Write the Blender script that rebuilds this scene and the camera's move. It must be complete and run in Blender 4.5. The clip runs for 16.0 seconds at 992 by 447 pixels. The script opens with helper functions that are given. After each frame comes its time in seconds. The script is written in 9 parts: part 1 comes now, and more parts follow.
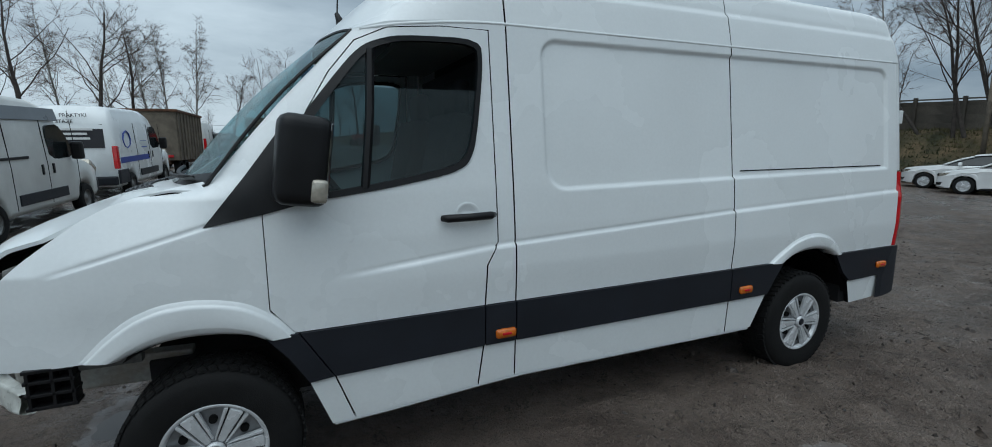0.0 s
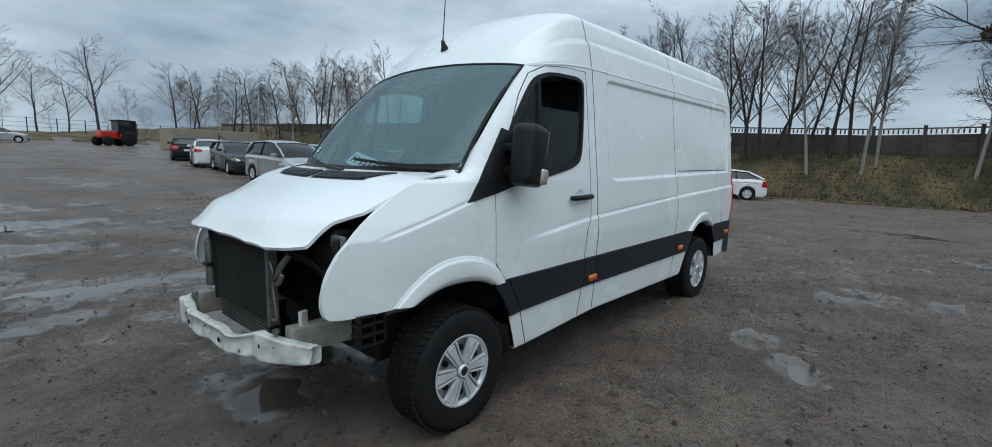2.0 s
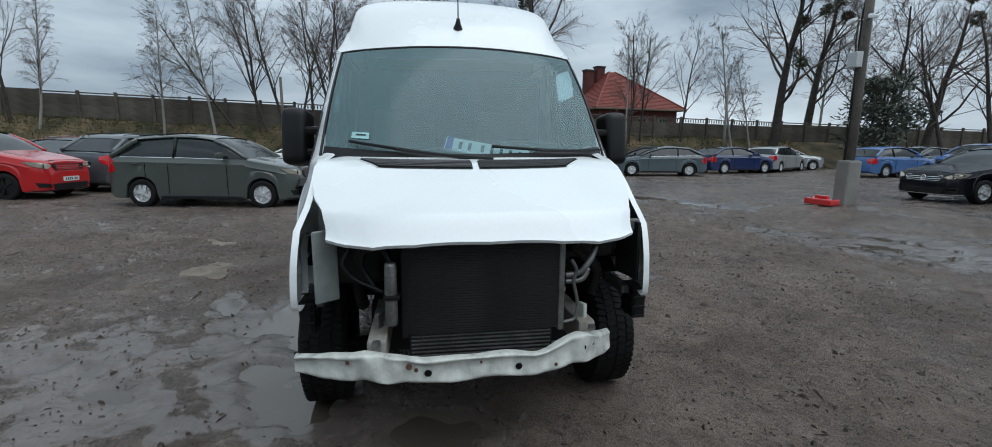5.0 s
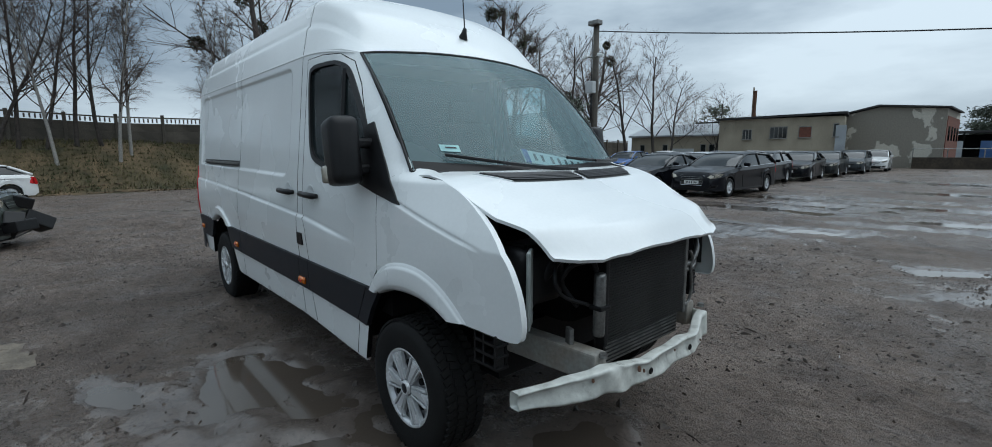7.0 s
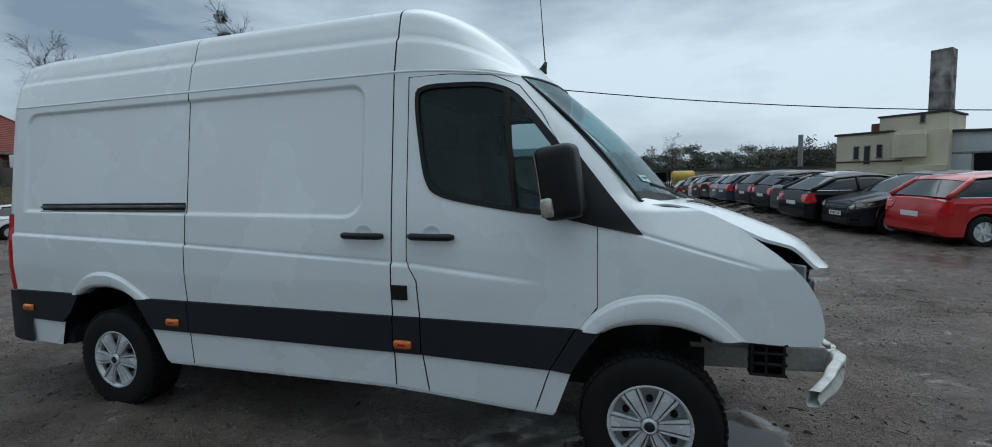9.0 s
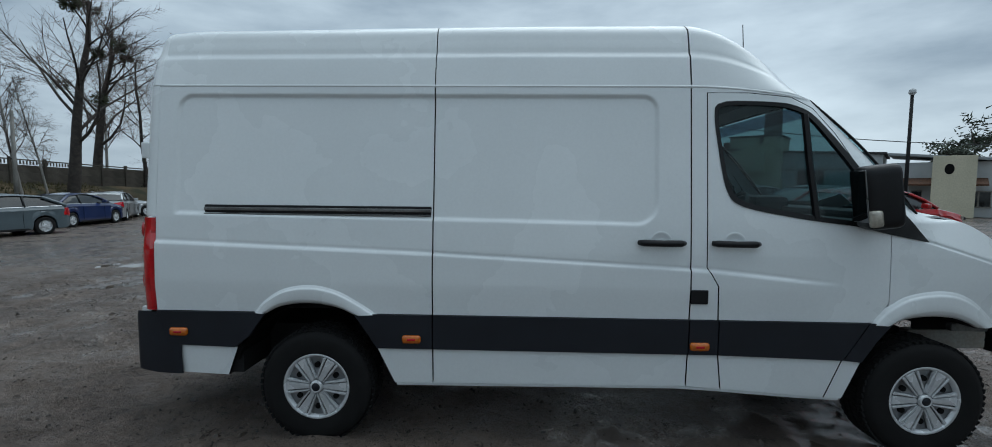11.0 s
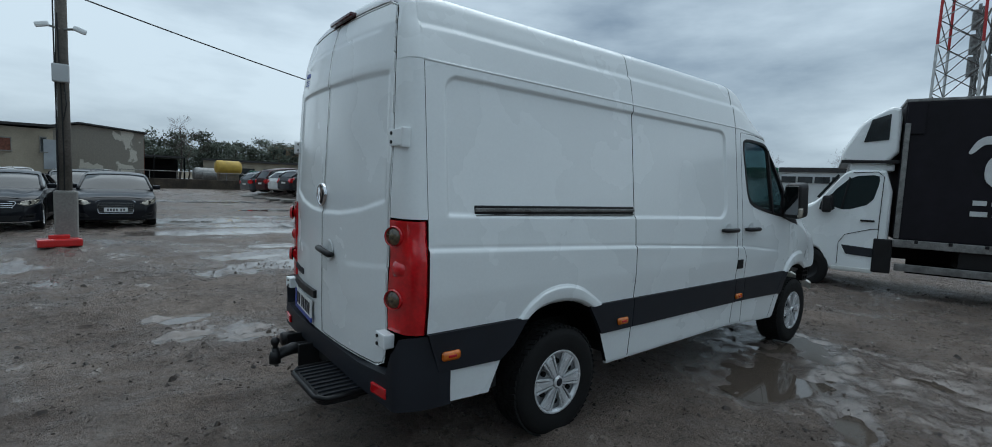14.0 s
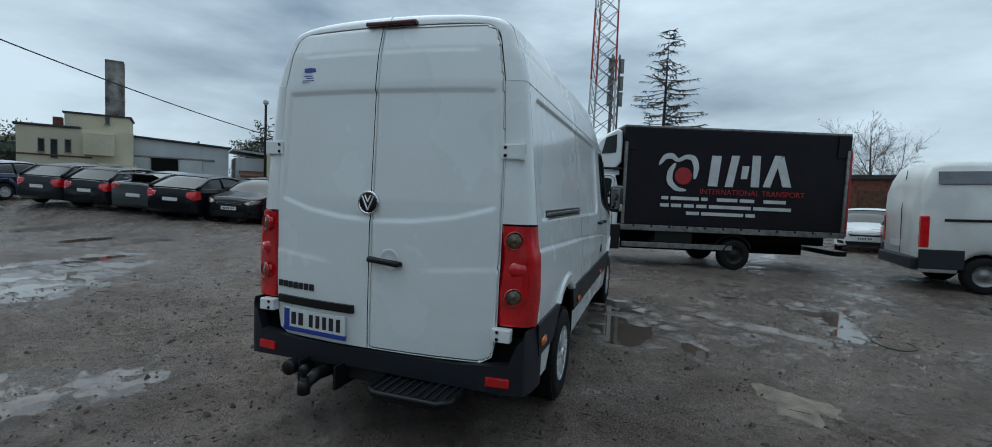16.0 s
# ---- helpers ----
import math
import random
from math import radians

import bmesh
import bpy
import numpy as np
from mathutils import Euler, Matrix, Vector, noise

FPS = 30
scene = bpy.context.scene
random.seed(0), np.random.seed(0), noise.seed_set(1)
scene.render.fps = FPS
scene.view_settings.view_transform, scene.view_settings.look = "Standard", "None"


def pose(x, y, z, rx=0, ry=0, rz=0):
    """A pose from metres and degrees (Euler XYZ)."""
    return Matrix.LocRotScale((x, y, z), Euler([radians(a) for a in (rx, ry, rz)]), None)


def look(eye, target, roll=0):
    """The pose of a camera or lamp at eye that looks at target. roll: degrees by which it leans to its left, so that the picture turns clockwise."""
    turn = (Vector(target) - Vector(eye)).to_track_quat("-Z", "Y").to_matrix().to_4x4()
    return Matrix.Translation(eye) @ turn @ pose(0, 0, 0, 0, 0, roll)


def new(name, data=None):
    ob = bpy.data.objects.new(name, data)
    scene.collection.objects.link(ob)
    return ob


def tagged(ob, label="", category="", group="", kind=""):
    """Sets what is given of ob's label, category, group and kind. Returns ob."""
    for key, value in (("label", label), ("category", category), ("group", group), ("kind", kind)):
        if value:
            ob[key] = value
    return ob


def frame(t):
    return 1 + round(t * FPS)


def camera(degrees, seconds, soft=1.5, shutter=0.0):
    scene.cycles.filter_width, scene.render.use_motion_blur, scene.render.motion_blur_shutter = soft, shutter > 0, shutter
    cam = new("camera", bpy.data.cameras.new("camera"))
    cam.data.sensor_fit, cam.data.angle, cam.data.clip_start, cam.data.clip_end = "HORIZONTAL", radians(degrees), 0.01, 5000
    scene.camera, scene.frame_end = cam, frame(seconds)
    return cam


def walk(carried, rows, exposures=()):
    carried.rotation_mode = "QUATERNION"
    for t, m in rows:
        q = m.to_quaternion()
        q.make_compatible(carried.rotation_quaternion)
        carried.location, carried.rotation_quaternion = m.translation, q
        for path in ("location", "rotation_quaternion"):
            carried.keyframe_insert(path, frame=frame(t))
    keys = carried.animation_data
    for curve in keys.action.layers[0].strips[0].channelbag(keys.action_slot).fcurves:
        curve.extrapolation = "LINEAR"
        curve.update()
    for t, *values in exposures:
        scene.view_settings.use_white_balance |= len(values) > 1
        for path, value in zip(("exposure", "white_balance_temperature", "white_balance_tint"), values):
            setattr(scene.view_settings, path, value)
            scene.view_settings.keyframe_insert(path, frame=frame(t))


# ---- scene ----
cam = camera(90.9, 16.0, soft=0.9)

PATH = [
    (0, (3.322, 3.169, 1.605), (2.536, 1.356, 1.292), -0.5),
    (0.5, (3.826, 3.236, 1.58), (2.828, 1.522, 1.323), 1.1),
    (1, (4.387, 3.218, 1.529), (3.259, 1.581, 1.306), 0.7),
    (1.5, (4.947, 3.04, 1.54), (3.628, 1.559, 1.284), -0.2),
    (2, (5.512, 2.825, 1.551), (4.029, 1.511, 1.276), 1.2),
    (2.5, (5.934, 2.418, 1.543), (4.329, 1.263, 1.24), 0.0),
    (3, (6.274, 1.971, 1.523), (4.479, 1.143, 1.221), -0.6),
    (3.5, (6.49, 1.488, 1.517), (4.585, 0.974, 1.189), -1.1),
    (4, (6.647, 0.903, 1.531), (4.694, 0.663, 1.176), -0.3),
    (6.5, (6.158, -1.822, 1.577), (4.505, -0.738, 1.277), -0.5),
    (7, (5.754, -2.185, 1.562), (4.272, -0.875, 1.263), -0.2),
    (7.5, (5.266, -2.535, 1.552), (4.022, -0.994, 1.267), -0.1),
    (8, (4.761, -2.855, 1.568), (3.691, -1.178, 1.353), -2.0),
    (8.5, (4.234, -3.121, 1.552), (3.326, -1.347, 1.388), -2.3),
    (9, (3.659, -3.408, 1.544), (3.059, -1.507, 1.39), -1.0),
    (9.5, (3.062, -3.643, 1.587), (2.55, -1.717, 1.418), 0.4),
    (10, (2.459, -3.874, 1.593), (2.08, -1.917, 1.431), 0.2),
    (12.5, (-0.632, -3.809, 1.59), (-0.116, -1.881, 1.467), 1.7),
    (13, (-1.206, -3.588, 1.593), (-0.417, -1.756, 1.447), 1.6),
    (13.5, (-1.76, -3.369, 1.598), (-0.7, -1.68, 1.446), 1.7),
    (14, (-2.238, -3.067, 1.586), (-0.997, -1.507, 1.427), 2.5),
    (14.5, (-2.698, -2.782, 1.581), (-1.207, -1.454, 1.474), 2.3),
    (15, (-3.114, -2.442, 1.556), (-1.452, -1.333, 1.471), 3.1),
    (15.5, (-3.448, -2.044, 1.556), (-1.647, -1.18, 1.461), 2.5),
    (16, (-3.73, -1.589, 1.57), (-1.832, -0.972, 1.443), 2.5),
]
EXPOSURE = [(0, 0.52, 6600, 10), (1, 0.65, 6600, 10), (2.5, 0.84, 6640, 11), (3.2, 0.85, 6720, 12), (4, 0.85, 6850, 14), (6.5, 0.8, 6680, 12), (8, 0.68, 6600, 11), (10, 0.65, 6580, 10), (12.5, 0.62, 6600, 11), (16, 0.65, 6450, 9)]
walk(cam, [(t, look(e, a, r)) for t, e, a, r in PATH], EXPOSURE)

# ---- sky and light: overcast winter afternoon ----
world = bpy.data.worlds.new("overcast")
scene.world = world
world.use_nodes = True
wn, wl = world.node_tree.nodes, world.node_tree.links
wn.clear()
w_out, w_bg = wn.new("ShaderNodeOutputWorld"), wn.new("ShaderNodeBackground")
w_sky = wn.new("ShaderNodeTexSky")
w_sky.sky_type, w_sky.sun_disc = "NISHITA", False
w_sky.sun_elevation, w_sky.sun_rotation = radians(66), radians(37)
w_sky.air_density, w_sky.dust_density = 1.0, 3.0
w_tc, w_map = wn.new("ShaderNodeTexCoord"), wn.new("ShaderNodeMapping")
w_map.inputs["Scale"].default_value = (1.0, 1.0, 3.4)
w_n1, w_n2 = wn.new("ShaderNodeTexNoise"), wn.new("ShaderNodeTexNoise")
w_n1.inputs["Scale"].default_value, w_n1.inputs["Detail"].default_value, w_n1.inputs["Roughness"].default_value = 2.3, 7.0, 0.55
w_n2.inputs["Scale"].default_value, w_n2.inputs["Detail"].default_value = 0.9, 3.0
w_ramp = wn.new("ShaderNodeValToRGB")
w_ramp.color_ramp.elements[0].position, w_ramp.color_ramp.elements[0].color = 0.39, (1.35, 1.95, 2.55, 1)
w_ramp.color_ramp.elements[1].position, w_ramp.color_ramp.elements[1].color = 0.63, (4.4, 5.45, 6.2, 1)
w_add = wn.new("ShaderNodeMath")
w_add.operation = "MULTIPLY_ADD"
w_add.inputs[1].default_value, w_add.inputs[2].default_value = 0.55, 0.0
w_sum = wn.new("ShaderNodeMath")
w_sum.operation = "MULTIPLY_ADD"
w_sum.inputs[1].default_value = 0.5
w_mix = wn.new("ShaderNodeMix")
w_mix.data_type = "RGBA"
w_mix.inputs["Factor"].default_value = 0.93
wl.new(w_tc.outputs["Generated"], w_map.inputs["Vector"])
wl.new(w_map.outputs["Vector"], w_n1.inputs["Vector"])
wl.new(w_map.outputs["Vector"], w_n2.inputs["Vector"])
wl.new(w_n2.outputs["Fac"], w_add.inputs[0])
wl.new(w_n1.outputs["Fac"], w_sum.inputs[0])
wl.new(w_add.outputs[0], w_sum.inputs[2])
wl.new(w_sum.outputs[0], w_ramp.inputs["Fac"])
wl.new(w_sky.outputs["Color"], w_mix.inputs["A"])
wl.new(w_ramp.outputs["Color"], w_mix.inputs["B"])
# the cloud is thinner towards the sun
w_dot, w_rng, w_mul = wn.new("ShaderNodeVectorMath"), wn.new("ShaderNodeMapRange"), wn.new("ShaderNodeVectorMath")
w_dot.operation, w_mul.operation = "DOT_PRODUCT", "SCALE"
w_dot.inputs[1].default_value = (0.14, 0.03, 0.95)
for w_k, w_v in (("From Min", -1.0), ("From Max", 1.0), ("To Min", 0.62), ("To Max", 1.12)):
    w_rng.inputs[w_k].default_value = w_v
wl.new(w_tc.outputs["Generated"], w_dot.inputs[0])
wl.new(w_dot.outputs["Value"], w_rng.inputs["Value"])
wl.new(w_rng.outputs["Result"], w_mul.inputs["Scale"])
wl.new(w_mix.outputs["Result"], w_mul.inputs[0])
wl.new(w_mul.outputs["Vector"], w_bg.inputs["Color"])
w_bg.inputs["Strength"].default_value = 0.1
wl.new(w_bg.outputs["Background"], w_out.inputs["Surface"])

sun = new("sun", bpy.data.lights.new("sun", "SUN"))
sun.data.energy, sun.data.angle, sun.data.color = 0.9, radians(75), (0.89, 1.0, 1.06)
sun.matrix_world = look((2.6, 3.4, 10), (0, 0, 0))


# ---- materials ----
def node_mat(name):
    m = bpy.data.materials.new(name)
    m.use_nodes = True
    return m, m.node_tree.nodes, m.node_tree.links, m.node_tree.nodes["Principled BSDF"]


def mat(name, col, rough=0.5, metal=0.0, var=0.12, vscale=2.0, bump=0.0, bscale=60.0, coat=0.0, spec=0.5, rvar=0.1, tint=None, island=0.0):
    """Colour varied at two scales by noise, optional second tint, bump and gloss variation."""
    m, n, l, p = node_mat(name)
    tc = n.new("ShaderNodeTexCoord")
    n1, n2 = n.new("ShaderNodeTexNoise"), n.new("ShaderNodeTexNoise")
    n1.inputs["Scale"].default_value, n1.inputs["Detail"].default_value = vscale, 5
    n2.inputs["Scale"].default_value, n2.inputs["Detail"].default_value = bscale, 4
    for q in (n1, n2):
        l.new(tc.outputs["Object"], q.inputs["Vector"])
    r = n.new("ShaderNodeValToRGB")
    a = tuple(max(0.0, c * (1 - var)) for c in col)
    b = tuple(min(1.0, c * (1 + var)) for c in (tint or col))
    r.color_ramp.elements[0].position, r.color_ramp.elements[0].color = 0.35, (*a, 1)
    r.color_ramp.elements[1].position, r.color_ramp.elements[1].color = 0.68, (*b, 1)
    l.new(n1.outputs["Fac"], r.inputs["Fac"])
    mx = n.new("ShaderNodeMix")
    mx.data_type, mx.blend_type = "RGBA", "MULTIPLY"
    mx.inputs["Factor"].default_value = min(1.0, var * 2.2)
    l.new(r.outputs["Color"], mx.inputs["A"])
    l.new(n2.outputs["Fac"], mx.inputs["B"])
    mx.clamp_result = False
    out = mx.outputs["Result"]
    if island:
        oi, hv = n.new("ShaderNodeObjectInfo"), n.new("ShaderNodeHueSaturation")
        mr = n.new("ShaderNodeMapRange")
        mr.inputs["To Min"].default_value, mr.inputs["To Max"].default_value = 1 - island, 1 + island
        l.new(oi.outputs["Random"], mr.inputs["Value"])
        l.new(mr.outputs["Result"], hv.inputs["Value"])
        l.new(out, hv.inputs["Color"])
        out = hv.outputs["Color"]
    l.new(out, p.inputs["Base Color"])
    rr = n.new("ShaderNodeMapRange")
    rr.inputs["To Min"].default_value, rr.inputs["To Max"].default_value = max(0.02, rough - rvar), min(1.0, rough + rvar)
    l.new(n1.outputs["Fac"], rr.inputs["Value"])
    l.new(rr.outputs["Result"], p.inputs["Roughness"])
    p.inputs["Metallic"].default_value = metal
    p.inputs["Coat Weight"].default_value = coat
    p.inputs["Coat Roughness"].default_value = 0.05
    p.inputs["Specular IOR Level"].default_value = spec
    if bump:
        bp = n.new("ShaderNodeBump")
        bp.inputs["Strength"].default_value, bp.inputs["Distance"].default_value = bump, 0.01
        l.new(n2.outputs["Fac"], bp.inputs["Height"])
        l.new(bp.outputs["Normal"], p.inputs["Normal"])
    return m


def glass_mat(name, col, rough=0.02, alpha_mix=0.6, haze=0.1):
    """Thin tinted pane: part see-through, part gloss; haze lifts its base colour for mist and reflections."""
    m, n, l, p = node_mat(name)
    p.inputs["Base Color"].default_value = (*[c * haze for c in col], 1)
    p.inputs["Roughness"].default_value = rough
    p.inputs["IOR"].default_value = 1.5
    tr, ms = n.new("ShaderNodeBsdfTransparent"), n.new("ShaderNodeMixShader")
    tr.inputs["Color"].default_value = (*col, 1)
    ms.inputs["Fac"].default_value = 1 - alpha_mix
    tc, nz, mr = n.new("ShaderNodeTexCoord"), n.new("ShaderNodeTexNoise"), n.new("ShaderNodeMapRange")
    nz.inputs["Scale"].default_value, nz.inputs["Detail"].default_value = 90, 3
    l.new(tc.outputs["Object"], nz.inputs["Vector"])
    mr.inputs["From Min"].default_value, mr.inputs["From Max"].default_value = 0.45, 0.75
    mr.inputs["To Min"].default_value, mr.inputs["To Max"].default_value = rough, rough + 0.18
    l.new(nz.outputs["Fac"], mr.inputs["Value"])
    l.new(mr.outputs["Result"], p.inputs["Roughness"])
    l.new(tr.outputs[0], ms.inputs[1])
    l.new(p.outputs[0], ms.inputs[2])
    l.new(ms.outputs[0], n["Material Output"].inputs["Surface"])
    return m


WHITE = mat("white_paint", (0.81, 0.845, 0.845), 0.27, var=0.035, vscale=1.2, coat=0.4, rvar=0.06)
WHITE_DIRTY = mat("white_paint_dirty", (0.74, 0.75, 0.72), 0.4, var=0.12, vscale=1.6, coat=0.2)
WHITE_CHIP = mat("chipped_white_paint", (0.72, 0.74, 0.69), 0.3, var=0.16, vscale=18, bump=0.28, bscale=26)
CLAD = mat("dark_grey_plastic", (0.014, 0.017, 0.024), 0.5, spec=0.4, var=0.15, vscale=4, bump=0.1, bscale=400)
BLACK = mat("black_plastic", (0.010, 0.010, 0.011), 0.42, spec=0.32, var=0.2, vscale=8, bump=0.1, bscale=300)
RUBBER = mat("tyre_rubber", (0.010, 0.010, 0.010), 0.8, spec=0.3, var=0.3, vscale=14, bump=0.3, bscale=180)
# near-black for seams and dark plastic; elsewhere it stands in for shade
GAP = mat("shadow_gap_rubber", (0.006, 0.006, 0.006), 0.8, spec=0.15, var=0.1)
# dark steel; inside the van its darkness stands in for shade
INNER = mat("bare_inner_steel", (0.022, 0.022, 0.023), 0.7, spec=0.25, var=0.3, vscale=5)
RIM = mat("silver_hubcap", (0.72, 0.74, 0.75), 0.26, metal=0.3, var=0.1, vscale=12)
STEEL = mat("worn_steel", (0.32, 0.32, 0.31), 0.42, metal=0.7, var=0.3, vscale=9, bump=0.15, bscale=90)
DARK_MIRROR = mat("dim_mirror_glass", (0.22, 0.23, 0.24), 0.04, metal=1.0, var=0.05, rvar=0.02)
CHROME = mat("chrome", (0.75, 0.75, 0.76), 0.12, metal=1.0, var=0.05)
RED_LENS = mat("red_lens", (0.72, 0.008, 0.014), 0.12, var=0.2, vscale=10, coat=0.8)
CLEAR_LENS = mat("clear_lens", (0.52, 0.48, 0.40), 0.1, metal=0.3, var=0.15, vscale=30, coat=0.8)
LAMP_GLASS = mat("smoky_lamp_glass", (0.20, 0.16, 0.10), 0.12, metal=0.2, var=0.5, vscale=45, coat=0.8)
DEEP_RED = mat("unlit_brake_lens", (0.10, 0.006, 0.010), 0.15, var=0.3, vscale=12, coat=0.6)
ORANGE = mat("orange_lens", (0.75, 0.17, 0.01), 0.2, var=0.15, vscale=30, coat=0.6)
# base colours hold side-glass reflections, and mist plus reflected sky on the screen
GLASS = glass_mat("tinted_glass", (0.40, 0.56, 0.58), 0.03, 0.56, 0.09)
SCREEN = glass_mat("wet_windscreen", (0.50, 0.78, 0.82), 0.05, 0.52, 0.40)
SHADE_BAND = glass_mat("tinted_shade_band", (0.30, 0.36, 0.48), 0.05, 0.70, 0.10)
DARKGLASS = mat("dark_car_glass", (0.02, 0.026, 0.028), 0.07, var=0.3, vscale=1.5, rvar=0.03)
RADIATOR = mat("grey_radiator", (0.034, 0.032, 0.031), 0.6, metal=0.0, var=0.55, vscale=4, bump=0.2, bscale=80)
CABIN = mat("grey_cabin_plastic", (0.03, 0.032, 0.034), 0.6, var=0.2, vscale=5)
SEAT = mat("dark_seat_cloth", (0.035, 0.037, 0.042), 0.9, var=0.25, vscale=20, bump=0.3, bscale=300)
PLATE = mat("white_plate", (0.75, 0.76, 0.75), 0.35, var=0.06, vscale=20)
BLUE_BAR = mat("blue_plate_strip", (0.02, 0.06, 0.35), 0.4, var=0.1)
INK = mat("black_ink", (0.015, 0.015, 0.02), 0.5, var=0.1)
CONCRETE = mat("weathered_concrete", (0.30, 0.29, 0.265), 0.85, var=0.25, vscale=1.3, bump=0.4, bscale=30)
RUST = mat("rusty_steel", (0.16, 0.07, 0.035), 0.8, var=0.4, vscale=4, bump=0.3, bscale=60)
WOOD = mat("weathered_timber", (0.20, 0.165, 0.125), 0.85, var=0.3, vscale=3, bump=0.4, bscale=40)


# ---- mesh helpers ----
def part(name, bm, material, parent, label="", smooth=False):
    """Links a bmesh as one mesh object under a thing or a part."""
    me = bpy.data.meshes.new(name)
    bm.to_mesh(me)
    bm.free()
    if smooth:
        me.polygons.foreach_set("use_smooth", [True] * len(me.polygons))
    me.materials.append(material)
    ob = new(name, me)
    if parent is not None:
        ob.parent = parent
    return tagged(ob, label)


def share(name, me, material, parent, m=None, label=""):
    """Another object on a mesh that exists already, with its own material."""
    ob = new(name, me)
    ob.parent = parent
    if m is not None:
        ob.matrix_basis = m
    if material is not None:
        ob.material_slots[0].link = "OBJECT"
        ob.material_slots[0].material = material
    return tagged(ob, label)


def thing(name, label, category, m=None, group="", kind=""):
    ob = new(name)
    if m is not None:
        ob.matrix_world = m
    return tagged(ob, label, category, group, kind)


def add_box(bm, size, at=(0, 0, 0), bevel=0.0, turn=None, seg=2):
    m = Matrix.Translation(at) @ (turn.to_4x4() if turn else Matrix()) @ Matrix.Diagonal((*size, 1))
    geo = bmesh.ops.create_cube(bm, size=1.0, matrix=m)
    if bevel:
        es = list({e for v in geo["verts"] for e in v.link_edges})
        bmesh.ops.bevel(bm, geom=es, offset=bevel, segments=seg, affect="EDGES", profile=0.6)
    return bm


def box(size, at=(0, 0, 0), bevel=0.0, turn=None, seg=2):
    return add_box(bmesh.new(), size, at, bevel, turn, seg)


def add_tube(bm, pts, radii, sides=8, cap=True):
    """A tube through points, with a radius for each."""
    pts = [Vector(p) for p in pts]
    if not isinstance(radii, (list, tuple)):
        radii = [radii] * len(pts)
    rings, ref = [], None
    for i, p in enumerate(pts):
        d = (pts[min(i + 1, len(pts) - 1)] - pts[max(i - 1, 0)]).normalized()
        if ref is None:
            ref = d.orthogonal().normalized()
        ref = (ref - d * ref.dot(d)).normalized()
        o = d.cross(ref)
        rings.append([bm.verts.new(p + (ref * math.cos(a) + o * math.sin(a)) * radii[i]) for a in [2 * math.pi * k / sides for k in range(sides)]])
    for a, b in zip(rings, rings[1:]):
        for k in range(sides):
            bm.faces.new((a[k], a[(k + 1) % sides], b[(k + 1) % sides], b[k]))
    if cap:
        bm.faces.new(rings[0][::-1])
        bm.faces.new(rings[-1])
    return bm


def tube(pts, radii, sides=8, cap=True):
    return add_tube(bmesh.new(), pts, radii, sides, cap)


def lathe(prof, n=32, axis="Y", close=False):
    """Turns (radius, height) pairs about an axis."""
    bm, rings = bmesh.new(), []
    for r, h in prof:
        ring = []
        for k in range(n):
            a = 2 * math.pi * k / n
            c, s = r * math.cos(a), r * math.sin(a)
            ring.append(bm.verts.new((c, h, s) if axis == "Y" else (c, s, h)))
        rings.append(ring)
    pairs = list(zip(rings, rings[1:])) + ([(rings[-1], rings[0])] if close else [])
    for a, b in pairs:
        for k in range(n):
            bm.faces.new((a[k], a[(k + 1) % n], b[(k + 1) % n], b[k]))
    bmesh.ops.remove_doubles(bm, verts=bm.verts, dist=1e-6)
    bmesh.ops.recalc_face_normals(bm, faces=bm.faces)
    return bm


def grid_mesh(pts):
    """Quads over a rows x cols x 3 array."""
    bm = bmesh.new()
    vs = [[bm.verts.new(p) for p in row] for row in pts]
    for a, b in zip(vs, vs[1:]):
        for k in range(len(a) - 1):
            bm.faces.new((a[k], a[k + 1], b[k + 1], b[k]))
    return bm


def prism(poly, h0, h1, plane="XY", bevel=0.0):
    """A flat outline given thickness; plane names the outline's two axes."""
    bm = bmesh.new()
    put = {"XY": lambda a, b, h: (a, b, h), "XZ": lambda a, b, h: (a, h, b), "YZ": lambda a, b, h: (h, a, b)}[plane]
    lo = [bm.verts.new(put(a, b, h0)) for a, b in poly]
    hi = [bm.verts.new(put(a, b, h1)) for a, b in poly]
    bm.faces.new(lo[::-1])
    bm.faces.new(hi)
    n = len(poly)
    for k in range(n):
        bm.faces.new((lo[k], lo[(k + 1) % n], hi[(k + 1) % n], hi[k]))
    bmesh.ops.recalc_face_normals(bm, faces=bm.faces)
    if bevel:
        bmesh.ops.bevel(bm, geom=list(bm.edges), offset=bevel, segments=2, affect="EDGES")
    return bm


def smooth_poly(pts, times=2, closed=True):
    """Rounds an outline's corners (Chaikin)."""
    pts = [np.array(p, float) for p in pts]
    for _ in range(times):
        out = []
        n = len(pts)
        for i in range(n if closed else n - 1):
            a, b = pts[i], pts[(i + 1) % n]
            out += [a * 0.8 + b * 0.2, a * 0.2 + b * 0.8]
        if not closed:
            out = [pts[0]] + out + [pts[-1]]
        pts = out
    return [tuple(p) for p in pts]


def sstep(a, b, x):
    t = np.clip((x - a) / (b - a), 0, 1)
    return t * t * (3 - 2 * t)


def inside(poly, X, Y):
    r = np.zeros(X.shape, bool)
    n = len(poly)
    for i in range(n):
        (x0, y0), (x1, y1) = poly[i], poly[(i + 1) % n]
        if y0 == y1:
            continue
        c = ((y0 > Y) != (y1 > Y)) & (X < (x1 - x0) * (Y - y0) / (y1 - y0) + x0)
        r ^= c
    return r


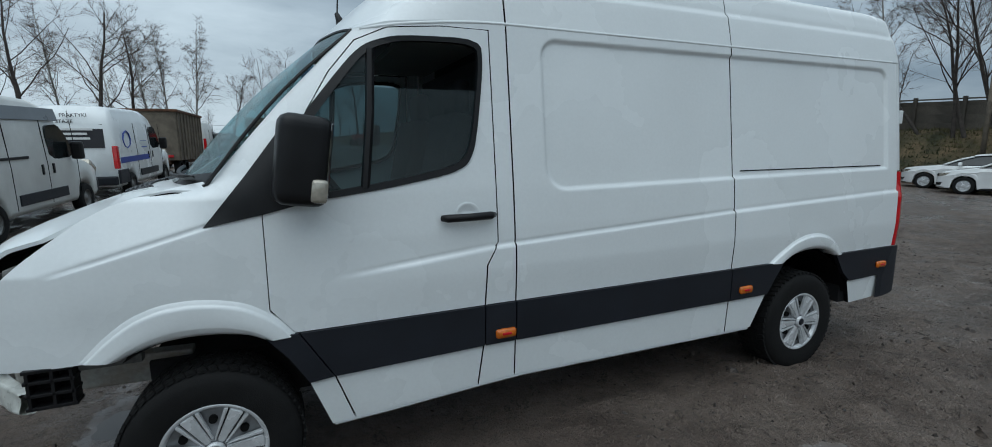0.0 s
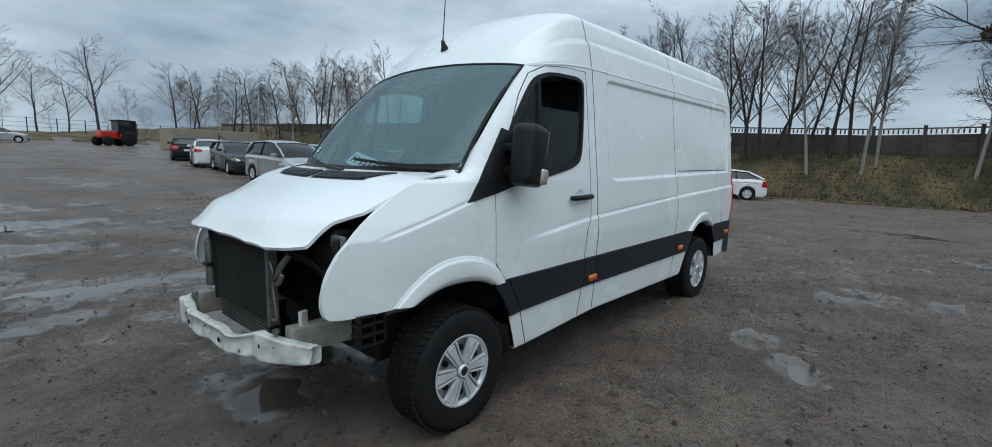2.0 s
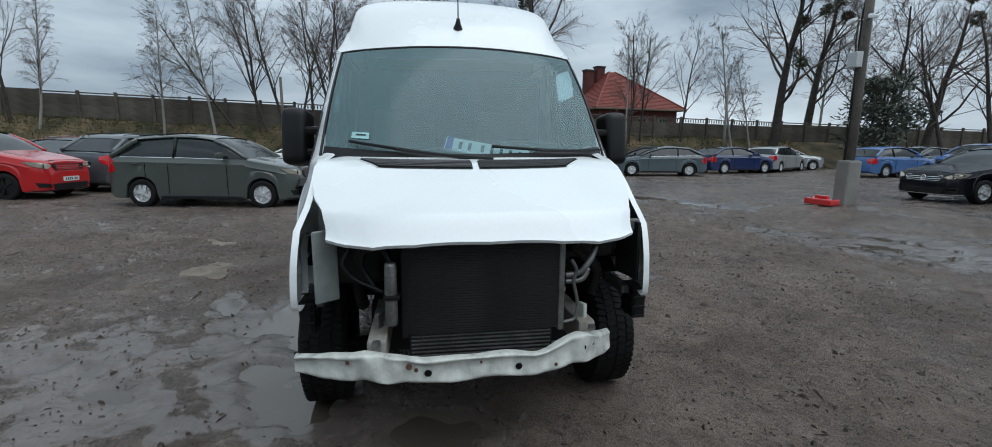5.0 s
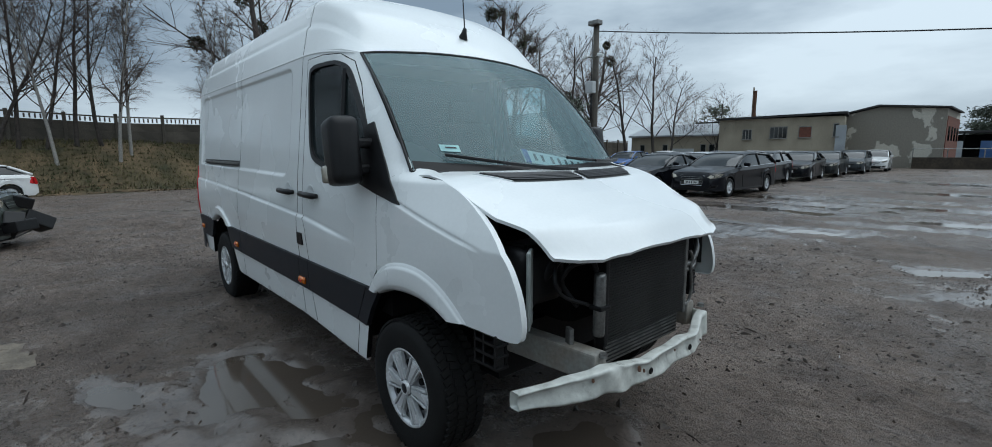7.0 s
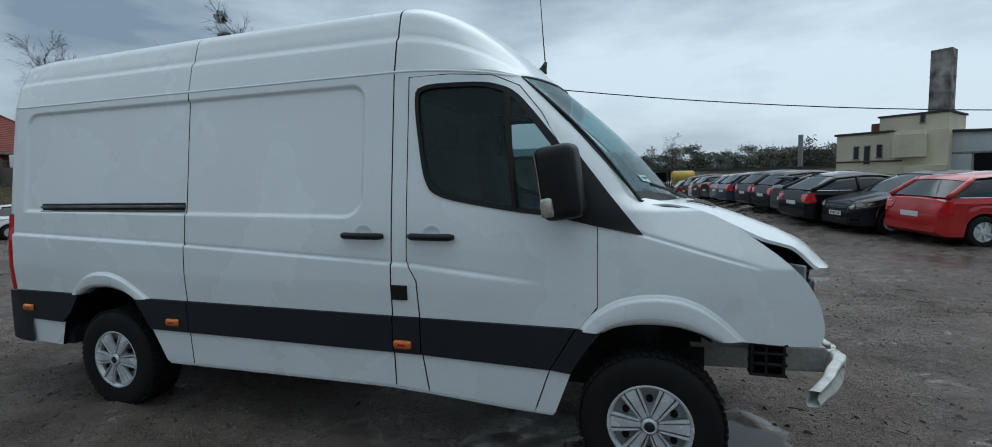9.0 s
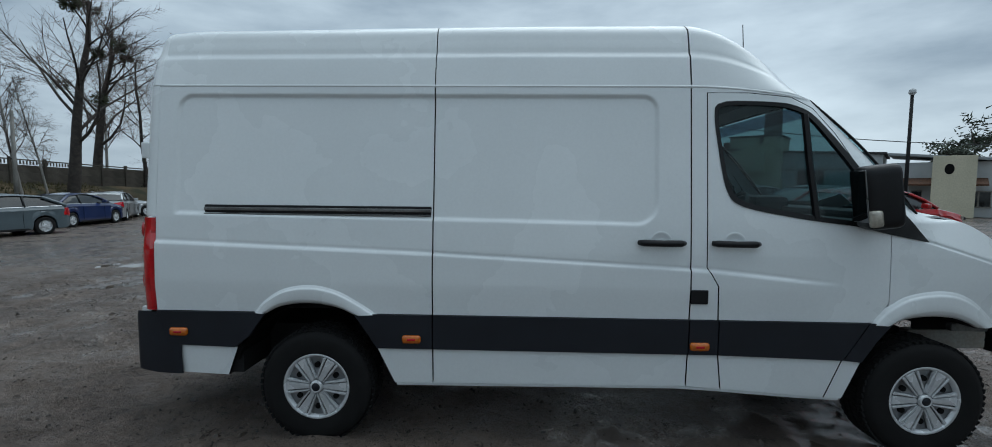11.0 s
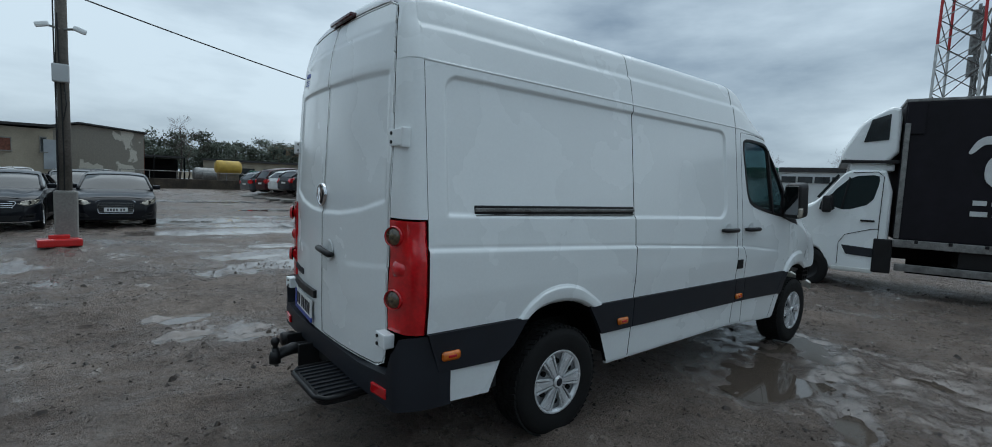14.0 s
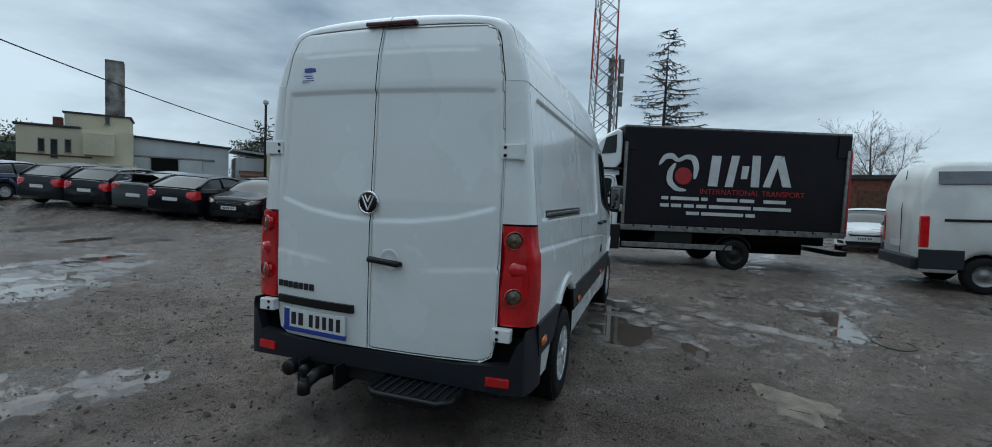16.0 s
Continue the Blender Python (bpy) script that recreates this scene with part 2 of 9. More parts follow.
def clip_cell(poly, x0, x1, y0, y1):
    for ax, lim, sg in ((0, x0, 1), (0, x1, -1), (1, y0, 1), (1, y1, -1)):
        out = []
        n = len(poly)
        for i in range(n):
            p, q = poly[i], poly[(i + 1) % n]
            dp, dq = sg * (p[ax] - lim), sg * (q[ax] - lim)
            if dp >= 0:
                out.append(p)
            if (dp >= 0) != (dq >= 0):
                t = dp / (dp - dq)
                out.append((p[0] + t * (q[0] - p[0]), p[1] + t * (q[1] - p[1])))
        poly = out
        if not poly:
            return []
    return poly


def panel(name, poly, fn, material, parent, step=0.03, hem=(0, 0, 0), flip=False, hole=None, label="", hem_mat=None):
    """A sheet over the outline poly in (a, b), laid on the surface fn(a, b), with a folded hem at its edge."""
    if hole:
        i, j = min(((i, j) for i in range(len(poly)) for j in range(len(hole))), key=lambda k: (poly[k[0]][0] - hole[k[1]][0]) ** 2 + (poly[k[0]][1] - hole[k[1]][1]) ** 2)
        area = lambda p: sum(p[k][0] * p[(k + 1) % len(p)][1] - p[(k + 1) % len(p)][0] * p[k][1] for k in range(len(p)))
        h = hole if area(hole) * area(poly) < 0 else hole[::-1]
        j = h.index(hole[j])
        ring = h[j:] + h[:j]
        poly = poly[: i + 1] + ring + [ring[0]] + poly[i:]
    A, B = [p[0] for p in poly], [p[1] for p in poly]
    na, nb = max(1, math.ceil((max(A) - min(A)) / step)), max(1, math.ceil((max(B) - min(B)) / step))
    ga, gb = np.linspace(min(A), max(A), na + 1), np.linspace(min(B), max(B), nb + 1)
    da, db = ga[1] - ga[0], gb[1] - gb[0]
    X, Y = np.meshgrid((ga[:-1] + ga[1:]) / 2, (gb[:-1] + gb[1:]) / 2, indexing="ij")
    ins = inside(poly, X, Y)
    cross = np.zeros((na, nb), bool)
    for k in range(len(poly)):
        p, q = poly[k], poly[(k + 1) % len(poly)]
        m = max(2, int(8 * max(abs(q[0] - p[0]) / da, abs(q[1] - p[1]) / db)) + 2)
        ts = np.linspace(0, 1, m)
        ia = np.clip(((p[0] + ts * (q[0] - p[0]) - ga[0]) / da).astype(int), 0, na - 1)
        ib = np.clip(((p[1] + ts * (q[1] - p[1]) - gb[0]) / db).astype(int), 0, nb - 1)
        cross[ia, ib] = True
    keys, verts, faces = {}, [], []

    def vid(a, b):
        k = (round(a * 2e4), round(b * 2e4))
        if k not in keys:
            keys[k] = len(verts)
            verts.append((a, b))
        return keys[k]

    for i in range(na):
        for j in range(nb):
            if cross[i, j]:
                c = clip_cell(poly, ga[i], ga[i + 1], gb[j], gb[j + 1])
                ids = []
                for p in c:
                    v = vid(*p)
                    if v not in ids:
                        ids.append(v)
                if len(ids) > 2:
                    faces.append(ids)
            elif ins[i, j]:
                faces.append([vid(ga[i], gb[j]), vid(ga[i + 1], gb[j]), vid(ga[i + 1], gb[j + 1]), vid(ga[i], gb[j + 1])])
    ab = np.array(verts)
    P = np.stack(np.broadcast_arrays(*fn(ab[:, 0], ab[:, 1])), 1)
    if any(hem):
        use = {}
        for f in faces:
            for k in range(len(f)):
                e = (f[k], f[(k + 1) % len(f)])
                use[tuple(sorted(e))] = use.get(tuple(sorted(e)), 0) + 1
        rim = [(f[k], f[(k + 1) % len(f)]) for f in faces for k in range(len(f)) if use[tuple(sorted((f[k], f[(k + 1) % len(f)])))] == 1]
        n0, top, low = len(P), {}, {}
        extra = []
        for e in rim:
            for v in e:
                if v not in top:
                    top[v] = n0 + len(extra)
                    extra.append(P[v])
                    low[v] = n0 + len(extra)
                    extra.append(P[v] + np.array(hem))
        if extra:
            P = np.vstack([P, np.array(extra)])
        rims = [(top[b], top[a], low[a], low[b]) for a, b in rim]
    else:
        rims = []
    allf = [f[::-1] if flip else f for f in faces] + [f[::-1] if flip else f for f in rims]
    me = bpy.data.meshes.new(name)
    me.from_pydata([tuple(p) for p in P], [], allf)
    me.polygons.foreach_set("use_smooth", [k < len(faces) for k in range(len(me.polygons))])
    me.materials.append(material)
    # a near-black hem puts the shade of the panel seams into colour
    if hem_mat is not None:
        me.materials.append(hem_mat)
        me.polygons.foreach_set("material_index", [int(k >= len(faces)) for k in range(len(me.polygons))])
    me.update()
    ob = new(name, me)
    ob.parent = parent
    return tagged(ob, label)


def on_surf(fn, pts, off=(0, 0, 0)):
    a, b = np.array([p[0] for p in pts], float), np.array([p[1] for p in pts], float)
    P = np.stack(np.broadcast_arrays(*fn(a, b)), 1) + np.array(off)
    return [tuple(p) for p in P]


def text_part(name, body, size, m, material, parent, label="", depth=0.002, align="LEFT", stretch=1.0):
    """Raised lettering as a mesh."""
    cu = bpy.data.curves.new(name, "FONT")
    cu.body, cu.size, cu.extrude, cu.align_x = body, size, depth, align
    cu.fill_mode = "BOTH"
    tmp = bpy.data.objects.new(name, cu)
    scene.collection.objects.link(tmp)
    dg = bpy.context.evaluated_depsgraph_get()
    me = bpy.data.meshes.new_from_object(tmp.evaluated_get(dg))
    bpy.data.objects.remove(tmp)
    me.materials.clear()
    me.materials.append(material)
    ob = new(name, me)
    ob.parent = parent
    ob.matrix_basis = m @ Matrix.Diagonal((stretch, 1, 1, 1))
    return tagged(ob, label)


# ---- ground ----
def vnoise(x, y, seed=0):
    """Smooth lattice noise, -1 to 1."""
    xi, yi = np.floor(x).astype(np.int64), np.floor(y).astype(np.int64)
    fx, fy = x - xi, y - yi
    fx, fy = fx * fx * (3 - 2 * fx), fy * fy * (3 - 2 * fy)

    def h(a, b):
        k = (a * 374761393 + b * 668265263 + seed * 974634677) & 0xFFFFFFFF
        k = ((k ^ (k >> 13)) * 1274126177) & 0xFFFFFFFF
        return ((k ^ (k >> 16)) & 0xFFFF) / 32767.5 - 1

    return (h(xi, yi) * (1 - fx) + h(xi + 1, yi) * fx) * (1 - fy) + (h(xi, yi + 1) * (1 - fx) + h(xi + 1, yi + 1) * fx) * fy


def soft(v):
    return np.logaddexp(0, v * 1.2) / 1.2


def gz(x, y):
    """Large form of the ground: the yard, its rise and the grassy bank."""
    x, y = np.asarray(x, float), np.asarray(y, float)
    z = 0.033 * soft(-y - 6) - 0.033 * soft(-y - 75) - 0.018 * soft(-x - 3) + 0.018 * soft(-x - 30)
    z = z + 0.16 * np.exp(-((x + 2.9) ** 2 + (y - 9.2) ** 2) / 2.5)
    top = 2.5 - 0.03 * soft(y - 8) + 0.012 * np.maximum(0, -y - 40)
    z = z + sstep(-23.2, -27.6, x + 0.5 * vnoise(y * 0.25, y * 0 + 3.3, 5)) * top
    z = z + 0.5 * np.clip((y - 4) / 15, 0, 1) * sstep(5.5, 8.2, x) * sstep(16, 13, x) * sstep(44, 36, y)
    z = z + sstep(-66, -74, y) * sstep(-40, -20, x) * 1.0
    return z


# centre, half sizes, turn, depth of each puddle
BY_VAN = [(4.16, -0.25, 0.2, 0.22, 0, 0.04), (3.5, -1.2, 0.5, 0.26, 30, 0.04), (2.65, -1.2, 0.62, 0.42, 10, 0.045), (2.4, -1.55, 0.5, 0.22, -20, 0.04), (3.45, -2.3, 0.6, 0.16, 50, 0.03), (1.86, -2.07, 0.24, 0.12, 20, 0.03), (2.9, -3.1, 0.5, 0.13, 65, 0.03),
          (-1.14, 2.06, 0.20, 0.10, 10, 0.045), (-1.68, 3.1, 0.20, 0.09, 0, 0.04), (-1.65, 2.38, 0.18, 0.08, 0, 0.03), (0.9, 1.8, 0.16, 0.1, 0, 0.03), (1.4, 2.25, 0.2, 0.1, 30, 0.03),
          (4.4, -4.15, 1.0, 0.26, -8, 0.04), (4.6, -3.75, 0.35, 0.25, 20, 0.05), (5.2, -2.9, 0.35, 0.2, 0, 0.03), (6.3, -5.2, 0.45, 0.18, 20, 0.03)]
BEHIND = [(-5.2, 3.9, 0.5, 0.22, 80, 0.03), (-5.4, 5.3, 0.45, 0.3, 70, 0.04), (-4.1, 6.9, 0.8, 0.3, 30, 0.04), (-6.0, 6.2, 0.9, 0.4, 30, 0.04), (-9.5, 3.0, 0.9, 0.35, 80, 0.03), (5.4, -6.9, 0.9, 0.3, 0, 0.03), (5.2, -9.5, 1.2, 0.35, 0, 0.03)]
YARD = [(0.9, 6.6, 1.2, 0.45, 30, 0.03), (0.4, 7.3, 0.9, 0.3, 10, 0.03), (2.6, 8.4, 0.9, 0.3, 20, 0.03), (1.2, 8.6, 0.7, 0.2, 0, 0.03), (5.2, 6.2, 0.5, 0.2, 30, 0.03), (5.6, 5.0, 0.5, 0.2, 40, 0.03),
        (4.1, 10.2, 1.1, 0.22, 5, 0.03), (0.6, 11.7, 2.0, 0.5, 0, 0.03), (4.4, 11.6, 0.9, 0.3, 10, 0.03), (1.6, 13.3, 2.2, 0.4, -4, 0.03), (3.8, 14.6, 1.8, 0.35, 6, 0.03), (-0.4, 15.2, 1.6, 0.5, 0, 0.03)]
FAR_OFF = [(3.0, 16.5, 1.6, 0.4, 0, 0.03), (3.4, 20.5, 1.4, 0.4, 0, 0.03), (2.0, 27.0, 2.5, 0.6, 0, 0.03)]
PUDDLES = BY_VAN + BEHIND + YARD + FAR_OFF


def puddle_r(x, y, p):
    c, s = math.cos(radians(p[4])), math.sin(radians(p[4]))
    u, v = (x - p[0]) * c + (y - p[1]) * s, -(x - p[0]) * s + (y - p[1]) * c
    return np.sqrt((u / p[2]) ** 2 + (v / p[3]) ** 2) + 0.45 * vnoise(x * 2.3, y * 2.3, 11) + 0.28 * vnoise(x * 6, y * 6, 12) + 0.14 * vnoise(x * 13, y * 13, 13)


def relief(x, y):
    """Mud: lumps, ruts and tyre tracks, fading with distance; hollows for the puddles."""
    near = 1 / (1 + (np.hypot(x - 1.5, y) / 16) ** 4)
    z = 0.016 * vnoise(x * 0.7, y * 0.7, 1) + 0.011 * vnoise(x * 2.1, y * 2.1, 2) + 0.010 * vnoise(x * 5.5, y * 5.5, 3) * (0.4 + vnoise(x * 0.6, y * 0.6, 15) ** 2 * 2) + 0.0065 * vnoise(x * 11, y * 11, 4) * (0.5 + vnoise(x * 0.9, y * 0.9, 16))
    m1, m2 = sstep(-0.25, 0.5, vnoise(x * 0.55, y * 0.55, 51)), sstep(-0.2, 0.5, vnoise(x * 0.8 + 7, y * 0.8, 52))
    z = z + 0.020 * (1 - np.abs(vnoise(x * 3.6, y * 4.4, 53))) ** 4 * m1 + 0.015 * (1 - np.abs(vnoise(x * 8.0, y * 9.0, 54))) ** 4 * m2 + 0.006 * vnoise(x * 16, y * 16, 55) * m1 - 0.006
    m3 = sstep(-0.25, 0.45, vnoise(x * 0.42 + 3, y * 0.42, 56))
    z = z + (0.042 * (1 - np.abs(vnoise(x * 1.9, y * 2.3, 57))) ** 3 + 0.020 * (1 - np.abs(vnoise(x * 5.1, y * 4.6, 58))) ** 3 * m2 + 0.010 * vnoise(x * 9, y * 9, 59)) * m3 - 0.008 * m3
    wob = 0.5 * vnoise(x * 0.22, y * 0.22, 7)
    for ang, off, gap in ((72, 0.4, 1.5), (84, 5.4, 1.5), (98, 7.0, 1.55), (20, -5.2, 1.5), (100, -3.4, 1.5)):
        c, s = math.cos(radians(ang)), math.sin(radians(ang))
        d = -x * s + y * c + wob * 2 + off
        for o in (0, gap):
            z = z - 0.014 * np.exp(-((d - o) / 0.11) ** 2) * (0.55 + 0.45 * vnoise(x * 0.5, y * 0.5, 8)) + 0.008 * np.exp(-((d - o - 0.2) / 0.08) ** 2)
    z = z * near + (1 - near) * 0.03 * vnoise(x * 0.3, y * 0.3, 9)
    bank = sstep(-22.5, -24.5, x)
    z = z * (1 - bank) + bank * (0.07 * vnoise(x * 0.9, y * 0.9, 21) + 0.04 * vnoise(x * 2.5, y * 2.5, 22))
    hollow = np.zeros(np.shape(x))
    for p in PUDDLES:
        hollow = np.maximum(hollow, (p[5] + 0.012) * (1 - sstep(0.25, 1.55, puddle_r(x, y, p))))
    return z - hollow


def axis(lo, hi, a, b, fine, growth):
    c = list(np.arange(a, b, fine))
    d, v = fine, a
    while v > lo:
        d *= growth
        v -= d
        c.insert(0, v)
    d, v = fine, c[-1]
    while v < hi:
        d *= growth
        v += d
        c.append(v)
    return np.array(c)


# broad places where the mud stays soaked: centre, half sizes
SOAKED = [(2.9, -3.1, 1.6, 1.1), (2.0, -5.6, 2.2, 1.1), (3.3, -0.9, 1.6, 0.8), (-4.6, 7.0, 2.6, 1.4), (1.5, 7.5, 2.6, 1.8), (3.6, -2.2, 1.2, 0.7), (4.4, -3.6, 1.2, 0.8), (-1.3, 2.4, 0.9, 0.7), (2.0, 13.0, 4.5, 3.0), (-2.5, 9.3, 2.0, 1.0), (5.5, 5.2, 1.4, 0.9), (6.2, -3.6, 1.8, 1.6), (6.8, -6.5, 2.4, 1.8), (3.2, -8.5, 2.2, 1.4)]


def dampness(x, y):
    """How soaked the mud is: 1 round the puddles and in the soaked places."""
    d = 0.12 + 0.22 * sstep(3.5, 6.5, y) + 0.16 * sstep(-2.2, -4.0, y) + 0.14 * sstep(-1.0, -3.0, x) + 0.16 * sstep(4.2, 6.0, x)
    for p in PUDDLES:
        d = np.maximum(d, 1 - sstep(0.9, 2.3, puddle_r(x, y, p)))
    for cx, cy, rx, ry in SOAKED:
        d = np.maximum(d, 0.62 * np.exp(-(((x - cx) / rx) ** 2 + ((y - cy) / ry) ** 2) * 0.8))
    return d


def build_ground():
    gx = axis(-900, 900, -4.6, 7.2, 0.038, 1.04)
    gy = axis(-900, 900, -5.2, 4.2, 0.038, 1.04)
    X, Y = np.meshgrid(gx, gy, indexing="ij")
    Z = gz(X, Y) + relief(X, Y)
    nx, ny = X.shape
    me = bpy.data.meshes.new("ground")
    idx = np.arange(nx * ny).reshape(nx, ny)
    f = np.stack([idx[:-1, :-1], idx[1:, :-1], idx[1:, 1:], idx[:-1, 1:]], -1).reshape(-1, 4)
    me.vertices.add(nx * ny)
    me.vertices.foreach_set("co", np.stack([X, Y, Z], -1).reshape(-1))
    me.loops.add(len(f) * 4)
    me.loops.foreach_set("vertex_index", f.reshape(-1))
    me.polygons.add(len(f))
    me.polygons.foreach_set("loop_start", np.arange(len(f)) * 4)
    cx, cy = X[:-1, :-1].reshape(-1), Y[:-1, :-1].reshape(-1)
    grass = (cx + 0.9 * vnoise(cx * 0.6, cy * 0.6, 31) < -23.4) | (cy + 2 * vnoise(cx * 0.3, cy * 0.3, 32) < -70) | (np.hypot(cx, cy) > 120)
    me.polygons.foreach_set("material_index", grass.astype(np.int32))
    me.polygons.foreach_set("use_smooth", np.ones(len(f), bool))
    dm = me.attributes.new("damp", "FLOAT", "POINT")
    dm.data.foreach_set("value", dampness(X, Y).reshape(-1).astype(np.float32))
    me.update()
    me.validate()
    ob = tagged(new("ground", me), "wet dark brown mud yard with ruts and a grassy bank", "ground", kind="structure")
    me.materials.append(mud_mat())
    me.materials.append(grass_mat())
    return ob


def mud_mat():
    """Wet mud: brown clods, cracks with crevice shade in their colour, pale grit, and smooth wet films that mirror the
    sky.
    """
    m, n, l, p = node_mat("wet_mud")
    tc = n.new("ShaderNodeTexCoord")

    def nz(scale, detail, rough=0.6, dist=0.0):
        q = n.new("ShaderNodeTexNoise")
        q.inputs["Scale"].default_value, q.inputs["Detail"].default_value = scale, detail
        q.inputs["Roughness"].default_value, q.inputs["Distortion"].default_value = rough, dist
        l.new(tc.outputs["Object"], q.inputs["Vector"])
        return q.outputs["Fac"]

    def rng(v, a, b, c, d):
        q = n.new("ShaderNodeMapRange")
        q.interpolation_type = "SMOOTHSTEP"
        for k, x in (("From Min", a), ("From Max", b), ("To Min", c), ("To Max", d)):
            q.inputs[k].default_value = x
        l.new(v, q.inputs["Value"])
        return q.outputs["Result"]

    def op(kind, a, b):
        q = n.new("ShaderNodeMath")
        q.operation = kind
        for k, x in ((0, a), (1, b)):
            if isinstance(x, (int, float)):
                q.inputs[k].default_value = x
            else:
                l.new(x, q.inputs[k])
        return q.outputs[0]

    def mix(f, a, b, blend="MIX"):
        q = n.new("ShaderNodeMix")
        q.data_type, q.blend_type = "RGBA", blend
        for k, x in (("Factor", f), ("A", a), ("B", b)):
            if isinstance(x, (int, float)):
                q.inputs[k].default_value = x
            elif isinstance(x, tuple):
                q.inputs[k].default_value = (*x, 1)
            else:
                l.new(x, q.inputs[k])
        return q.outputs["Result"]

    def spots(scale, size, edge):
        q = n.new("ShaderNodeTexVoronoi")
        q.inputs["Scale"].default_value = scale
        l.new(tc.outputs["Object"], q.inputs["Vector"])
        return rng(q.outputs["Distance"], size + edge, size, 0, 1)

    at = n.new("ShaderNodeAttribute")
    at.attribute_name = "damp"
    damp = at.outputs["Fac"]
    broad, mid, clod, fine, crack = nz(0.22, 5), nz(0.8, 7, 0.65), nz(7.0, 9, 0.68, 0.3), nz(48.0, 6, 0.7), nz(2.6, 8, 0.62, 1.4)
    lump, grit, patch, streak = nz(19.0, 7, 0.68, 0.3), nz(150.0, 3, 0.7), nz(1.5, 9, 0.66, 0.5), nz(3.6, 9, 0.70, 0.6)
    torn = nz(8.5, 9, 0.74, 1.6)
    # damp: soft broad zones; film: thin water lying in the low and damp places
    zone = op("ADD", op("MULTIPLY", damp, 0.30), op("ADD", op("MULTIPLY", broad, 0.34), op("MULTIPLY", patch, 0.42)))
    wet = rng(zone, 0.36, 0.62, 0.0, 1.0)
    film = rng(op("ADD", zone, op("MULTIPLY", op("SUBTRACT", streak, 0.5), 0.55)), 0.525, 0.585, 0.0, 1.0)
    base = mix(rng(op("ADD", op("MULTIPLY", mid, 0.6), op("MULTIPLY", streak, 0.4)), 0.38, 0.62, 0, 1), (0.145, 0.108, 0.088), (0.315, 0.248, 0.205))
    base = mix(rng(lump, 0.50, 0.62, 0, 0.35), base, (0.070, 0.052, 0.043))
    base = mix(rng(fine, 0.53, 0.64, 0, 0.40), base, (0.30, 0.245, 0.21))
    base = mix(rng(fine, 0.47, 0.36, 0, 0.50), base, (0.055, 0.041, 0.035))
    base = mix(rng(grit, 0.60, 0.70, 0, 0.45), base, (0.36, 0.31, 0.27))
    base = mix(op("MULTIPLY", wet, 0.55), base, (0.105, 0.087, 0.077))
    base = mix(op("MULTIPLY", film, 0.55), base, (0.060, 0.052, 0.048))
    # small dark crumbs, in drifts; torn edges and cracks are darkened as crevice shade
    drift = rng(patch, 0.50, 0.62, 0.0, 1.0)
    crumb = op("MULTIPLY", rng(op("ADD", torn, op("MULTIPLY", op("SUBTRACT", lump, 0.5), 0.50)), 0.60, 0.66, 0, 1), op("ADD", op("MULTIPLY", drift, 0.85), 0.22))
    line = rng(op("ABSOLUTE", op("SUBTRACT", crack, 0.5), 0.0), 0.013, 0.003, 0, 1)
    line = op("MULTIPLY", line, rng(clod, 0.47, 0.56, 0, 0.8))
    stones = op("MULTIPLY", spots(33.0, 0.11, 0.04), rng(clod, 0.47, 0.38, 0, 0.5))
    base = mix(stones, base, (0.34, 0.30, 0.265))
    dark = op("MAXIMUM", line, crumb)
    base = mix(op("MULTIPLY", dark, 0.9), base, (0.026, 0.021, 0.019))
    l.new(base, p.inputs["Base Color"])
    rough = op("ADD", rng(wet, 0, 1, 0.55, 0.24), op("MULTIPLY", rng(fine, 0.35, 0.65, -0.5, 0.5), 0.22))
    rough = op("ADD", op("MULTIPLY", rough, op("SUBTRACT", 1.0, film)), op("MULTIPLY", film, 0.07))
    l.new(rough, p.inputs["Roughness"])
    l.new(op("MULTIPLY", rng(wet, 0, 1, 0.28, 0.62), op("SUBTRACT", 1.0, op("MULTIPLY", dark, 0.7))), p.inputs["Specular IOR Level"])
    b0, b1, b2 = n.new("ShaderNodeBump"), n.new("ShaderNodeBump"), n.new("ShaderNodeBump")
    calm = op("SUBTRACT", 1.0, op("MULTIPLY", film, 0.86))
    l.new(op("MULTIPLY", calm, rng(wet, 0, 1, 1.0, 0.6)), b1.inputs["Strength"])
    b1.inputs["Distance"].default_value = 0.11
    l.new(op("MULTIPLY", calm, 0.9), b0.inputs["Strength"])
    b0.inputs["Distance"].default_value = 0.24
    l.new(op("ADD", streak, op("MULTIPLY", crack, 0.5)), b0.inputs["Height"])
    l.new(b0.outputs["Normal"], b1.inputs["Normal"])
    l.new(op("ADD", op("ADD", clod, op("MULTIPLY", lump, 0.40)), op("MULTIPLY", op("ADD", dark, stones), 0.10)), b1.inputs["Height"])
    l.new(op("MULTIPLY", calm, rng(wet, 0, 1, 0.9, 0.45)), b2.inputs["Strength"])
    b2.inputs["Distance"].default_value = 0.022
    l.new(fine, b2.inputs["Height"])
    l.new(b1.outputs["Normal"], b2.inputs["Normal"])
    l.new(b2.outputs["Normal"], p.inputs["Normal"])
    return m


def grass_mat():
    return mat("winter_grass", (0.100, 0.105, 0.034), 0.95, var=0.5, vscale=0.7, bump=0.7, bscale=14, tint=(0.19, 0.130, 0.070))


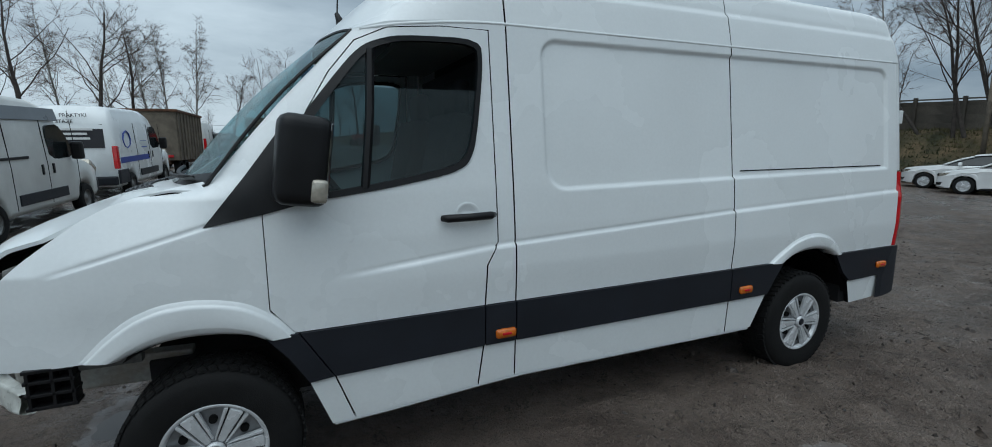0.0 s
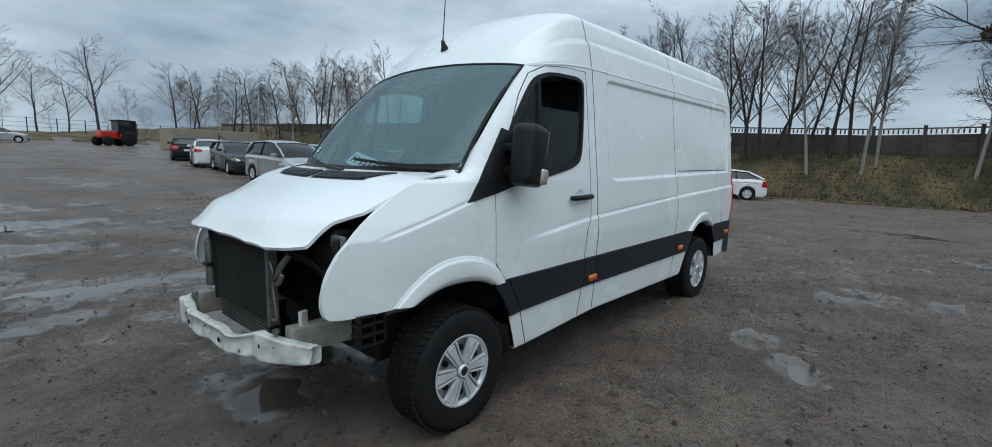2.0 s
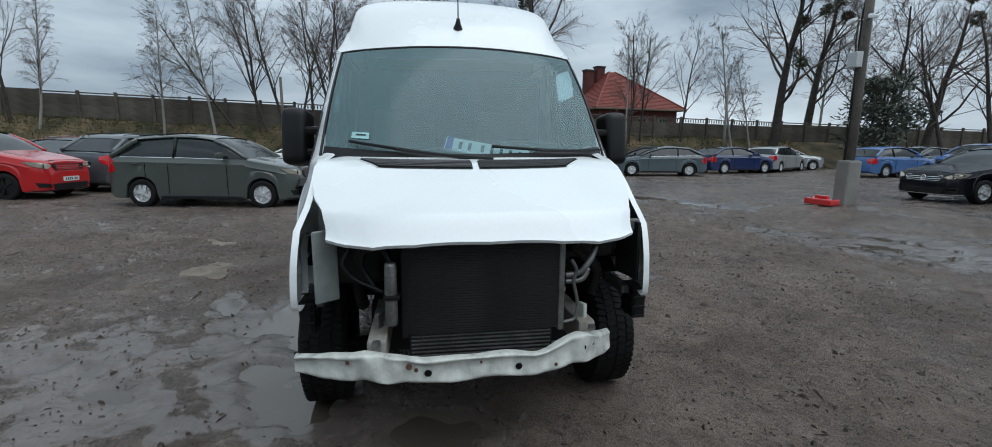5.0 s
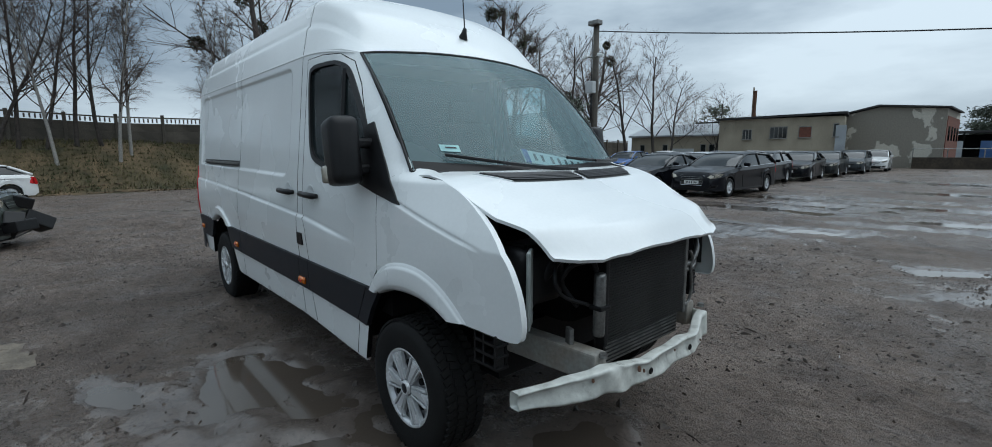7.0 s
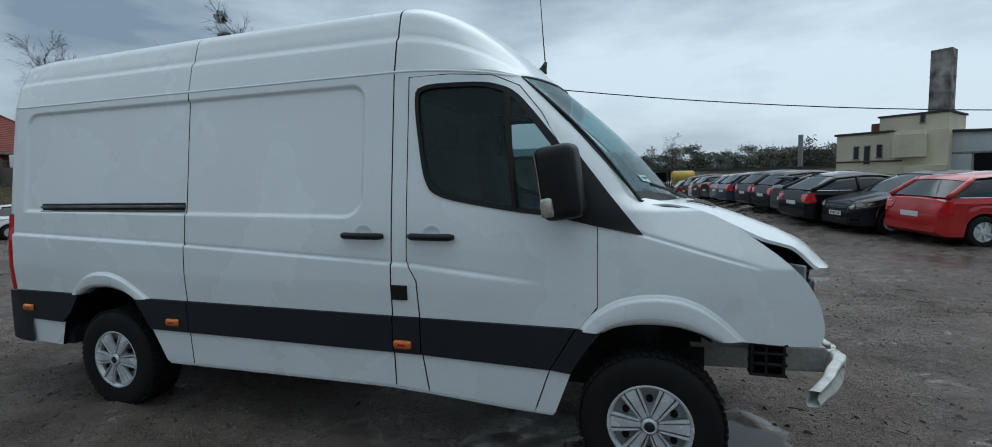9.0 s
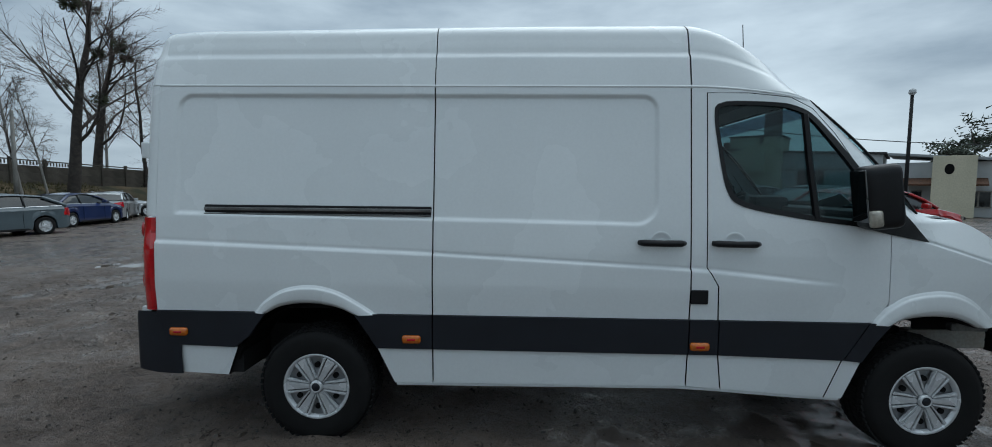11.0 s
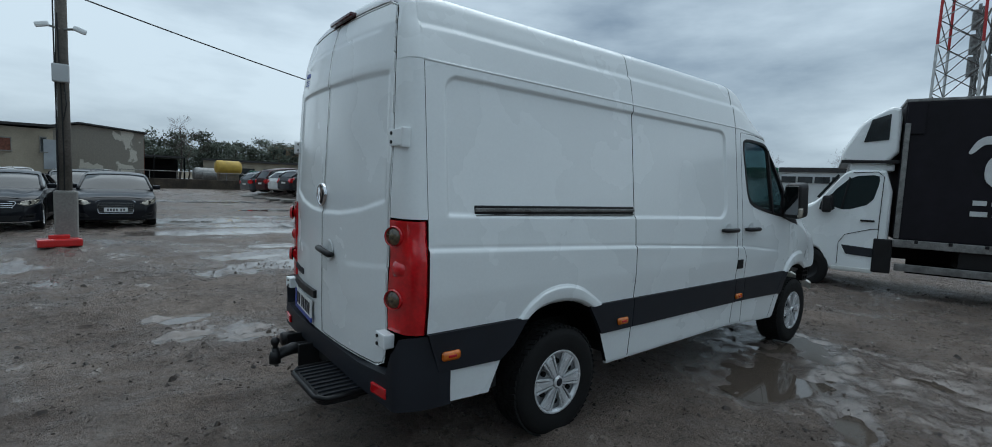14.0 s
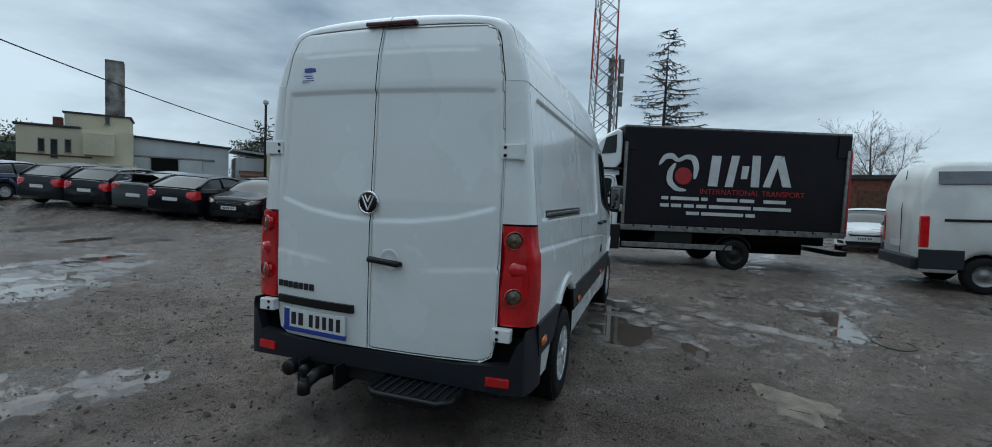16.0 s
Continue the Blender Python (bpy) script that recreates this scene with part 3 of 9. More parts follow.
ground = build_ground()
WATER = mat("puddle_water", (0.085, 0.068, 0.055), 0.05, var=0.1, vscale=1.0, rvar=0.02, spec=0.5)
for p in PUDDLES:
    n = 40
    bm = bmesh.new()
    z = float(gz(p[0], p[1])) - 0.030
    bm.faces.new([bm.verts.new((1.5 * p[2] * math.cos(2 * math.pi * k / n), 1.5 * p[3] * math.sin(2 * math.pi * k / n), 0)) for k in range(n)])
    w = part("puddle", bm, WATER, None)
    w.matrix_world = pose(p[0], p[1], z, 0, 0, p[4])
    tagged(w, "shallow muddy rain puddle in a hollow of the yard", "puddle", "rain puddles", "structure")


# heap of pale sand trodden into the mud
def sand_patch(at, rx, ry, turn):
    rows = []
    for r in np.linspace(0, 1.15, 13):
        ring = []
        for a in np.linspace(0, 2 * math.pi, 41):
            k = r * (1 + 0.22 * math.sin(3 * a + at[0]) + 0.12 * math.sin(7 * a))
            u, v = rx * k * math.cos(a), ry * k * math.sin(a)
            x = at[0] + u * math.cos(turn) - v * math.sin(turn)
            y = at[1] + u * math.sin(turn) + v * math.cos(turn)
            z = float(gz(x, y)) + float(relief(np.array(x), np.array(y))) * (0.5 + 0.5 * min(r, 1)) + 0.014 - 0.026 * r ** 3
            ring.append((x, y, z + 0.004 * float(vnoise(np.array(x * 14), np.array(y * 14), 71))))
        rows.append(ring)
    bm = grid_mesh(rows)
    bmesh.ops.recalc_face_normals(bm, faces=bm.faces)
    o = part("sand_patch", bm, SAND, None, smooth=True)
    return tagged(o, "pale wet sand patch trodden into the mud", "sand", "sand patches", "structure")


SAND = mat("pale_wet_sand", (0.26, 0.215, 0.165), 0.8, var=0.35, vscale=6, bump=0.6, bscale=70)
sand_patch((0.60, -2.74), 0.42, 0.30, 0.4)
sand_patch((-1.0, -3.2), 0.30, 0.16, 1.0)


# ---- the white panel van: x forward, rear axle at x = 0 ----
WB = 3.665
PZ = [0.25, 0.40, 0.60, 0.81, 1.00, 1.20, 1.40, 1.60, 1.90, 2.20, 2.3]
PY = [0.935, 0.952, 0.966, 0.972, 0.972, 0.966, 0.950, 0.928, 0.896, 0.862, 0.85]


def ws_edge(z):
    """x of the windscreen's side edge at a height."""
    return np.interp(z, [1.46, 1.8, 2.13], [3.61, 3.315, 3.0])


def crease(x):
    return np.interp(x, [-1.1, 0.727, 2.26, 2.40, 3.20], [1.245, 1.185, 1.113, 1.105, 1.025])


def side_y(x, z):
    """Half width of the van at x, z."""
    y = np.interp(z, PZ, PY)
    y = y - 0.15 * np.clip((x - 3.3) / 1.11, 0, 2) ** 2.2
    zc = np.interp(x, [3.2, 3.62, 4.2], [1.42, 1.31, 1.135])
    y = y - 0.36 * np.maximum(0, z - zc) * sstep(3.45, 3.75, x) * (z < 1.7)
    d = (ws_edge(z) - x) * 0.74
    y = y - 0.07 * np.clip(1 - d / 0.17, 0, 1.3) ** 2 * sstep(1.40, 1.5, z)
    # pressed-in load panels
    r = np.minimum(np.minimum(x + 0.87, 2.07 - x), np.minimum(z - np.interp(x, [-0.9, 2.0], [1.412, 1.372]), 2.145 - z))
    corner = np.minimum(np.hypot(np.maximum(0, 0.09 - (2.07 - x)), np.maximum(0, 0.09 - (2.145 - z))), np.hypot(np.maximum(0, 0.09 - (x + 0.87)), np.maximum(0, 0.09 - (2.145 - z))))
    r = np.where(((2.07 - x < 0.09) | (x + 0.87 < 0.09)) & (2.145 - z < 0.09), 0.09 - np.where(2.07 - x < 0.09, np.hypot(0.09 - (2.07 - x), 0.09 - (2.145 - z)), np.hypot(0.09 - (x + 0.87), 0.09 - (2.145 - z))), r)
    zb = np.interp(x, [-0.9, 2.0], [1.412, 1.372])
    r = np.where((2.07 - x < 0.13) & (z - zb < 0.13), 0.13 - np.hypot(0.13 - (2.07 - x), 0.13 - (z - zb)), r)
    y = y - 0.016 * sstep(-0.002, 0.014, r)
    # crease below the load panels: the lower side stands proud
    fade = 1 - sstep(2.75, 3.2, x)
    y = y + 0.013 * (1 - sstep(-0.001, 0.008, z - crease(x))) * fade * sstep(0.78, 1.02, z)
    y = y - 0.007 * np.exp(-((z - crease(x) - 0.006) / 0.007) ** 2) * fade
    # short crease on the wing
    fz = np.interp(x, [3.55, 4.16], [1.315, 1.13])
    y = y + 0.011 * (1 - sstep(-0.001, 0.006, z - fz)) * sstep(3.5, 3.62, x) * (1 - sstep(4.05, 4.2, x)) * sstep(0.85, 1.1, z)
    y = y - 0.007 * np.exp(-((z - fz - 0.004) / 0.006) ** 2) * sstep(3.5, 3.62, x) * (1 - sstep(4.0, 4.18, x))
    return y


def side_fn(s, off=0.0):
    return lambda x, z: (x, s * (side_y(x, z) + off), z)


def along_line(fn, line):
    """The surface fn with its second coordinate counted from a sloping line."""
    return lambda x, w: fn(x, w + line(x))


def from_line(pts, line):
    return [(x, z - float(line(x))) for x, z in pts]


def wing_line(x):
    return 1.315 - 0.3033 * (x - 3.55)


van = thing("delivery_van", "white high-roof panel van with its front bumper missing, parked on mud", "van")

MID, DOOR_F, REAR_S = 0.727, 2.262, -0.99
F_OUT = [(3.335, 0.80), (3.40, 0.885), (3.50, 0.955), (3.60, 0.985), (3.70, 0.995), (3.80, 0.985), (3.90, 0.945), (3.99, 0.875), (4.075, 0.785)]
F_IN = [(3.435, 0.80), (3.50, 0.835), (3.60, 0.853), (3.70, 0.857), (3.80, 0.848), (3.89, 0.82), (3.965, 0.785)]
R_OUT = [(-0.355, 0.805), (-0.29, 0.88), (-0.19, 0.945), (-0.08, 0.972), (0.03, 0.972), (0.15, 0.94), (0.27, 0.87), (0.365, 0.805)]
R_IN = [(-0.30, 0.805), (-0.22, 0.85), (-0.11, 0.872), (0.03, 0.872), (0.15, 0.85), (0.245, 0.805)]
WIN = smooth_poly([(2.405, 2.115), (2.40, 1.98), (2.455, 1.62), (2.50, 1.52), (2.60, 1.475), (2.98, 1.408), (3.40, 1.365), (3.27, 1.69), (3.02, 2.00), (2.94, 2.065), (2.80, 2.105)], 2)
WIN_IN = smooth_poly([(2.43, 2.088), (2.425, 1.98), (2.48, 1.635), (2.52, 1.55), (2.61, 1.505), (2.98, 1.44), (3.345, 1.40), (3.24, 1.66), (2.99, 1.98), (2.92, 2.04), (2.79, 2.08)], 2)
WIN_IN = [(2.86 + (x - 2.86) * 1.020, 1.75 + (z - 1.75) * 1.020) for x, z in WIN_IN]


def grown(pts, cx, cz, k):
    return [(cx + (x - cx) * k, cz + (z - cz) * k) for x, z in pts]


def along(pts, n):
    """n points evenly along a rounded line."""
    q = np.array(smooth_poly(pts, 2, False))
    d = np.concatenate([[0], np.cumsum(np.hypot(*np.diff(q, axis=0).T))])
    t = np.linspace(0, d[-1], n)
    return np.stack([np.interp(t, d, q[:, 0]), np.interp(t, d, q[:, 1])], 1)


def flare(name, outer, inner, s):
    """Wheel arch lip: stands proud of the side between two lines, then folds in."""
    a, b = along(outer, 49), along(inner, 49)
    rows = []
    for w, off in ((-0.04, -0.012), (0.0, 0.002), (0.10, 0.003), (0.14, 0.010), (0.18, 0.016), (0.24, 0.018), (0.5, 0.021), (0.74, 0.023), (0.78, 0.021), (0.90, 0.011), (1.0, 0.001), (1.0, -0.02), (1.0, -0.08)):
        q = a + (b - a) * w
        y = side_y(a[:, 0] + (b[:, 0] - a[:, 0]) * 0.1, np.maximum(q[:, 1], 0.6)) if w < 0.3 else side_y(q[:, 0], np.full(49, 0.82))
        if w >= 0.3:
            y = np.maximum(y, side_y(a[:, 0], a[:, 1]) - 0.012)
        rows.append([(x, s * (yy + off), z) for (x, z), yy in zip(q, y)])
    bm = grid_mesh(rows)
    bmesh.ops.recalc_face_normals(bm, faces=bm.faces)
    return part(name, bm, WHITE, van, "white wheel arch lip", True)


def van_side(s):
    fn, fl = side_fn(s), s > 0
    hem = (0, -s * 0.03, 0)
    g = 0.004
    slide = s < 0
    # rear quarter
    quarter = [(REAR_S + g, 2.195), (REAR_S + g, 0.815), (-0.355, 0.815)] + R_OUT + [(0.365, 0.815), (MID - g, 0.815), (MID - g, 2.195)]
    part_q = panel("rear_side_panel", from_line(quarter, crease), along_line(fn, crease), WHITE, van, 0.010, hem, fl, hem_mat=GAP)
    mid = [(MID + g, 2.195), (MID + g, 0.815), (DOOR_F - g, 0.815), (DOOR_F - g, 2.195)]
    sd = panel("sliding_door" if slide else "side_panel", from_line(mid, crease), along_line(fn, crease), WHITE, van, 0.010, hem, fl, hem_mat=GAP, label="white sliding side door" if slide else "")
    pillar = [(DOOR_F + g, 2.195), (DOOR_F + g, 0.815), (2.428, 0.815), (2.418, 1.02), (2.354, 1.13), (2.354, 2.164), (2.42, 2.164), (2.42, 2.195)]
    panel("door_pillar", from_line(pillar, crease), along_line(fn, crease), WHITE, van, 0.010, hem, fl, hem_mat=GAP)
    door = [(2.36, 2.16), (2.36, 1.13), (2.426, 1.02), (2.436, 0.815), (3.2, 0.815), (3.32, 0.815), (3.415 - g, 0.93), (3.415 - g, 1.36), (3.37, 1.49), (3.2, 1.7777), (3.11, 1.93), (2.99, 2.075), (2.85, 2.135), (2.6, 2.16)]
    d = panel("front_door", from_line(door, crease), along_line(fn, crease), WHITE, van, 0.010, hem, fl, hem_mat=GAP, hole=from_line(WIN, crease), label="white cab door")
    # pillar beside the windscreen and roof-side of the cab
    a_post = [(2.42, 2.195), (2.42, 2.164), (2.6, 2.1645), (2.853, 2.1395), (2.994, 2.0785), (3.114, 1.9335), (3.374, 1.4935), (3.419, 1.372), (3.60, 1.46), (3.605, 1.465), (3.315, 1.80), (3.0, 2.13), (2.85, 2.165), (2.6, 2.192)]
    panel("windscreen_pillar", a_post, fn, WHITE, van, 0.016, hem, fl, hem_mat=GAP)
    wing = [(3.415, 1.358), (3.415, 0.93)] + F_OUT[1:] + smooth_poly([(4.22, 0.775), (4.34, 0.772), (4.415, 0.785), (4.43, 0.86), (4.405, 0.98), (4.345, 1.09), (4.255, 1.18), (4.15, 1.262), (4.04, 1.340), (3.95, 1.388), (3.8, 1.436), (3.63, 1.469)], 2, False) + [(3.60, 1.46), (3.425, 1.373)]
    bent = (lambda x, z: (x, -side_y(x, z) - 0.060 * np.clip((x - 4.05) / 0.38, 0, 1.2) ** 2, z)) if s < 0 else fn
    panel("front_wing", from_line(wing, wing_line), along_line(bent, wing_line), WHITE, van, 0.008, hem, fl, label="white front wing")
    # arches
    flare("front_arch_flare", grown(F_OUT, 3.69, 0.72, 1.05), F_IN, s)
    flare("rear_arch_flare", grown(R_OUT, 0.0, 0.74, 1.06), R_IN, s)
    # dark rubbing strip, piece by piece
    fb = side_fn(s, 0.014)
    z0, z1 = 0.602, 0.812
    strips = [[(-0.985, z1), (-0.91, 0.60), (-0.50, 0.59), (-0.41, 0.66), (-0.30, z1)], [(0.245, z1), (0.33, 0.69), (0.385, z0), (MID - g, z0), (MID - g, z1)],
              [(MID + g, z0), (DOOR_F - g, z0), (DOOR_F - g, z1), (MID + g, z1)], [(DOOR_F + g, z0), (2.433, z0), (2.431, z1), (DOOR_F + g, z1)],
              [(2.441, z0), (3.165, 0.585), (3.30, z1), (2.439, z1)], [(3.172, 0.585), (3.275, 0.575), (3.35, 0.70), (3.44, z1), (3.308, z1)]]
    for q in strips:
        panel("rubbing_strip", q, fb, CLAD, van, 0.05, (0, -s * 0.03, 0), fl, label="dark grey plastic rubbing strip")
    # sills
    zb = lambda x: float(np.interp(x, [-0.85, 0.49, 2.26, 3.08, 3.2], [0.425, 0.378, 0.398, 0.345, 0.345]))
    sills = [[(-0.905, 0.595), (-0.905, 0.42), (-0.56, 0.405), (-0.49, 0.588)], [(0.385, z0), (0.49, zb(0.49)), (MID - g, zb(MID)), (MID - g, z0)],
             [(MID + g, z0), (MID + g, zb(MID)), (DOOR_F - g, zb(2.26)), (DOOR_F - g, z0)], [(DOOR_F + g, z0), (DOOR_F + g, zb(2.26)), (2.466, zb(2.47)), (2.437, z0)],
             [(2.445, z0), (2.474, zb(2.47)), (3.08, zb(3.08)), (3.165, 0.585)], [(3.088, zb(3.08)), (3.19, 0.342), (3.275, 0.57), (3.172, 0.585)]]
    for q in sills:
        panel("sill_panel", q, fn, WHITE, van, 0.05, hem, fl, hem_mat=GAP, label="white sill panel")
    # sill lip
    lip = [(x, zb(x) - 0.008) for x in np.linspace(0.5, 3.18, 12)]
    part("sill_lip", tube(on_surf(side_fn(s, -0.02), lip), 0.016, 6), WHITE, van)
    # window frame and panes
    fg = side_fn(s, 0.002)
    ring_o, ring_i = grown(WIN, 2.8, 1.76, 1.008), grown(WIN_IN, 2.8, 1.76, 0.995)
    wr = grid_mesh([on_surf(side_fn(s, o), q + [q[0]]) for q, o in ((ring_o, -0.004), (ring_o, 0.006), (ring_i, 0.004), (ring_i, -0.03))])
    wf = part("window_frame", wr, BLACK, d, "black rubber window frame")
    gl = panel("window_pane", [(min(x, 2.95), min(z, 1.87) if s > 0 else z) for x, z in WIN_IN], side_fn(s, -0.012), GLASS, d, 0.05, (0, 0, 0), fl, label="rain-specked side window, half lowered" if s > 0 else "rain-specked side window")
    gl.visible_shadow = False
    q2 = panel("quarter_light", [(max(x, 2.95), z) for x, z in WIN_IN], side_fn(s, -0.010), GLASS, d, 0.05, (0, 0, 0), fl)
    q2.visible_shadow = False
    part("window_bar", tube(on_surf(side_fn(s, -0.004), [(2.93, 2.035), (2.95, 1.75), (2.99, 1.425)]), 0.02, 6), BLACK, d)
    panel("mirror_triangle", [(3.19, 1.385), (3.405, 1.335), (3.63, 1.293), (3.595, 1.335), (3.47, 1.49), (3.30, 1.715), (3.26, 1.70)], side_fn(s, 0.008), BLACK, van, 0.04, (0, -s * 0.02, 0), fl, label="black plastic mirror base")
    if s > 0:
        part("trim_line", tube(on_surf(side_fn(s, 0.001), [(x, 1.437) for x in np.linspace(-0.80, 0.66, 12)]), 0.004, 5), GAP, part_q)
    # mirror
    m = part("wing_mirror", box((0.20, 0.16, 0.36), (3.25, s * 1.062, 1.555), 0.055, Matrix.Rotation(radians(-8), 3, "Y") @ Matrix.Rotation(radians(s * 8), 3, "Z"), 4), BLACK, van, "black door mirror on two arms", True)
    part("mirror_glass", box((0.012, 0.125, 0.29), (3.148, s * 1.058, 1.555), 0.004, Matrix.Rotation(radians(-8), 3, "Y")), DARK_MIRROR, m)
    part("mirror_arm", box((0.075, 0.13, 0.055), (3.30, s * 0.97, 1.46), 0.015), BLACK, m)
    part("mirror_arm", box((0.065, 0.13, 0.05), (3.295, s * 0.97, 1.60), 0.015), BLACK, m)
    part("turn_signal", box((0.065, 0.045, 0.095), (3.195, s * 1.127, 1.434), 0.018, Matrix.Rotation(radians(-8), 3, "Y")), CLEAR_LENS, m, "clear turn signal lens", True)
    # handles
    for x, owner in ((2.515, d), (2.085, sd)):
        if x < 2.2 and s > 0:
            continue
        dish = lathe([(0.0, -0.004), (0.05, -0.002), (0.062, 0.004), (0.068, 0.001)], 28)
        o = part("handle_dish", dish, WHITE, owner, smooth=True)
        o.matrix_basis = pose(x, s * (float(side_y(x, 1.272)) + 0.001), 1.272, 0, 0, 0 if s > 0 else 180)
        h = bmesh.new()
        yy = s * (float(side_y(x, 1.27)) + 0.035)
        add_tube(h, [(x - 0.135, yy - s * 0.02, 1.272), (x - 0.11, yy, 1.272), (x, yy + s * 0.006, 1.270), (x + 0.11, yy, 1.270), (x + 0.135, yy - s * 0.02, 1.270)], [0.014, 0.02, 0.019, 0.02, 0.014], 10)
        part("door_handle", h, BLACK, owner, "black plastic door handle", True)
    # side markers
    for x, z in ((2.325, 0.655), (0.60, 0.665), (-0.845, 0.685)):
        y = float(side_y(x, z)) + 0.014
        mk = part("side_marker", box((0.115, 0.03, 0.05), (x, s * (y + 0.006), z), 0.02, None, 3), ORANGE, van, "orange side marker lamp", True)
        part("marker_lens", box((0.05, 0.006, 0.014), (x, s * (y + 0.021), z), 0.003), RED_LENS, mk)
    if slide:
        y = -float(side_y(0.0, 1.43))
        rail = part("door_rail", box((1.405, 0.03, 0.065), (0.012, y + 0.012, 1.436), 0.006), BLACK, van, "steel sliding door rail")
        part("rail_track", box((1.40, 0.02, 0.02), (0.012, y - 0.006, 1.444), 0.004), STEEL, rail)
        part("rail_lip", box((1.40, 0.022, 0.008), (0.012, y - 0.004, 1.414), 0.002), STEEL, rail)
        part("lock_plate", box((0.10, 0.012, 0.085), (2.315, -float(side_y(2.31, 0.95)) - 0.002, 0.953), 0.006), BLACK, van)
    # rear corner post and tail lamp
    def corner(u, z):
        Y = side_y(np.full(np.shape(z), REAR_S), z)
        yd = np.interp(z, [0.8, 1.4, 1.8, 2.2], [0.772, 0.778, 0.775, 0.750])
        xr = rear_x(yd, z)
        k = 1 - u
        return (k * k * REAR_S + 2 * k * u * (xr - 0.0) + u * u * xr, s * (k * k * Y + 2 * k * u * Y + u * u * yd), z)
    for z0c, z1c, nm in ((1.395, 2.195, "rear_corner_post"), (2.20, 2.50, "rear_corner_post")):
        if z0c < 2:
            panel(nm, [(0, z0c), (1, z0c), (1, z1c), (0, z1c)], corner, WHITE, van, 0.06, (0.03, -s * 0.03, 0), s < 0)
    lampf = lambda u, z: tuple(c + o for c, o in zip(corner(u, z), (-0.008, s * 0.008, 0)))
    tl = panel("tail_lamp", [(0.05, 0.815), (0.97, 0.815), (1.0, 1.0), (0.95, 1.2), (1.0, 1.385), (0.05, 1.385)], lampf, RED_LENS, van, 0.05, (0.04, -s * 0.04, 0), s < 0, label="tall red tail lamp with two clear lenses")
    for zc in (1.305, 0.985):
        cx, cy, _ = [float(v) + o for v, o in zip(lampf(np.array(0.80), np.array(zc)), (-0.012, s * 0.004, 0))]
        for r0, r1, mt, nm in ((0.0, 0.045, LAMP_GLASS, "lamp_lens"), (0.045, 0.053, RED_LENS, "lamp_ring")):
            o = part(nm, lathe([(r0, 0.014), (r1 * 0.9, 0.012), (r1, 0.0)] if r0 == 0 else [(r0, 0.0), (r0 + 0.004, 0.016), (r1, 0.0)], 20), mt, tl, smooth=True)
            o.matrix_basis = pose(cx, cy, zc, 0, 0, 90 - s * 26)
    for zc in (1.305, 0.985):
        line = [tuple(float(c) + o for c, o in zip(lampf(np.array(u), np.array(zc)), (0.030, -s * 0.026, 0))) for u in (0.84, 0.68, 0.5, 0.3, 0.12)]
        part("lamp_wedge", tube(line, [0.052, 0.048, 0.036, 0.020, 0.004], 14), RED_LENS, tl, smooth=True)
    part("lamp_bulge", tube([tuple(float(c) + o for c, o in zip(lampf(np.array(u), np.array(1.14)), (0.030, -s * 0.030, 0))) for u in (0.9, 0.75, 0.55, 0.35)], [0.01, 0.055, 0.05, 0.01], 14), RED_LENS, tl, smooth=True)
    # hinges and brackets
    for z in (1.80,):
        hx = -1.125
        hb = part("door_hinge", box((0.02, 0.13, 0.085), (float(rear_x(0.80, z)) - 0.012, s * 0.815, z), 0.006), WHITE, van, "white bolted door hinge")
        part("hinge_knuckle", box((0.05, 0.028, 0.10), (float(rear_x(0.86, z)) - 0.01, s * 0.872, z), 0.008), WHITE, hb)
        for k in (-0.022, 0.022):
            part("hinge_bolt", lathe([(0, 0.006), (0.009, 0.005), (0.010, 0)], 10), BLACK, hb).matrix_basis = pose(float(rear_x(0.80, z)) - 0.022, s * 0.775, z + k, 0, 0, 90)
    hb = part("door_hinge", box((0.06, 0.11, 0.075), (-1.14, s * 0.81, 0.77), 0.008), WHITE, van)
    for k in (-0.02, 0.02):
        part("hinge_bolt", lathe([(0, 0.006), (0.009, 0.005), (0.010, 0)], 10), BLACK, hb).matrix_basis = pose(-1.172, s * 0.79, 0.77 + k, 0, 0, 90)


def rear_x(y, z):
    """x of the rear doors."""
    return np.interp(z, [0.5, 0.75, 1.5, 2.2, 2.4, 2.52, 2.62], [-1.165, -1.175, -1.18, -1.15, -1.125, -1.09, -1.03]) + 0.075 * (np.abs(y) / 0.8) ** 2.4


def rear_fn(y, z):
    x = rear_x(y, z)
    ya = np.abs(y)
    low = np.interp(ya, [0, 0.25, 0.5, 0.72, 0.8], [1.365, 1.375, 1.41, 1.47, 1.54])
    r = np.minimum(np.minimum(0.735 - ya - 0.05 * (z - 1.5), z - low), 2.15 - z)
    x = x + 0.010 * sstep(-0.003, 0.015, r)
    x = x + 0.005 * sstep(2.365, 2.38, z) * (1 - sstep(0.55, 0.62, ya))
    x = x - 0.005 * (1 - sstep(-0.008, 0.012, z - np.interp(ya, [0, 0.3, 0.85], [1.0, 1.09, 1.14]))) * sstep(0.28, 0.42, ya) * sstep(0.8, 0.95, z)
    return (x, y, z)


van_side(1)
van_side(-1)

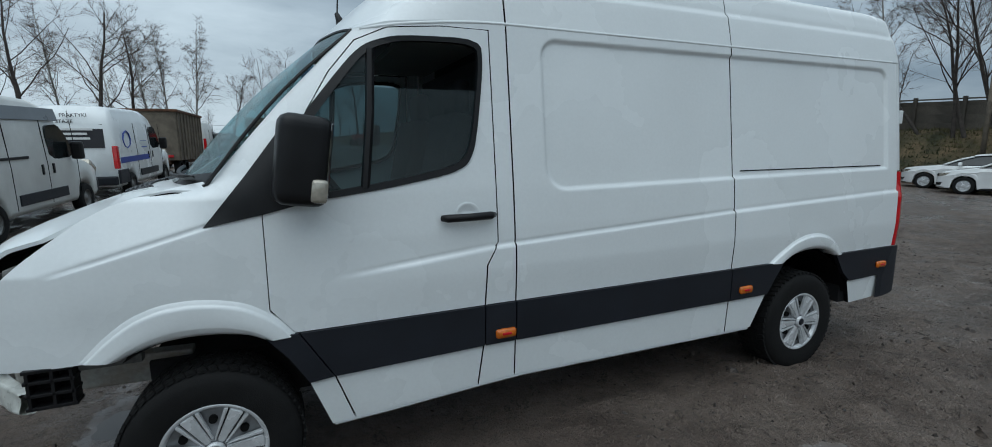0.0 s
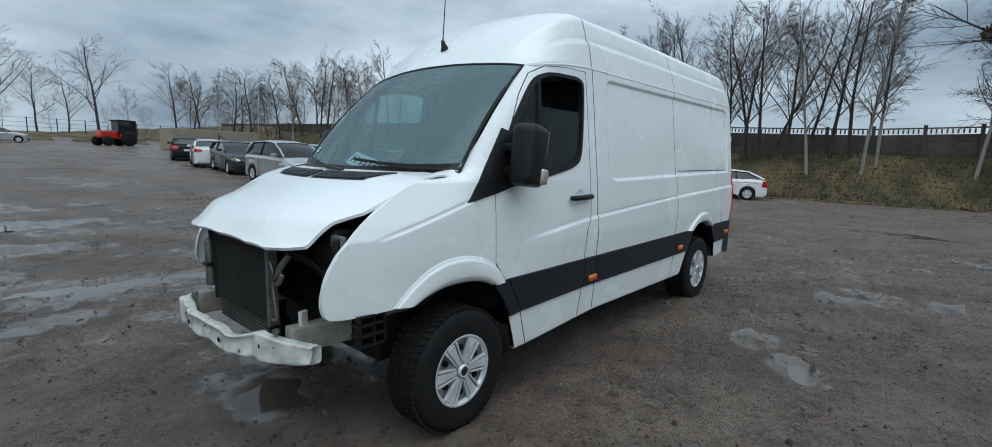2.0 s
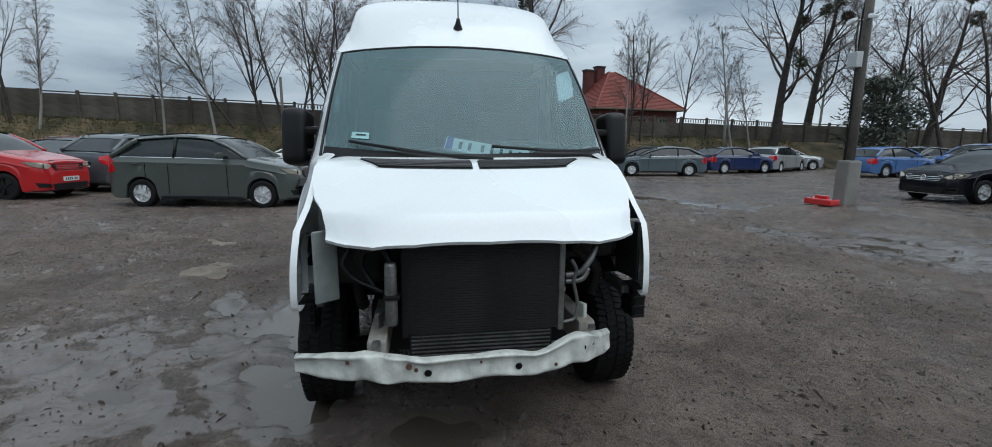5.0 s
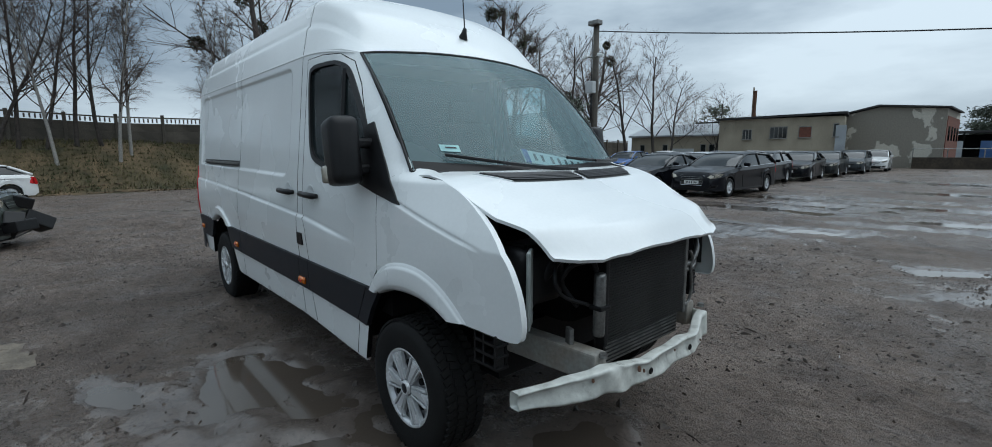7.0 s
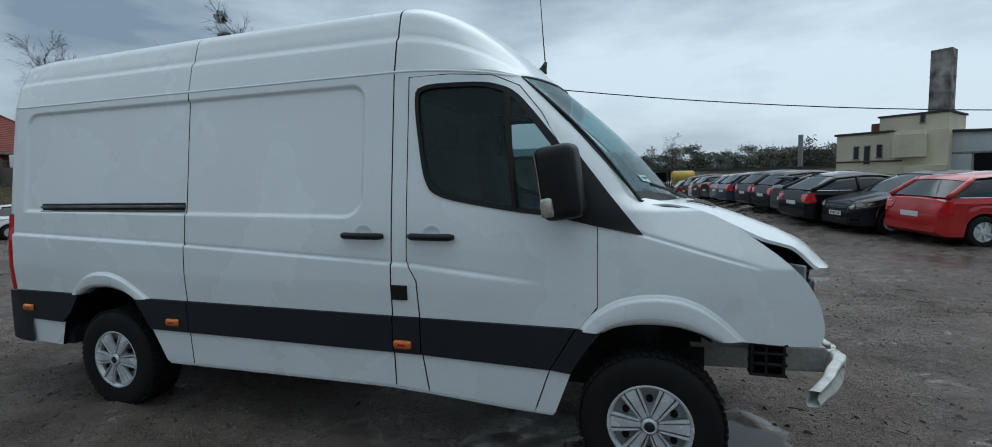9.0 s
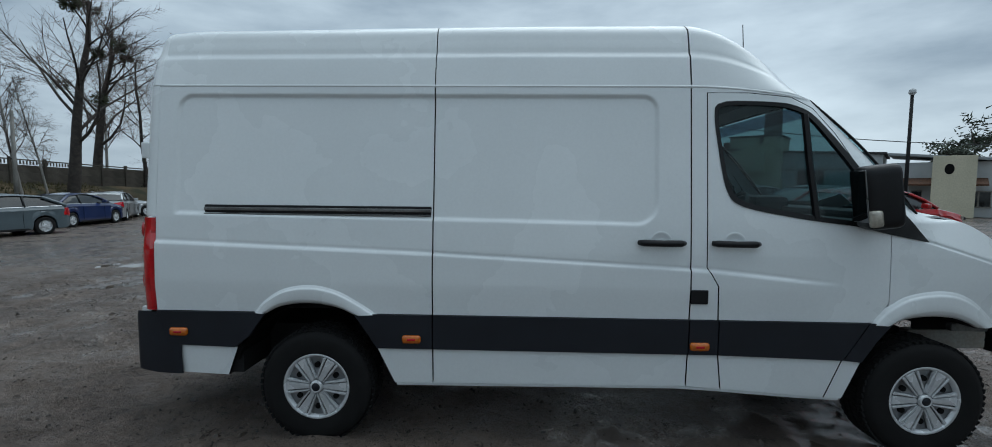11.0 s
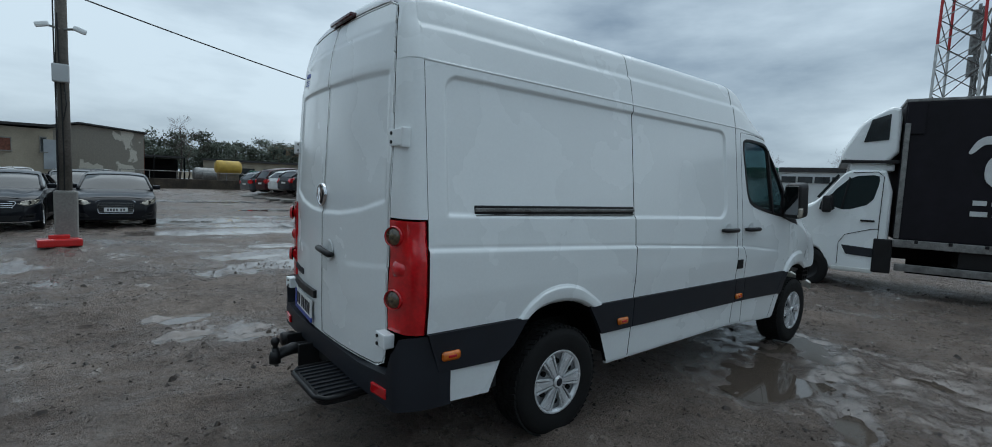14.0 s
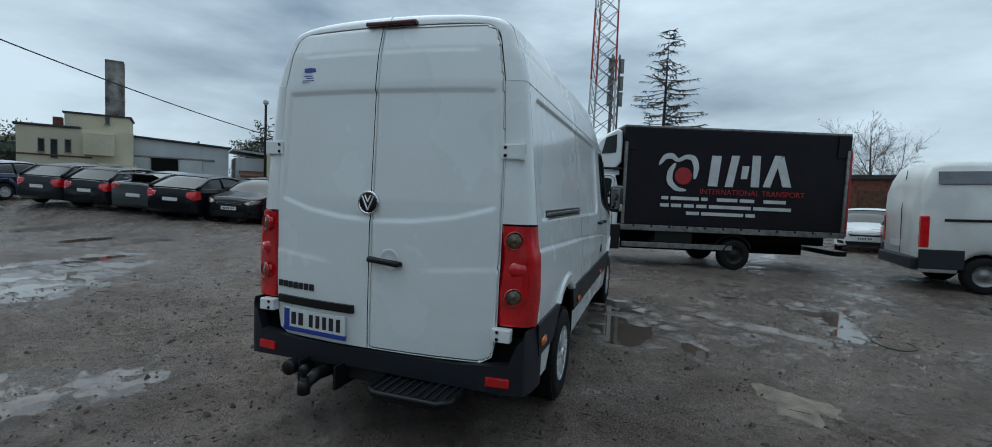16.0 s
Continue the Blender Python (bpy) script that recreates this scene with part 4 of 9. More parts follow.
# rear doors
half = lambda z: float(np.interp(z, [0.58, 0.75, 1.4, 1.8, 2.2, 2.5], [0.744, 0.769, 0.776, 0.772, 0.746, 0.693]))
for s in (1, -1):
    o = 0.04
    ol = [(o + s * 0.003, 2.535), (o + s * 0.003, 0.585), (s * 0.68, 0.585), (s * 0.745, 0.62)]
    ol += [(s * half(z), z) for z in (0.75, 1.0, 1.4, 1.8, 2.2, 2.42)] + [(s * 0.675, 2.50), (s * 0.61, 2.53)]
    dr = panel("rear_door", ol, rear_fn, WHITE, van, 0.013, (0.03, 0, 0), s < 0, hem_mat=GAP, label="white rear cargo door")
    if s < 0:
        h = bmesh.new()
        xx = float(rear_x(-0.08, 1.13)) - 0.03
        add_tube(h, [(xx + 0.02, 0.035, 1.14), (xx, 0.02, 1.14), (xx - 0.004, -0.08, 1.132), (xx, -0.17, 1.124), (xx + 0.02, -0.19, 1.122)], [0.012, 0.02, 0.018, 0.02, 0.012], 10)
        part("door_handle", h, BLACK, dr, "black plastic door handle", True)
        part("handle_dish", lathe([(0.0, -0.004), (0.05, -0.002), (0.062, 0.004), (0.068, 0.0)], 28), WHITE, dr, smooth=True).matrix_basis = pose(xx + 0.027, -0.1, 1.14, 0, 0, 90)
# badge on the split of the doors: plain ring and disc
bx = float(rear_x(0.05, 1.48)) + 0.008
bd = part("badge", lathe([(0, 0.012), (0.062, 0.012), (0.07, 0.0)], 32), BLACK, van, "round chrome-rimmed badge", True)
bd.matrix_basis = pose(bx, 0.05, 1.475, 0, 0, 90)
part("badge_ring", lathe([(0.058, 0.010), (0.063, 0.02), (0.072, 0.014), (0.074, 0.0)], 32), CHROME, bd, smooth=True)
for k, (a, b) in enumerate((((-0.04, 0.04), (0.0, -0.045)), ((0.04, 0.04), (0.0, -0.045)), ((-0.022, 0.045), (0.0, 0.005)), ((0.022, 0.045), (0.0, 0.005)))):
    part("badge_bar", tube([(a[0], 0.016, a[1]), (b[0], 0.016, b[1])], 0.006, 6), CHROME, bd)
# number plate with its lettering as plain bars, and the dark strip over it
rear_off = lambda d: (lambda y, z: (rear_x(y, z) - d, y, z))
panel("plate_strip", [(0.135, 0.79), (0.745, 0.79), (0.745, 0.84), (0.135, 0.84)], rear_off(0.022), BLACK, van, 0.03, (0.03, 0, 0), True, label="black lamp strip over the plate")
pl = part("number_plate", box((0.012, 0.50, 0.125), (0, 0, 0), 0.004), PLATE, van, "white number plate in a blue-edged holder")
pl.matrix_basis = pose(-1.166, 0.435, 0.70, 0, 0, -5.5)
part("plate_band", box((0.004, 0.042, 0.118), (-0.008, 0.223, 0)), BLUE_BAR, pl)
part("plate_holder", box((0.012, 0.51, 0.03), (-0.001, 0, -0.072), 0.003), BLUE_BAR, pl)
for y, w in ((0.165, 0.05), (0.105, 0.05), (0.02, 0.04), (-0.035, 0.04), (-0.09, 0.04), (-0.145, 0.045), (-0.20, 0.04)):
    part("plate_bar", box((0.003, w * 0.75, 0.08), (-0.0075, y, 0)), INK, pl)
ml = None
for k in range(7):
    yb = 0.735 - 0.046 * k
    o = part("model_bar", box((0.006, 0.034, 0.042), (float(rear_x(yb, 0.915)) - 0.010, yb, 0.915), 0.003), CLAD, ml or van, "row of dark chrome bars" if k == 0 else "")
    ml = ml or o
st = part("dealer_sticker", box((0.003, 0.19, 0.10), (-1.112, 0.51, 2.265), 0, Matrix.Rotation(radians(10), 3, "Y")), PLATE, van, "small white dealer sticker with blue print")
part("sticker_bar", box((0.003, 0.15, 0.026), (-1.113, 0.51, 2.29), 0, Matrix.Rotation(radians(10), 3, "Y")), BLUE_BAR, st)
for k, w in ((0.038, 0.10), (-0.012, 0.15), (-0.026, 0.12), (-0.042, 0.16)):
    part("sticker_bar", box((0.003, w, 0.006), (-1.1135 + k * 0.17, 0.51, 2.265 + k), 0, Matrix.Rotation(radians(10), 3, "Y")), BLUE_BAR, st)
part("brake_lamp", box((0.05, 0.34, 0.026), (-1.085, -0.02, 2.552), 0.009), DEEP_RED, van, "dark red high brake lamp", True)
# rear bumper
def bump_fn(u, z):
    y = np.clip(u, -1, 1) * 0.93
    a = np.clip(np.abs(u) - 1, 0, 1)
    x = -1.178 + 0.03 * (np.abs(y) / 0.93) ** 3 + a * 0.34
    y = np.sign(u) * (np.abs(y) + 0.055 * np.sqrt(np.clip(a, 0, 1)))
    return (x + 0.05 * np.clip(0.5 - z, 0, 1), y, z)
bo = [(-1.71, 0.415), (-1.4, 0.415), (-1, 0.43), (0, 0.455), (1, 0.43), (1.4, 0.415), (1.71, 0.415), (1.71, 0.59), (1.5, 0.80), (1.05, 0.80), (0.97, 0.72), (0.92, 0.60), (0.6, 0.575), (0, 0.575), (-0.6, 0.575), (-0.92, 0.60), (-0.97, 0.72), (-1.05, 0.80), (-1.5, 0.80), (-1.71, 0.59)]
bu = panel("rear_bumper", bo, bump_fn, CLAD, van, 0.05, (0.07, 0, 0), True, label="dark grey plastic rear bumper")
for s in (1, -1):
    part("bumper_reflector", box((0.02, 0.14, 0.055), (-1.160, s * 0.80, 0.50), 0.008, Matrix.Rotation(radians(-s * 7), 3, "Z")), RED_LENS, bu, "red bumper reflector")
stp = part("rear_step", prism(smooth_poly([(-1.13, -0.60), (-1.36, -0.60), (-1.40, -0.54), (-1.40, -0.16), (-1.36, -0.10), (-1.13, -0.10)], 1), 0.385, 0.43, "XY", 0.008), BLACK, van, "black ribbed rear step", False)
for k in range(9):
    part("step_rib", box((0.22, 0.012, 0.012), (-1.265, -0.56 + 0.052 * k, 0.434), 0.003), CLAD, stp)
part("step_rim", tube([(-1.15, -0.60, 0.425), (-1.36, -0.60, 0.425), (-1.40, -0.54, 0.425), (-1.40, -0.16, 0.425), (-1.36, -0.10, 0.425), (-1.15, -0.10, 0.425)], 0.016, 8), BLACK, stp, smooth=True)
for y in (-0.50, -0.20):
    part("step_arm", box((0.30, 0.05, 0.05), (-1.06, y, 0.385), 0.01), INNER, stp)
hk = part("tow_hitch", box((0.07, 0.96, 0.09), (-1.10, 0.08, 0.40), 0.015), INNER, van, "black tow hitch with ball and coupling")
for y in (0.20, 0.46):
    part("hitch_plate", box((0.20, 0.022, 0.15), (-1.17, y, 0.40), 0.01), BLACK, hk)
part("hitch_neck", tube([(-1.14, 0.33, 0.40), (-1.27, 0.33, 0.41), (-1.335, 0.33, 0.39), (-1.375, 0.33, 0.36), (-1.38, 0.33, 0.43)], [0.042, 0.040, 0.036, 0.030, 0.022], 12), BLACK, hk, smooth=True)
part("tow_ball", lathe([(0, 0.030), (0.015, 0.027), (0.027, 0.013), (0.030, 0), (0.024, -0.018), (0.016, -0.03), (0.016, -0.05)], 18, "Z"), BLACK, hk, smooth=True).matrix_basis = pose(-1.38, 0.33, 0.475)
part("ball_cap", lathe([(0, 0.045), (0.030, 0.040), (0.038, 0.010), (0.038, -0.035), (0.030, -0.04)], 16, "Z"), BLACK, hk, smooth=True).matrix_basis = pose(-1.38, 0.33, 0.365)
part("trailer_socket", lathe([(0, 0.05), (0.042, 0.05), (0.048, 0.04), (0.048, -0.03), (0.038, -0.05), (0, -0.05)], 18), BLACK, hk, smooth=True).matrix_basis = pose(-1.24, 0.53, 0.42, 0, 0, 90)
part("socket_cable", tube(smooth_poly([(-1.20, 0.53, 0.42), (-1.14, 0.55, 0.36), (-1.10, 0.45, 0.33), (-1.06, 0.30, 0.37)], 2, False), 0.012, 7), BLACK, hk, smooth=True)

# roof
SEC = [(0.862, 2.205), (0.842, 2.30), (0.822, 2.39), (0.806, 2.46), (0.785, 2.525), (0.745, 2.575), (0.67, 2.615), (0.5, 2.645), (0.25, 2.66), (0.0, 2.664)]
SEC = np.array(smooth_poly(SEC, 2, False))
su = np.concatenate([[0], np.cumsum(np.hypot(np.diff(SEC[:, 0]), np.diff(SEC[:, 1])))])
su /= su[-1]


def roof_fn(s):
    def fn(x, u):
        y, z = np.interp(u, su, SEC[:, 0]), np.interp(u, su, SEC[:, 1])
        y = y - 0.016 * sstep(2.395, 2.415, z) * (1 - sstep(2.5, 2.58, z)) - 0.008 * np.exp(-((z - 2.408) / 0.012) ** 2)
        # lower and narrower towards the tail
        t = np.clip((-0.70 - x) / 0.3, 0, 1)
        z = 2.2 + (z - 2.2) * (1 - 0.06 * sstep(1.5, -1.0, x) - 0.035 * t ** 2.0)
        y = y - 0.010 * t ** 2 * sstep(0.0, 0.25, u)
        # cab dome down to the windscreen
        x_end = np.interp(u, [0, 0.25, 0.45, 0.7, 1], [2.99, 3.03, 3.055, 3.09, 3.105])
        q = np.clip((x - 2.27) / (x_end - 2.27), 0, 1)
        u2 = np.clip(u / 1.0, 0, 1)
        y1, z1 = 0.80 * (1 - u2 ** 1.25), 2.13 + 0.045 * np.sin(u2 * math.pi / 2)
        zq = q ** 1.75
        z = z + (z1 - z) * zq
        y = y + (y1 - y) * q ** 2.2
        # the foot of the roof follows the cab side
        q0 = np.clip((x - 2.27) / 0.72, 0, 1)
        zf, yf = 2.205 + (2.13 - 2.205) * q0 ** 1.75, 0.862 + (0.80 - 0.862) * q0 ** 2.2
        y = y + (side_y(x, zf) - yf) * (1 - sstep(0.0, 0.35, u)) * sstep(2.27, 2.5, x)
        return (x, s * y, z)
    return fn


def tail_fn(f, s):
    """Rounded rear end of the roof, from the last roof panel to the door tops."""
    def fn(t, u):
        ax, ay, az = f(np.full(np.shape(u), REAR_S - 0.004), u)
        ay = np.abs(ay)
        ez = np.interp(u, su, np.interp(SEC[:, 1], [2.205, 2.46, 2.575, 2.615, 2.664], [2.197, 2.415, 2.505, 2.535, 2.542]))
        ey = np.interp(u, su, np.interp(SEC[:, 0], [0, 0.5, 0.67, 0.745, 0.806, 0.862], [0, 0.49, 0.61, 0.675, 0.715, 0.752]))
        ex = rear_x(ey, ez)
        cx, cy, cz = ex * 0.9 + ax * 0.1, ay * 0.97 + ey * 0.03, az * 0.9 + ez * 0.1
        k = 1 - t
        return (k * k * ax + 2 * k * t * cx + t * t * ex, s * (k * k * ay + 2 * k * t * cy + t * t * ey), k * k * az + 2 * k * t * cz + t * t * ez)
    return fn


for s in (1, -1):
    f = roof_fn(s)
    for a, b in ((REAR_S + 0.004, MID - 0.003), (MID + 0.003, DOOR_F - 0.003)):
        panel("roof_panel", [(a, 0), (b, 0), (b, 1), (a, 1)], f, WHITE, van, 0.015, (0, 0, 0), s > 0)
    cap = lambda t, u: f(2.268 + t * (np.interp(u, [0, 0.25, 0.45, 0.7, 1], [2.99, 3.03, 3.055, 3.09, 3.105]) - 2.268), u)
    fold = []
    for x in np.linspace(REAR_S, 2.96, 60):
        zf = 2.204 - 0.078 * max(0.0, (x - 2.27) / 0.72) ** 1.75
        fold.append((float(x), s * (float(side_y(x, zf)) - 0.006), zf - 0.004))
    part("roof_fold", tube(fold, 0.010, 8), WHITE, van, smooth=True)
    panel("cab_dome", [(0, 0), (1, 0), (1, 1), (0, 1)], cap, WHITE, van, 0.02, (0, 0, 0), s > 0, label="white rounded cab roof")
    panel("roof_tail", [(0, 0), (1, 0), (1, 1), (0, 1)], tail_fn(f, s), WHITE, van, 0.04, (0.02, 0, -0.01), s < 0)

# windscreen
def screen_fn(v, w):
    """v across -1 to 1, w from top 0 to bottom 1."""
    a = np.abs(v)
    u = (1 - a) ** 0.8
    xt, zt = np.interp(u, [0, 0.25, 0.45, 0.7, 1], [2.99, 3.03, 3.055, 3.09, 3.105]) + 0.004, 2.13 + 0.045 * np.sin(u * math.pi / 2) - 0.004
    yt = 0.80 * a
    xb, zb, yb = 3.615 + 0.235 * (1 - a ** 2.2), 1.455 - 0.045 * (1 - a ** 2), 0.865 * a
    bow = 0.035 * np.sin(math.pi * w)
    return (xt + (xb - xt) * w + bow * 0.7, np.sign(v) * (yt + (yb - yt) * w), zt + (zb - zt) * w + bow * 0.7)


sc = panel("windscreen", [(-0.985, 0.012), (0.985, 0.012), (0.985, 1.0), (-0.985, 1.0)], screen_fn, SCREEN, van, 0.06, (0, 0, 0), True, label="rain-misted windscreen")
sc.visible_shadow = False
for ends in ([(-1, 0), (1, 0)], [(-1, 0), (-1, 1)], [(1, 0), (1, 1)], [(-1, 1), (1, 1)]):
    (a0, b0), (a1, b1) = ends
    line = [(a0 + (a1 - a0) * k / 20, b0 + (b1 - b0) * k / 20) for k in range(21)]
    part("screen_seal", tube(on_surf(screen_fn, line), 0.008, 6), BLACK, sc)
part("screen_band", grid_mesh([on_surf(screen_fn, [(-0.98 + 1.96 * k / 24, w) for k in range(25)], (0.002, 0, 0.002)) for w in (0.93, 0.96, 1.0)]), BLACK, sc)
stk = part("windscreen_sticker", grid_mesh([on_surf(screen_fn, [(-0.80 + 0.12 * k / 4, w) for k in range(5)], (0.004, 0, 0.004)) for w in (0.81, 0.83, 0.855)]), mat("teal_sticker", (0.36, 0.66, 0.66), 0.4, var=0.1, vscale=20), sc, "pale teal inspection sticker")
part("sticker_bar", grid_mesh([on_surf(screen_fn, [(-0.77 + 0.07 * k / 4, w) for k in range(5)], (0.006, 0, 0.006)) for w in (0.825, 0.835)]), INK, stk)
sb = part("shade_band", grid_mesh([on_surf(screen_fn, [(-0.96 + 1.92 * k / 24, w) for k in range(25)], (-0.004, 0, -0.004)) for w in (0.02, 0.07, 0.125)]), SHADE_BAND, sc, "bluish shade band along the top")
sb.visible_shadow = False
# number plate lying behind the glass
dpl = tagged(new("number_plate", None), "spare white number plate lying on the dashboard", "plate")
pc = [float(c) for c in screen_fn(np.array(0.12), np.array(0.865))]
dpl.matrix_world = Matrix(((0, -0.70, 0.71, pc[0] - 0.035), (1, 0, 0, pc[1]), (0, 0.71, 0.70, pc[2] - 0.035), (0, 0, 0, 1))) @ pose(0, 0, 0, 0, 0, -13)
part("plate_sheet", box((0.50, 0.105, 0.006), (0, 0, 0), 0.002), PLATE, dpl)
part("plate_band", box((0.04, 0.11, 0.007), (-0.225, 0, 0.001)), BLUE_BAR, dpl)
for k in range(7):
    part("plate_bar", box((0.019, 0.056, 0.002), (-0.16 + k * 0.056 + (0.02 if k > 1 else 0), 0, 0.005)), INK, dpl)
# wipers
for y0, y1, w1 in ((-0.70, -0.02, 0.955), (0.12, 0.78, 0.965)):
    p0 = np.array(screen_fn(np.array(y0 / 0.87), np.array(0.97 if y0 < 0 else 0.90)))
    line = on_surf(screen_fn, [((y0 + (y1 - y0) * k / 10) / 0.87, 0.90 + 0.075 * k / 10) for k in range(11)], (0.02, 0, 0.02))
    wp = part("wiper", tube(line, 0.009, 6), BLACK, van, "black windscreen wiper")
    arm = on_surf(screen_fn, [((y0 + (y1 - y0) * k / 10) / 0.87, 0.93 + 0.06 * k / 10) for k in range(4, 13)], (0.035, 0, 0.035))
    part("wiper_arm", tube(arm, [0.008] * 5 + [0.012] * 4, 6), BLACK, wp)

SLAT = mat("grey_vent_plastic", (0.060, 0.062, 0.066), 0.5, var=0.15, vscale=20)


# bonnet
def bonnet_fn(t, v):
    """t from cowl 0 to lip 1, v across -1 to 1."""
    a = np.abs(v)
    x0 = 3.64 + 0.20 * (1 - a ** 2.2)
    x1 = np.interp(a, [0, 0.5, 0.75, 0.9, 1], [4.57, 4.557, 4.518, 4.46, 4.395])
    x = x0 + (x1 - x0) * t
    ye = np.interp(x, [3.6, 4.19, 4.35, 4.6, 4.68], [0.862, 0.815, 0.77, 0.64, 0.60])
    z = np.interp(x, [3.62, 3.84, 3.96, 4.19, 4.35, 4.5, 4.6, 4.66, 4.69], [1.468, 1.452, 1.428, 1.346, 1.28, 1.208, 1.146, 1.092, 1.045])
    z = z - np.interp(x, [3.6, 3.9, 4.19, 4.5], [0.0, 0.035, 0.085, 0.060]) * a ** 2.6
    z = z - 0.052 * sstep(0.84, 1.04, t) - 0.022 * sstep(0.80, 1.0, a) * (1 - sstep(0.0, 0.16, t))
    return (x, v * ye, z)


bn_side = [(0.55, 1.0), (0.66, 0.985), (0.76, 0.965), (0.86, 0.95), (0.96, 0.955), (1.055, 0.985)]
bn_lip = [(1.062, 0.93), (1.045, 0.82), (1.02, 0.66), (1.005, 0.45), (1.0, 0.2)]
bn_half = smooth_poly(bn_side, 2, False) + smooth_poly(bn_lip, 2, False)
bn = [(0.012, -1)] + [(t, -v) for t, v in bn_half] + [(t, v) for t, v in bn_half[::-1]] + [(0.012, 1)]
hood = panel("bonnet", bn, bonnet_fn, WHITE, van, 0.014, (-0.008, 0, -0.014), False, label="white bonnet over the missing grille")
part("bonnet_lining", grid_mesh([on_surf(bonnet_fn, [(t, v) for v in np.linspace(-0.9, 0.9, 16)], (-0.01, 0, -0.035)) for t in (0.02, 0.3, 0.6, 0.85, 0.97)]), INNER, hood)
for s in (1, -1):
    seam = [bonnet_fn(np.array(t), np.array(float(s))) for t in np.linspace(0.02, 0.55, 12)]
    part("bonnet_seam", tube([(float(a), float(b) + s * 0.002, float(c) - 0.012) for a, b, c in seam], 0.003, 5), GAP, hood)
    # scuttle vents
    vt = part("scuttle_vent", grid_mesh([on_surf(bonnet_fn, [(t, s * (0.02 + (0.74 - 0.9 * (t - 0.12)) * k / 10)) for k in range(11)], (0, 0, 0.003)) for t in (0.125, 0.17, 0.22, 0.285)]), BLACK, hood, "black slatted scuttle vent")
    for t in (0.138, 0.162, 0.186, 0.210, 0.234, 0.258):
        part("vent_slat", tube(on_surf(bonnet_fn, [(t, s * (0.03 + (0.71 - 0.9 * (t - 0.12)) * k / 10)) for k in range(11)], (0, 0, 0.007)), 0.0048, 5), SLAT, vt)
    part("vent_edge", tube(on_surf(bonnet_fn, [(t, s * (0.022 + 0.74 - 0.9 * (t - 0.12))) for t in (0.125, 0.17, 0.22, 0.285)], (0, 0, 0.003)), 0.004, 5), WHITE, vt)

# aerial
ae = part("aerial", lathe([(0.0, 0.075), (0.012, 0.07), (0.02, 0.035), (0.035, 0.0)], 14, "Z"), BLACK, van, "black roof aerial", True)
ae.matrix_basis = pose(2.94, 0.0, 2.325, 0, 22, 0)
part("aerial_rod", tube([(0, 0, 0.06), (-0.07, 0, 0.2), (-0.20, 0, 0.47)], [0.005, 0.004, 0.003], 6), BLACK, ae)

# inner shell added to stop light through panel gaps, floor and cab
body = box((3.1, 1.46, 1.62), (0.64, 0, 1.56), 0.12)
part("load_bay_lining", body, INNER, van)
part("underbody", box((5.0, 1.15, 0.26), (1.45, 0, 0.50)), INNER, van, "dark underbody")
for a, b in ((0.55, 3.05), (-0.95, -0.48)):
    part("floor_pan", box((b - a, 1.84, 0.30), ((a + b) / 2, 0, 0.56)), INNER, van)
part("cab_pan", box((1.2, 1.7, 0.2), (2.75, 0, 0.72)), INNER, van)
for s in (1, -1):
    for x in (0, WB):
        w = bmesh.new()
        pr = [(x + 0.52 * math.cos(a), 0.345 + 0.52 * math.sin(a)) for a in np.linspace(0.30 if x < 1 else 1.0, math.pi - 0.30, 18)]
        lo, hi = [w.verts.new((a, s * 0.60, b)) for a, b in pr], [w.verts.new((a, s * 0.95, b)) for a, b in pr]
        for k in range(len(pr) - 1):
            w.faces.new((lo[k], lo[k + 1], hi[k + 1], hi[k]))
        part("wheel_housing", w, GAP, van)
part("bulkhead", box((0.03, 1.58, 1.30), (2.23, 0, 1.45), 0.0), CABIN, van)
part("cab_floor", box((1.4, 1.7, 0.05), (2.95, 0, 0.85), 0.0), CABIN, van)
part("headlining", box((0.45, 1.2, 0.03), (2.5, 0, 2.15), 0.0), mat("pale_headlining", (0.3, 0.3, 0.29), 0.9), van)
db = bmesh.new()
add_box(db, (0.42, 1.66, 0.5), (3.42, 0, 1.16), 0.06)
add_box(db, (0.30, 1.5, 0.10), (3.55, 0, 1.41), 0.03)
add_box(db, (0.28, 0.42, 0.16), (3.33, 0.42, 1.46), 0.05)
part("dashboard", db, CABIN, van, "dark grey dashboard")
sw = bmesh.new()
ring = [(0.19 * math.cos(a), 0.19 * math.sin(a), 0) for a in np.linspace(0, 2 * math.pi, 28)]
add_tube(sw, ring, 0.016, 8, False)
add_box(sw, (0.36, 0.05, 0.03), (0, 0, -0.01), 0.01)
add_box(sw, (0.16, 0.14, 0.05), (0, -0.02, -0.01), 0.02)
part("steering_wheel", sw, BLACK, van, "black steering wheel", True).matrix_basis = pose(3.08, 0.42, 1.40, 0, -55, 0) @ pose(0, 0, 0, 0, 0, 90)
for y, w in ((0.43, 0.48), (-0.40, 0.52)):
    st = part("cab_seat", box((0.5, w, 0.16), (2.72, y, 1.12), 0.05), SEAT, van, "dark cloth cab seat", True)
    part("seat_back", box((0.14, w, 0.62), (2.47, y, 1.48), 0.05, Matrix.Rotation(radians(-12), 3, "Y")), SEAT, st, smooth=True)
    part("headrest", box((0.09, 0.28, 0.19), (2.38, y, 1.88), 0.04), SEAT, st, smooth=True)
    part("seat_base", box((0.4, w * 0.8, 0.25), (2.7, y, 0.96)), CABIN, st)

# wheels
DISC = mat("grey_hubcap_disc", (0.30, 0.31, 0.32), 0.4, metal=0.5, var=0.15, vscale=12)


